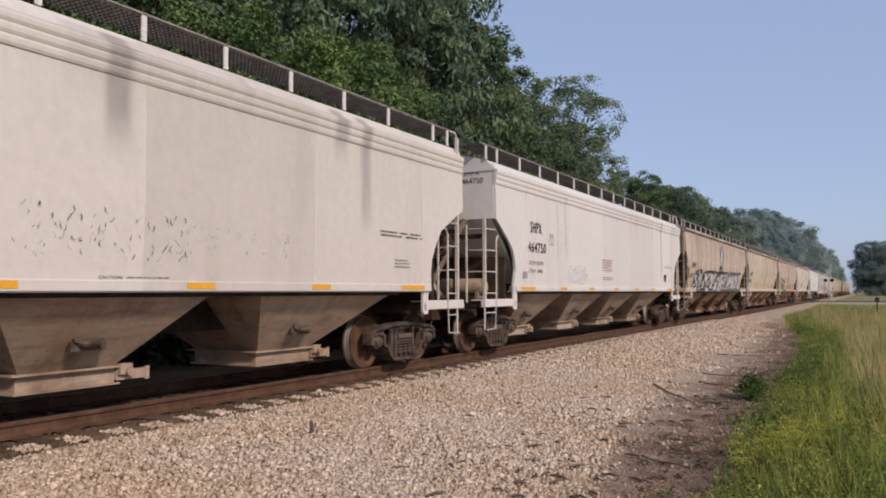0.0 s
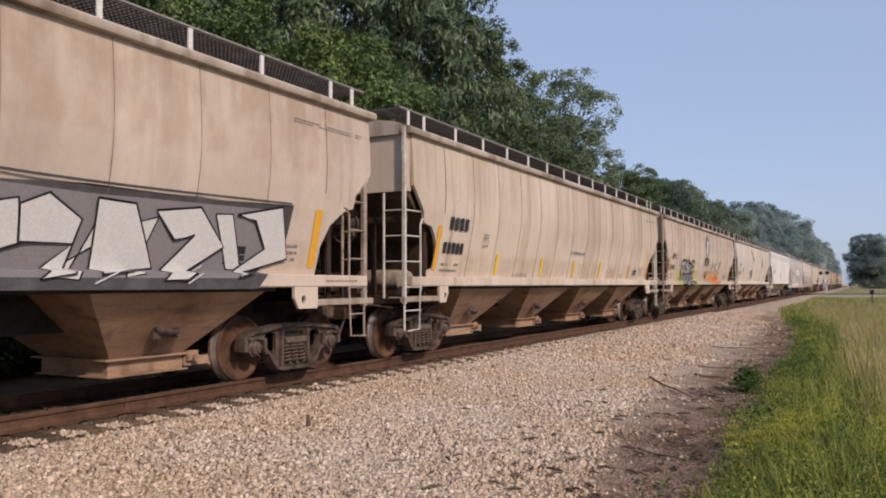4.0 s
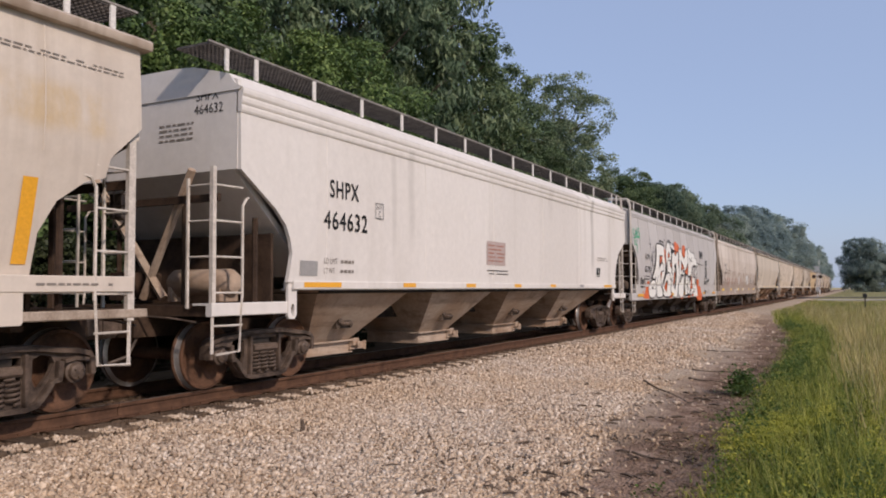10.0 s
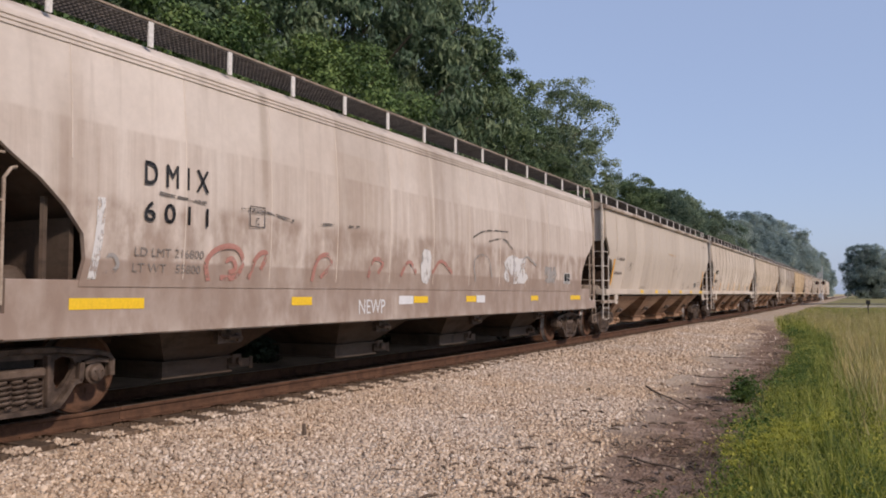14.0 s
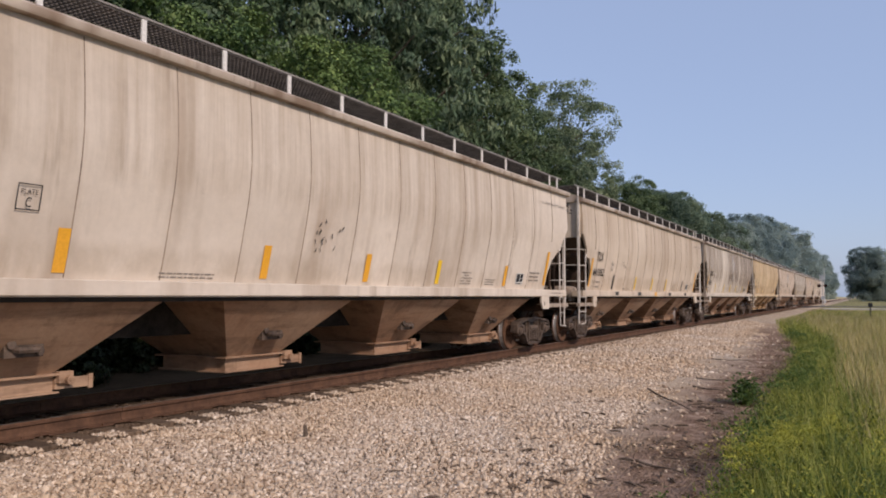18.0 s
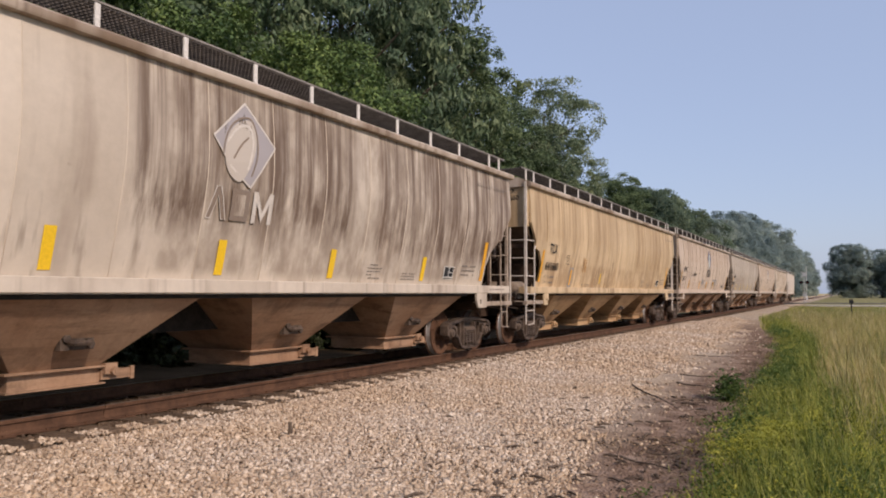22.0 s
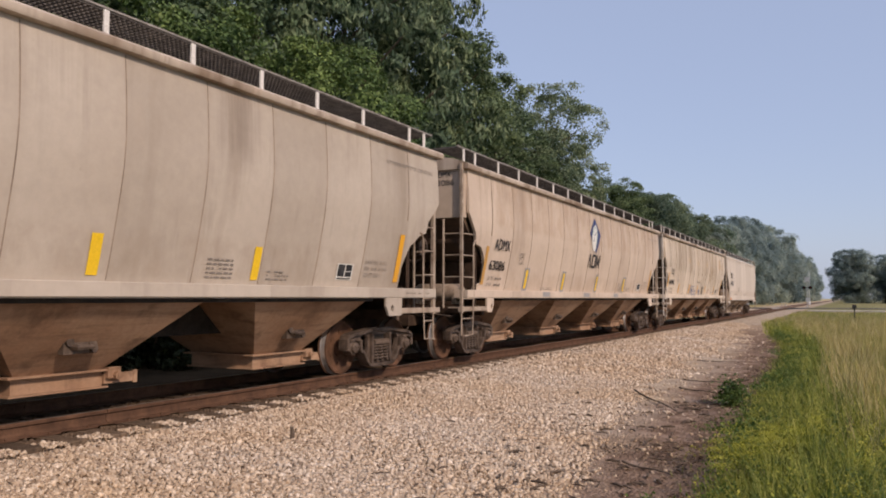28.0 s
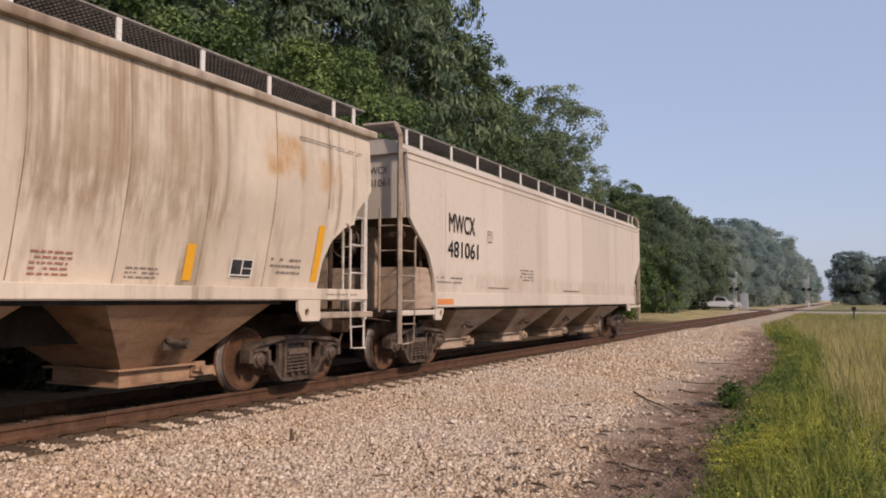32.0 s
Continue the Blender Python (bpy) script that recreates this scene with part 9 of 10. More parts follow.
poly(7, [(12.83, 2.17), (12.85, 1.96), (12.94, 1.94), (12.87, 1.90), (12.75, 1.67), (12.77, 1.88), (12.60, 1.90), (12.79, 1.96)], SPRAY_WHITE, "graffiti_white", 0.040, 0)
line(7, [(12.83, 2.17), (12.85, 1.96), (12.94, 1.94), (12.87, 1.90), (12.75, 1.67), (12.77, 1.88), (12.60, 1.90), (12.79, 1.96), (12.83, 2.17)], 0.025, SPRAY_BLACK, "graffiti_line", 0.048)
line(7, [(10.19, 1.42), (10.28, 1.56), (10.40, 1.58), (10.49, 1.51), (10.54, 1.43)], 0.045, SPRAY_BLACK, "graffiti_line", 0.048)
line(7, [(10.43, 1.71), (10.44, 1.68)], 0.060, SPRAY_BLACK, "graffiti_line", 0.048)
line(7, [(10.69, 1.63), (10.70, 1.61)], 0.050, SPRAY_BLACK, "graffiti_line", 0.048)
line(7, [(10.55, 1.46), (10.65, 1.39), (10.75, 1.44), (10.81, 1.55)], 0.045, SPRAY_BLACK, "graffiti_line", 0.048)
line(7, [(12.26, 1.45), (12.42, 1.57), (12.66, 1.61), (12.90, 1.57), (13.09, 1.37)], 0.045, SPRAY_BLACK, "graffiti_line", 0.048)
line(7, [(13.25, 1.31), (13.31, 0.96)], 0.035, SPRAY_BLACK, "graffiti_line", 0.048)
line(7, [(11.42, 1.32), (12.29, 1.32), (12.57, 1.28)], 0.020, SPRAY_BLACK, "graffiti_line", 0.048)
line(7, [(12.57, 1.27), (12.07, 1.17), (11.72, 1.07), (11.54, 0.99)], 0.045, SPRAY_BLACK, "graffiti_line", 0.048)
line(7, [(11.52, 2.05), (11.61, 1.46), (11.86, 1.56), (11.89, 1.33)], 0.040, SPRAY_BLACK, "graffiti_line", 0.048)
line(7, [(11.32, 1.74), (11.52, 2.05)], 0.030, SPRAY_BLACK, "graffiti_line", 0.048)
line(7, [(11.30, 2.00), (11.59, 2.37)], 0.030, SPRAY_BLACK, "graffiti_line", 0.048)
line(7, [(11.59, 2.37), (11.81, 1.89), (11.86, 1.83), (12.28, 1.92), (12.39, 1.59)], 0.035, SPRAY_BLACK, "graffiti_line", 0.048)
line(7, [(11.59, 2.37), (12.22, 2.50), (12.25, 2.39), (12.79, 2.48), (12.85, 2.37)], 0.050, SPRAY_BLACK, "graffiti_line", 0.048)
line(7, [(12.05, 1.15), (12.13, 0.96)], 0.040, SPRAY_BLACK, "graffiti_line", 0.048)
line(7, [(11.02, 2.02), (11.00, 1.74)], 0.030, SPRAY_BLACK, "graffiti_line", 0.048)
line(7, [(12.75, 1.68), (12.75, 1.61)], 0.035, SPRAY_BLACK, "graffiti_line", 0.048)
line(7, [(6.96, 1.72), (7.12, 1.68), (7.03, 1.45)], 0.03, SPRAY_BLACK, "graffiti_line", 0.034)
line(7, [(2.91, 1.33), (4.24, 1.32)], 0.015, SPRAY_BLACK, "graffiti_line", 0.034)
line(7, [(1.55, 1.73), (1.59, 1.53), (1.63, 1.4)], 0.05, SPRAY_BLACK, "graffiti_line", 0.012)
line(7, [(1.54, 1.72), (1.65, 1.75), (1.69, 1.68), (1.6, 1.6), (1.73, 1.44)], 0.05, SPRAY_BLACK, "graffiti_line", 0.012)
line(7, [(1.82, 1.69), (1.77, 1.57), (1.8, 1.47), (1.89, 1.5), (1.9, 1.61), (1.82, 1.69)], 0.05, SPRAY_BLACK, "graffiti_line", 0.012)
line(7, [(2.05, 1.68), (1.97, 1.65), (1.99, 1.48), (2.09, 1.49)], 0.05, SPRAY_BLACK, "graffiti_line", 0.012)
line(7, [(1.97, 1.57), (2.07, 1.59)], 0.05, SPRAY_BLACK, "graffiti_line", 0.012)
line(7, [(2.24, 1.74), (2.14, 1.68), (2.26, 1.56), (2.25, 1.43), (2.12, 1.38)], 0.05, SPRAY_BLACK, "graffiti_line", 0.012)
line(7, [(1.7, 1.42), (1.89, 1.46), (2.16, 1.43)], 0.05, SPRAY_BLACK, "graffiti_line", 0.012)
line(7, [(1.79, 1.38), (1.92, 1.41), (2.02, 1.37)], 0.05, SPRAY_BLACK, "graffiti_line", 0.012)
line(7, [(0.81, 3.49), (0.68, 3.53), (0.55, 3.41), (0.62, 3.31), (0.82, 3.3), (0.78, 3.17), (0.58, 3.18)], 0.045, SPRAY_GREEN, "graffiti_line", 0.01)
line(7, [(0.88, 3.21), (1, 3.55), (1.09, 3.23)], 0.045, SPRAY_GREEN, "graffiti_line", 0.01)
line(7, [(0.89, 3.33), (1.09, 3.4)], 0.045, SPRAY_GREEN, "graffiti_line", 0.01)
line(7, [(1.28, 3.58), (1.15, 3.54), (1.19, 3.24), (1.35, 3.29)], 0.045, SPRAY_GREEN, "graffiti_line", 0.01)
line(7, [(1.17, 3.4), (1.32, 3.45)], 0.045, SPRAY_GREEN, "graffiti_line", 0.01)
line(7, [(1.52, 3.58), (1.38, 3.58), (1.38, 3.45), (1.54, 3.4), (1.49, 3.24), (1.29, 3.23)], 0.045, SPRAY_GREEN, "graffiti_line", 0.01)
line(7, [(0.79, 3.19), (1.03, 3.25), (1.35, 3.22)], 0.045, SPRAY_GREEN, "graffiti_line", 0.01)
line(7, [(0.7, 3.11), (0.63, 3), (0.76, 2.99), (0.82, 3.11)], 0.028, SPRAY_GREEN, "graffiti_line", 0.01)
line(7, [(0.85, 3.16), (0.84, 3.01), (0.97, 3.13), (1, 3.04), (1.1, 3.13)], 0.028, SPRAY_GREEN, "graffiti_line", 0.01)
line(7, [(0.64, 2.94), (0.85, 2.95), (0.97, 3.01), (0.91, 2.88), (1.1, 2.98), (1.04, 2.85), (1.19, 2.88), (0.94, 2.79), (1.13, 2.67), (1.04, 2.69)], 0.028, SPRAY_GREEN, "graffiti_line", 0.01)
for y, z in ((3.12, 3.07), (3.64, 2.79)):
    line(7, [(y - 0.18, z), (y + 0.18, z)], 0.03, SPRAY_BLACK, "graffiti_line")
    line(7, [(y, z - 0.25), (y, z + 0.25)], 0.03, SPRAY_BLACK, "graffiti_line", 0.013)
for body, a, b, c, d in (("TAGO", 15.37, 16.07, 2.48, 2.80), ("TETO", 15.34, 16.02, 2.13, 2.42), ("SAES", 15.44, 16.07, 1.84, 2.12), ("NORES", 15.17, 16.07, 1.53, 1.74), ("BIGO", 15.46, 16.05, 1.04, 1.26), ("RMH", 13.89, 14.8, 2.86, 3.25)):
    text(7, body, a, b, c, d, SPRAY_BLACK, 0.03, 1.0, 0, "tag")
bars(7, 15.05, 16.0, 1.80, 1.90, 1, INK_FADED, 3)
placard(7, 16.18, 16.66, 1.60, 1.84)
bars(7, 16.2, 17.0, 1.06, 1.24, 3, INK_FADED, 5)
for a, b in ((1.17, 2.02), (7.1, 7.5), (9.9, 10.3), (12.7, 13.2), (14.97, 15.42), (17.9, 18.8)):
    rect(7, a, b, 1.04, 1.15, AMBER, "reflector", 0.033)

# dusty round-sided car
text(8, "DMIX", 2.57, 3.55, 2.60, 2.86, INK, 0.004, 1.7)
text(8, "6011", 2.57, 3.55, 2.18, 2.40, INK, 0.004, 1.6)
text(8, "LD LMT 216800", 2.46, 3.50, 1.78, 1.88, INK_FADED)
text(8, "LT WT   55800", 2.44, 3.46, 1.60, 1.70, INK_FADED)
plate_box(8, 4.30, 4.60, 2.24, 2.52)
for a, b in ((1.68, 2.64), (5.25, 5.72), (8.72, 9.25), (10.87, 11.34), (14.45, 14.95), (17.44, 18.3)):
    rect(8, a, b, 1.19, 1.31, YELLOW_SIGN, "reflector", 0.006)
for a, b in ((8.2, 8.70), (11.36, 11.78)):
    rect(8, a, b, 1.17, 1.32, WHITE_PATCH, "touch_up", 0.006)
line(8, [(3.6, 1.51), (3.52, 1.75), (3.72, 1.94), (4.08, 1.98), (4.23, 1.78), (4.09, 1.55), (3.8, 1.56)], 0.07, PINK_WORN, "faint_tag", 0.0080)
line(8, [(3.87, 1.77), (4.01, 1.82), (4.09, 1.67), (3.94, 1.62)], 0.07, PINK_WORN, "faint_tag", 0.0084)
line(8, [(4.31, 1.55), (4.46, 1.89), (4.7, 1.93), (4.55, 1.68)], 0.07, PINK_WORN, "faint_tag", 0.0088)
line(8, [(5.68, 1.54), (5.77, 1.89), (6.07, 1.97), (6.17, 1.79), (5.88, 1.6)], 0.07, PINK_WORN, "faint_tag", 0.0092)
line(8, [(7.17, 1.62), (7.28, 1.96), (7.66, 1.9), (7.46, 1.7)], 0.07, PINK_WORN, "faint_tag", 0.0096)
line(8, [(8.18, 1.64), (8.45, 2), (8.74, 1.73)], 0.07, PINK_WORN, "faint_tag", 0.0100)
line(8, [(9.34, 1.74), (9.66, 2.05), (10.16, 1.76)], 0.07, PINK_WORN, "faint_tag", 0.0104)
line(8, [(2, 2.38), (1.99, 1.95), (1.92, 1.49)], 0.10, WHITE_WORN, "faint_tag")
line(8, [(2.76, 2.52), (3.06, 2.49), (3.6, 2.47)], 0.035, DARK_WORN, "faint_tag")
line(8, [(4.12, 2.46), (4.53, 2.47), (5.21, 2.39)], 0.035, DARK_WORN, "faint_tag")
line(8, [(5.77, 2.39), (6.19, 2.41)], 0.035, DARK_WORN, "faint_tag")
line(8, [(6.53, 2.41), (6.88, 2.43)], 0.035, DARK_WORN, "faint_tag")
line(8, [(11.06, 2.52), (11.65, 2.73), (12.95, 2.77)], 0.035, DARK_WORN, "faint_tag")
line(8, [(11.86, 2.49), (12.72, 2.63), (13.18, 2.38)], 0.035, DARK_WORN, "faint_tag")
line(8, [(11.25, 1.62), (11.06, 2.11), (11.85, 2.23), (12.06, 1.72)], 0.05, GREY_WORN, "faint_tag", 0.0120)
line(8, [(13.65, 1.84), (13.91, 2.32), (14.69, 2.06)], 0.05, GREY_WORN, "faint_tag", 0.0124)
line(8, [(2.08, 1.57), (2.06, 1.74), (2.18, 1.79), (2.26, 1.66), (2.16, 1.58)], 0.05, GREY_WORN, "faint_tag", 0.0128)
text(8, "NEWP", 6.95, 7.74, 1.03, 1.26, WHITE_PATCH, 0.0, 1.0, 0, "tag")
rub(8, 12.7, 14.2, 1.55, 2.25, WHITE_WORN, 91)
rub(8, 8.9, 9.3, 1.55, 2.2, WHITE_WORN, 92)
rub(8, 15.2, 16.2, 1.6, 2.1, GREY_WORN, 93, 0.0070)
placard(8, 16.8, 17.3, 1.63, 1.92)

# tan car
bars(9, 2.17, 3.07, 2.45, 2.70, 1, INK_FADED, 2)
bars(9, 2.07, 3.02, 1.98, 2.20, 1, INK_FADED, 3)
sill_marks(9, [(5.1, 5.55), (7.45, 7.88), (9.77, 10.25), (12.17, 12.65), (14.59, 15.05), (16.94, 17.82)], YELLOW_SIGN)
smears(9, 10.97, 13.57, 1.9, 2.9, 14, SMEAR, 71, 0.03, 0.15)
line(9, [(10.0, 3.02), (11.3, 2.98)], 0.02, AMBER_OLD, "scratch")

# cream streaked cars
reporting(10, "ADMX", "64448", 2.05, 0.9, 0.92)
strips(10, [4.37, 7.53, 10.07, 15.82], AMBER)
strips(10, [12.57], YELLOW_SIGN)
smears(10, 8.57, 9.37, 2.0, 2.5, 14, SMEAR_DARK, 72, 0.025, 0.15)
reporting(11, "TILX", "641352", 2.1, 0.64, 1.10)
strips(11, [4.32], SMEAR_DARK)
strips(11, [7.23, 9.8, 12.26], YELLOW_SIGN)
strips(11, [15.53], SMEAR_DARK)
sill_marks(11, [(7.03, 7.5), (12.07, 12.54), (15.33, 15.8), (4.1, 4.5)], SMEAR_DARK)
sill_marks(11, [(9.57, 10.0)], AMBER)
smears(11, 5.17, 6.07, 2.3, 2.5, 4, SMEAR_DARK, 73, 0.06, 0.4)
reporting(12, "ADMX", "64302", 2.1, 0.9, 0.92)
emblem(12, 10.3, True)
strips(12, [4.42, 7.46, 9.99, 12.52, 15.59], YELLOW_SIGN)
reporting(13, "TILX", "641660", 2.17, 0.62, 1.05)
strips(13, [4.43], AMBER, back=GREY_PATCH)
strips(13, [7.67], YELLOW_SIGN, 1.66, 2.0, 0.1)
smears(13, 5.6, 5.84, 1.8, 2.45, 8, RUST_SPOT, 74, 0.08, 0.8)
reporting(14, "ADMX", "63557", 2.05, 0.9, 0.92)
emblem(14, 10.35)
strips(14, [4.2, 7.62, 10.09, 12.64], AMBER)
rub(14, 4.83, 6.45, 2.24, 2.44, TAR_ACROSS, 75)
rub(14, 8.12, 9.42, 1.82, 2.16, GREY_WORN, 76)
rub(14, 12.37, 14.37, 1.82, 2.22, GREY_WORN, 77)
blocks(15, 2.25, 3.12, 2.45, 2.70, 4)
blocks(15, 2.1, 3.02, 1.98, 2.20, 5)
bars(15, 2.12, 2.85, 1.60, 1.84, 2, INK_FADED, 4)
strips(15, [4.27, 6.8, 9.35, 11.89, 14.54], YELLOW_SIGN)
smears(15, 7.27, 7.52, 1.74, 1.87, 5, SMEAR, 78, 0.06, 0.8)
reporting(16, "ADMX", "63086", 2.1, 0.9, 0.9)
emblem(16, 10.2)
strips(16, [4.46, 7.42, 10.82, 14.32], YELLOW_SIGN, back=GREY_PATCH)
sill_marks(16, [(5.33, 5.9), (8.95, 9.58), (12.4, 13.0)], GREY_PATCH)
reporting(17, "TILX", "649886", 2.15, 0.66, 1.10)
text(17, "DO NOT HAMMER ON CAR", 9.62, 10.87, 2.15, 2.25, INK_FADED, 0.01)
strips(17, [4.57, 7.44, 9.94, 12.48, 15.75], AMBER)
for pts in ([(7.76, 1.53), (7.85, 1.85), (8.01, 2.08), (8.16, 1.80), (7.92, 1.57), (8.1, 1.75), (8.37, 1.80), (8.55, 1.55), (8.14, 1.53)], [(8.49, 1.58), (8.62, 2.06), (9.0, 1.88), (8.70, 1.60), (9.12, 1.80), (9.38, 1.66), (9.1, 1.54), (8.62, 1.53)], [(10.28, 1.62), (10.52, 1.92), (10.56, 1.55), (10.38, 1.74), (10.77, 1.72), (10.69, 1.53)]):
    line(17, pts, 0.045, SPRAY_BLUE, "graffiti", 0.010, 3, "thin blue sprayed scrawl")
poly(17, [(11.45, 1.54), (11.40, 1.75), (11.55, 2.05), (11.75, 2.0), (11.70, 1.78), (11.85, 1.54)], SPRAY_BLACK, "graffiti", 0.010, 2)

# last car
text(18, "MWCX", 2.26, 3.50, 2.72, 3.10, INK, 0.008)
text(18, "481061", 2.21, 3.68, 2.21, 2.54, INK, 0.008)
end_text(18, "MWCX", 0.62, 1.12, 3.70, 3.84)
end_text(18, "481061", 0.60, 1.16, 3.46, 3.60)
plate_box(18, 4.18, 4.43, 2.62, 2.88)
bars(18, 1.75, 2.9, 1.66, 1.84, 2, INK_FADED, 2)
bars(18, 4.26, 5.42, 1.58, 1.66, 1, INK_FADED, 3)
bars(18, 6.15, 7.1, 1.80, 2.12, 4, INK_FADED, 4)
bars(18, 9.5, 11.0, 1.55, 1.66, 1, INK_FADED, 5)
rect(18, 1.75, 2.47, 1.25, 1.36, SPRAY_ORANGE_B, "reflector", 0.006)



# ---- the level crossing and its surroundings ----
ASPHALT = mottled("asphalt", (0.05, 0.05, 0.05), (0.13, 0.125, 0.12), 1.2, 0.9, source="Object")
CONCRETE = mottled("pale_gravel_road", (0.36, 0.33, 0.29), (0.55, 0.51, 0.46), 0.8, 0.95, source="Object")
GALV = mottled("galvanised", (0.40, 0.41, 0.42), (0.58, 0.59, 0.60), 3, 0.45, 0.4)
BLACK_METAL = mottled("black_metal", (0.015, 0.015, 0.016), (0.04, 0.04, 0.042), 4, 0.5)
CAR_WHITE = mottled("vehicle_white", (0.66, 0.66, 0.66), (0.78, 0.78, 0.78), 2, 0.25, 0.0, 0.02)
DARK_GLASS = mottled("vehicle_glass", (0.02, 0.022, 0.025), (0.04, 0.043, 0.05), 2, 0.1, 0.0, 0.0)
LENS_RED = mottled("signal_lens", (0.16, 0.02, 0.02), (0.24, 0.03, 0.03), 6, 0.2)

# road across the track
road_me = Shape().box(-90, -1.25, CROSS_Y - 3.2, CROSS_Y + 3.2, -0.25, -0.012).mesh("road", False, ASPHALT)
road = tagged(new("road", road_me), "worn grey asphalt road over the level crossing", "road", kind="structure")
piece("road_lane", Shape().box(1.25, 90, CROSS_Y - 3.2, CROSS_Y + 3.2, -0.25, -0.012).mesh("road_lane", False, ASPHALT), road)
piece("crossing_panel", Shape().box(-0.62, 0.62, CROSS_Y - 3.4, CROSS_Y + 3.4, -0.16, -0.006).mesh("crossing_panel", False, CONCRETE), road)
lane_me = Shape().box(4.6, 60, 100.0, 103.2, -0.3, -0.045).mesh("farm_lane", False, CONCRETE)
tagged(new("farm_lane", lane_me), "pale gravel lane beside the verge", "lane", kind="structure")


def crossing_signal(x, y, gate_turn, label):
    base = tagged(new("crossing_signal"), label, "signal", "signals at the level crossing")
    base.location = (x, y, ground_at(x, y) - 0.02)
    piece("mast", Shape().tube([(0, 0, 0), (0, 0, 4.6)], 0.055, 10).mesh("mast", True), base, GALV)
    piece("foundation", Shape().box(-0.3, 0.3, -0.3, 0.3, -0.2, 0.25, 0.04).mesh("foundation", False), base, CONCRETE)
    for q in (-1, 1):
        s = Shape()
        d = Vector((q * 0.6, 0, 0.6)).normalized()
        n = Vector((-d.z, 0, d.x)) * 0.11
        c = Vector((0, -0.09, 4.15))
        pts = [c + d * 0.55 + n * 0.8, c + d * 0.55 - n * 0.8, c - d * 0.55 - n * 0.8, c - d * 0.55 + n * 0.8]
        s.add([(p.x, p.y + o - 0.02 * q, p.z) for o in (0, 0.012) for p in pts], [(0, 1, 2, 3), (4, 5, 6, 7), (0, 1, 5, 4), (1, 2, 6, 5), (2, 3, 7, 6), (3, 0, 4, 7)])
        piece("crossbuck_board", s.mesh("crossbuck_board", False), base, GALV)
    arm = piece("light_bar", Shape().tube([(-0.5, -0.05, 3.0), (0.5, -0.05, 3.0)], 0.03, 8).mesh("light_bar", True), base, BLACK_METAL)
    for q in (-1, 1):
        hood = Shape()
        seg = 14
        vs = []
        for yy, r in ((-0.02, 0.25), (-0.05, 0.25), (-0.05, 0.12), (-0.28, 0.12)):
            vs += [(q * 0.42 + r * math.cos(2 * math.pi * k / seg), yy - 0.05, 3.0 + r * math.sin(2 * math.pi * k / seg)) for k in range(seg)]
        fs = [tuple(range(seg))]
        for j in range(3):
            fs += [(j * seg + k, j * seg + (k + 1) % seg, (j + 1) * seg + (k + 1) % seg, (j + 1) * seg + k) for k in range(seg)]
        hood.add(vs, fs)
        piece("signal_hood", hood.mesh("signal_hood", False), arm, BLACK_METAL)
        lens = Shape()
        lens.lathe([(0.0, 0.1), (0.015, 0.07), (0.02, 0.01)], 0, 0, 0, 12)
        me = lens.mesh("signal_lens", True)
        lo = piece("signal_lens", me, arm, LENS_RED)
        lo.location = (q * 0.42, -0.13, 3.0)
        lo.rotation_euler = (0, 0, -math.pi / 2)
    piece("gate_motor", Shape().box(-0.2, 0.2, -0.22, 0.22, 0.95, 1.5, 0.04).mesh("gate_motor", False), base, GALV)
    g = Shape()
    g.box(-0.03, 0.03, -0.05, 0.05, 1.2, 5.4)
    g.box(-0.10, 0.10, -0.07, 0.07, 0.5, 1.1)
    piece("gate_arm", g.mesh("gate_arm", False), base, CAR_WHITE).location = (0.30, 0, 0)
    return base


crossing_signal(-5.3, 117.0, 1, "level crossing signal mast with crossbuck and raised gate")
crossing_signal(3.6, 125.2, -1, "level crossing signal mast on the far side of road")

cab = tagged(new("signal_cabinet"), "silver metal signal cabinet beside the level crossing", "cabinet")
cab.location = (-5.2, 128, ground_at(-5.2, 128))
piece("body", Shape().box(-0.55, 0.55, -0.5, 0.5, 0.1, 2.35).mesh("body", False), cab, GALV)
piece("roof", Shape().prism([(-0.62, 2.35), (0.62, 2.35), (0.62, 2.42), (0, 2.52), (-0.62, 2.42)], -0.57, 0.57, "y").mesh("roof", False), cab, GALV)
piece("door", Shape().box(-0.42, 0.42, -0.53, -0.5, 0.25, 2.2).mesh("door", False), cab, GALV)
piece("plinth", Shape().box(-0.6, 0.6, -0.55, 0.55, -0.3, 0.1).mesh("plinth", False), cab, CONCRETE)


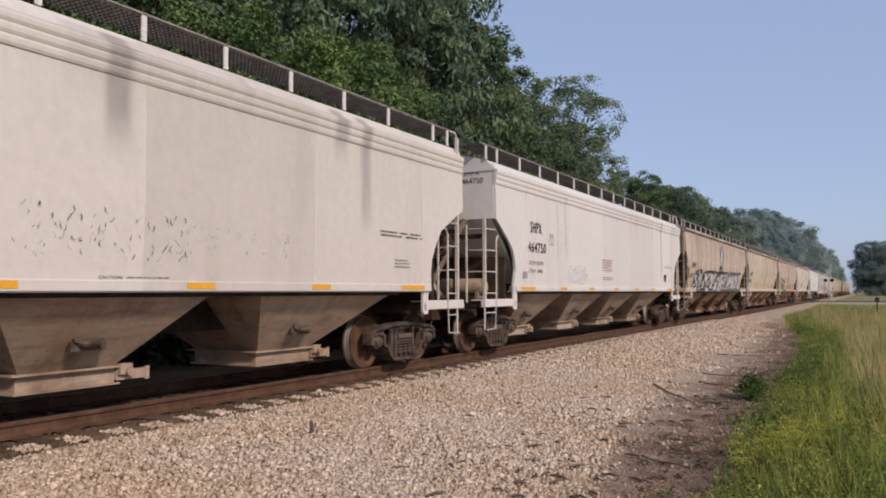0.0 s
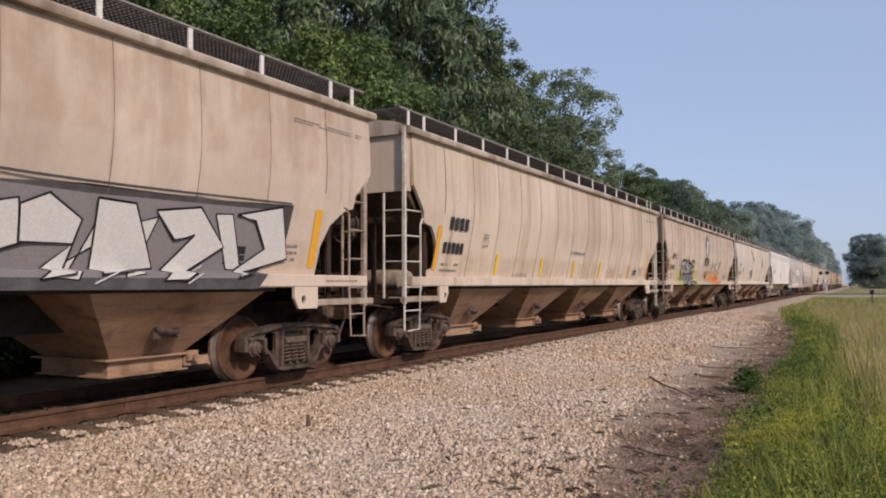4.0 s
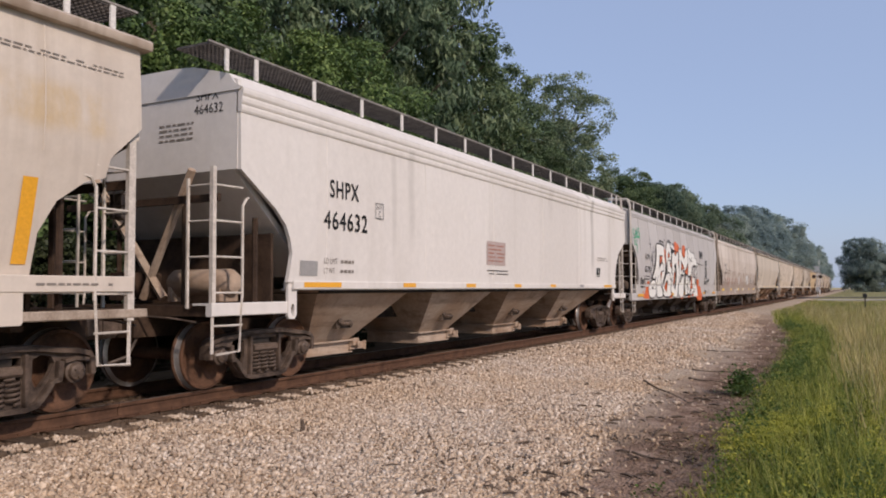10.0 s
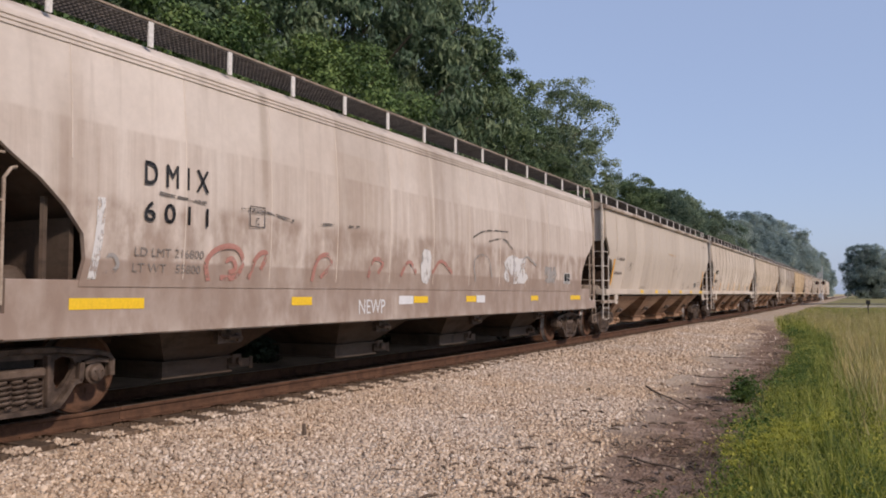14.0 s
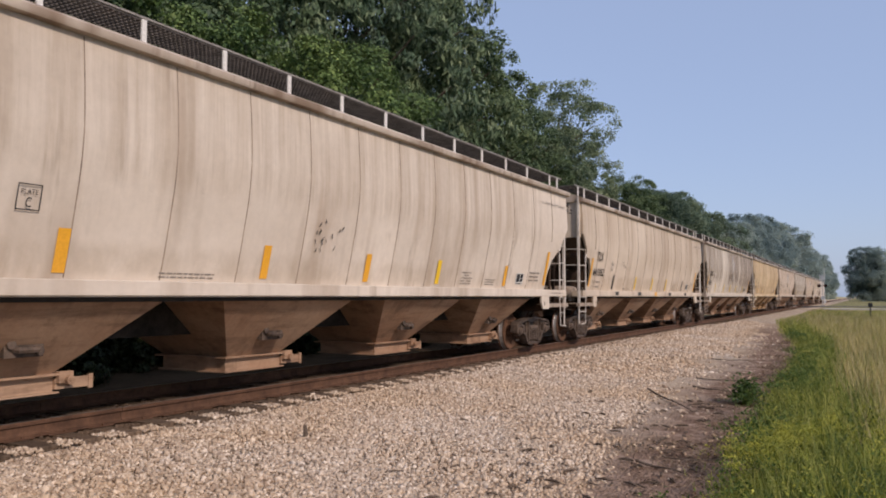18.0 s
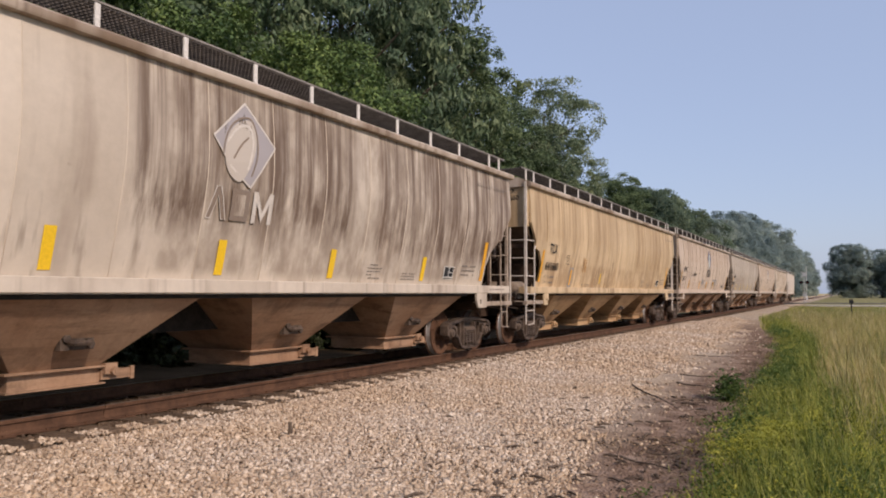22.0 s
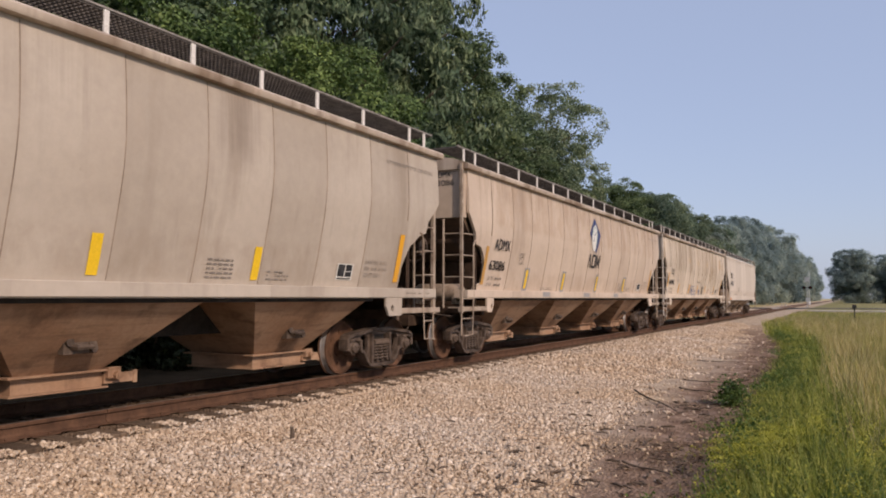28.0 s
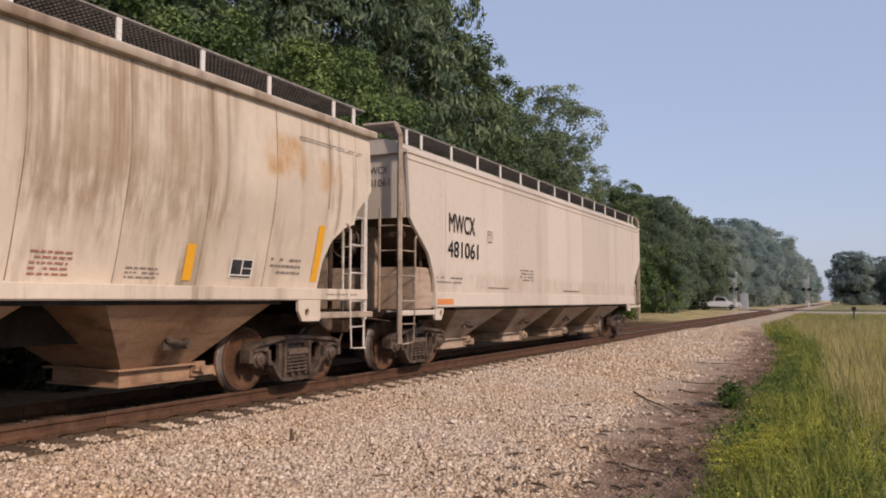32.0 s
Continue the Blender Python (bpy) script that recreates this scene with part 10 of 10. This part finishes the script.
def pickup(x, y, turn):
    t = tagged(new("pickup_truck"), "white pickup truck waiting at the level crossing", "pickup truck")
    t.matrix_world = pose(x, y, -0.02, 0, 0, turn)
    b = piece("body", Shape().prism([(-2.7, 0.45), (2.75, 0.45), (2.8, 0.75), (2.75, 1.05), (1.6, 1.15), (0.95, 1.18), (-2.75, 1.18), (-2.75, 0.6)], -0.95, 0.95, "x").mesh("body", False), t, CAR_WHITE)
    piece("cab", Shape().prism([(-0.75, 1.15), (1.45, 1.15), (0.65, 1.85), (-0.55, 1.87)], -0.85, 0.85, "x").mesh("cab", False), t, CAR_WHITE)
    for q in (-1, 1):
        piece("side_window", Shape().prism([(-0.6, 1.22), (1.15, 1.22), (0.58, 1.78), (-0.45, 1.79)], q * 0.853, q * 0.862, "x").mesh("side_window", False), t, DARK_GLASS)
    piece("windscreen", Shape().add([(-0.75, 1.44, 1.20), (0.75, 1.44, 1.20), (0.68, 0.72, 1.82), (-0.68, 0.72, 1.82), (-0.75, 1.41, 1.16), (0.75, 1.41, 1.16), (0.68, 0.68, 1.78), (-0.68, 0.68, 1.78)], [(0, 1, 2, 3), (4, 5, 6, 7), (0, 1, 5, 4), (1, 2, 6, 5), (2, 3, 7, 6), (3, 0, 4, 7)]).mesh("windscreen", False), t, DARK_GLASS)
    piece("bumper", Shape().box(-0.95, 0.95, 2.74, 2.9, 0.45, 0.7, 0.04).mesh("bumper", False), t, GALV)
    for q in (-1, 1):
        piece("headlight", Shape().box(min(q * 0.6, q * 0.9), max(q * 0.6, q * 0.9), 2.76, 2.83, 0.8, 1.0).mesh("headlight", False), t, GALV)
        for yy in (-1.75, 1.75):
            w = piece("wheel", Shape().lathe([(-0.12, 0.2), (-0.12, 0.34), (-0.08, 0.38), (0.08, 0.38), (0.12, 0.34), (0.12, 0.2), (0.06, 0.18), (0.06, 0.02)], 0, 0, 0, 20).mesh("wheel", True), t, BLACK_METAL)
            w.location = (q * 0.86, yy, 0.38)
            if q < 0:
                w.rotation_euler = (0, 0, math.pi)
    return t


pickup(-7.7, 120.2, -90)

sign = tagged(new("road_sign"), "small white sign board on a post by the road", "sign")
sign.location = (-22, 150, ground_at(-22, 150))
piece("post", Shape().box(-0.04, 0.04, -0.04, 0.04, 0, 1.6).mesh("post", False), sign, GALV)
piece("board", Shape().box(-0.7, 0.7, -0.06, -0.04, 0.9, 1.9).mesh("board", False), sign, CAR_WHITE)

mail = tagged(new("marker_post"), "dark marker post with reflector standing in the verge", "post")
mail.location = (9.2, 72.0, ground_at(9.2, 72))
piece("post", Shape().tube([(0, 0, -0.2), (0, 0, 1.0)], 0.05, 8).mesh("post", True), mail, BLACK_METAL)
piece("box", Shape().box(-0.16, 0.16, -0.25, 0.25, 0.9, 1.25, 0.06).mesh("box", False), mail, BLACK_METAL)

for x, y in ((-1.75, 167.5), (-1.2, 168.0)):
    b = tagged(new("traffic_cone"), "small pale weathered cone by the far road edge", "cone", "cones at the crossing")
    b.location = (x - 0.9, y, ground_at(x - 0.9, y))
    piece("base", Shape().box(-0.2, 0.2, -0.2, 0.2, 0, 0.04).mesh("base", False), b, BLACK_METAL)
    vs = [(r * math.cos(2 * math.pi * k / 14), r * math.sin(2 * math.pi * k / 14), z) for r, z in ((0.16, 0.04), (0.03, 0.72)) for k in range(14)]
    piece("cone", mesh_of("cone", vs, [(k, (k + 1) % 14, 14 + (k + 1) % 14, 14 + k) for k in range(14)] + [tuple(range(14, 28))]), b, CONCRETE)

# ---- litter on the shoulder ----
TWIG = mottled("dry_twig", (0.05, 0.035, 0.025), (0.16, 0.12, 0.09), 8, 0.95)


def stick(x, y, length, turn, r, label, bend=0.06):
    z = ground_at(x, y)
    s = Shape()
    n = 6
    pts, rad = [], []
    for k in range(n):
        t = k / (n - 1) - 0.5
        px, py = math.cos(turn) * length * t, math.sin(turn) * length * t
        pts.append((px + bend * math.sin(3 * t), py, float(ground_z(x + px, y + py)) - z + 0.035 + 0.01 * math.sin(9 * t)))
        rad.append(r * (1.1 - 0.7 * (t + 0.5)))
    s.tube(pts, rad, 6)
    ob = new("stick", s.mesh("stick", True, TWIG))
    ob.location = (x, y, z)
    return tagged(ob, label, "stick", "sticks on the gravel")


for x, y, L, a, r in [(5.71, 13.8, 2.5, -1.107, 0.026), (6.77, 8.5, 0.58, -0.53, 0.022), (6.09, 15.82, 0.69, -0.43, 0.03), (6.35, 12.9, 0.5, 1.6, 0.014), (6.0, 17.6, 0.9, 0.2, 0.022), (5.5, 23.0, 1.1, 0.4, 0.025), (6.9, 9.1, 0.4, 0.3, 0.016)]:
    stick(x, y, L, a, r * 0.62, "dry broken stick lying on the gravel shoulder")
g = np.random.default_rng(52)
Y = 5.0 + 9 * g.uniform(0, 1, 130)
X = verge(Y) - 0.3 - np.abs(g.normal(0, 1.2, 130))
chips = Shape()
for x, y in zip(X, Y):
    a, L, r = g.uniform(0, 3.14), g.uniform(0.03, 0.11), g.uniform(0.008, 0.02)
    z = ground_at(x, y) + 0.03
    dx, dy = math.cos(a) * L, math.sin(a) * L
    chips.tube([(x - dx, y - dy, z), (x, y, z + 0.008), (x + dx, y + dy, z - 0.004)], [r * 0.6, r, r * 0.4], 5)
tagged(new("bark_chips", chips.mesh("bark_chips", False, TWIG)), "dark chips of bark and broken twigs strewn over gravel", "debris", kind="stuff")
stub = Shape().tube([(0, 0, -0.08), (0.004, 0.01, 0.06), (-0.012, 0.02, 0.13)], [0.028, 0.026, 0.02], 8).mesh("stake", True, TWIG)
tagged(new("stake", stub), "short dark wooden stake in the ballast", "stake").location = (2.93, 7.4, ground_at(2.93, 7.4) + 0.03)

X, Y, g = scatter(500, 13, 5.5, 13, 51, 1.0, 0.15)
heads_z = ground_z(X, Y) + g.uniform(0.18, 0.5, len(X))
V, F = leaf_cards(np.repeat(np.stack([X, Y, heads_z], -1), 5, 0) + g.normal(0, 0.03, (5 * len(X), 3)), np.tile([0.0, 0.0, 1.0], (5 * len(X), 1)), 0.016, g, 0, 1.0)
me = fast_mesh("weed_flowers", V, F)
me.materials.append(FLOWER)
tagged(new("weed_flowers", me), "small yellow weed flowers among the verge grass", "flowers", kind="stuff")

weed = tagged(new("weed"), "low dark green weed clump at the verge's edge", "weed")
weed.location = (6.9, 14.3, ground_at(6.9, 14.3))
g = np.random.default_rng(8)
C = g.normal(0, 1, (900, 3)) * [0.11, 0.13, 0.11] + [0, 0, 0.22]
V, F = leaf_cards(C, np.tile([0.0, 0.0, 1.0], (900, 1)), 0.04, g)
me = fast_mesh("leaves", V, F)
piece("leaves", me, weed, GRASS_DARK)
piece("stem", Shape().tube([(0, 0, -0.05), (0.02, 0.02, 0.3)], 0.012, 5).mesh("stem", True), weed, LEAF_DEEP)


# ---- movement of the train ----
# seconds and metres gone
GONE = [(0, 0.0), (3, 33.22), (6, 65.72), (9, 98.8), (13, 143.01), (19, 208.22), (21, 230.23), (23, 251.98), (25, 273.62), (28, 306.25), (32, 349.54)]


def gone(t):
    return float(np.interp(t, [a for a, _ in GONE], [b for _, b in GONE]))


def motions():
    for (car, _), y in zip(CARS, START):
        walk(car, [(t, pose(0, y - d, 0)) for t, d in GONE])
    n = 480
    ts = [32.0 * i / n for i in range(n + 1)]
    for i, (w, a) in enumerate(WHEELSETS):
        walk(w, [(t, pose(0, a, WHEEL_R, math.degrees(gone(t) / WHEEL_R) + 37 * i)) for t in ts])


motions()
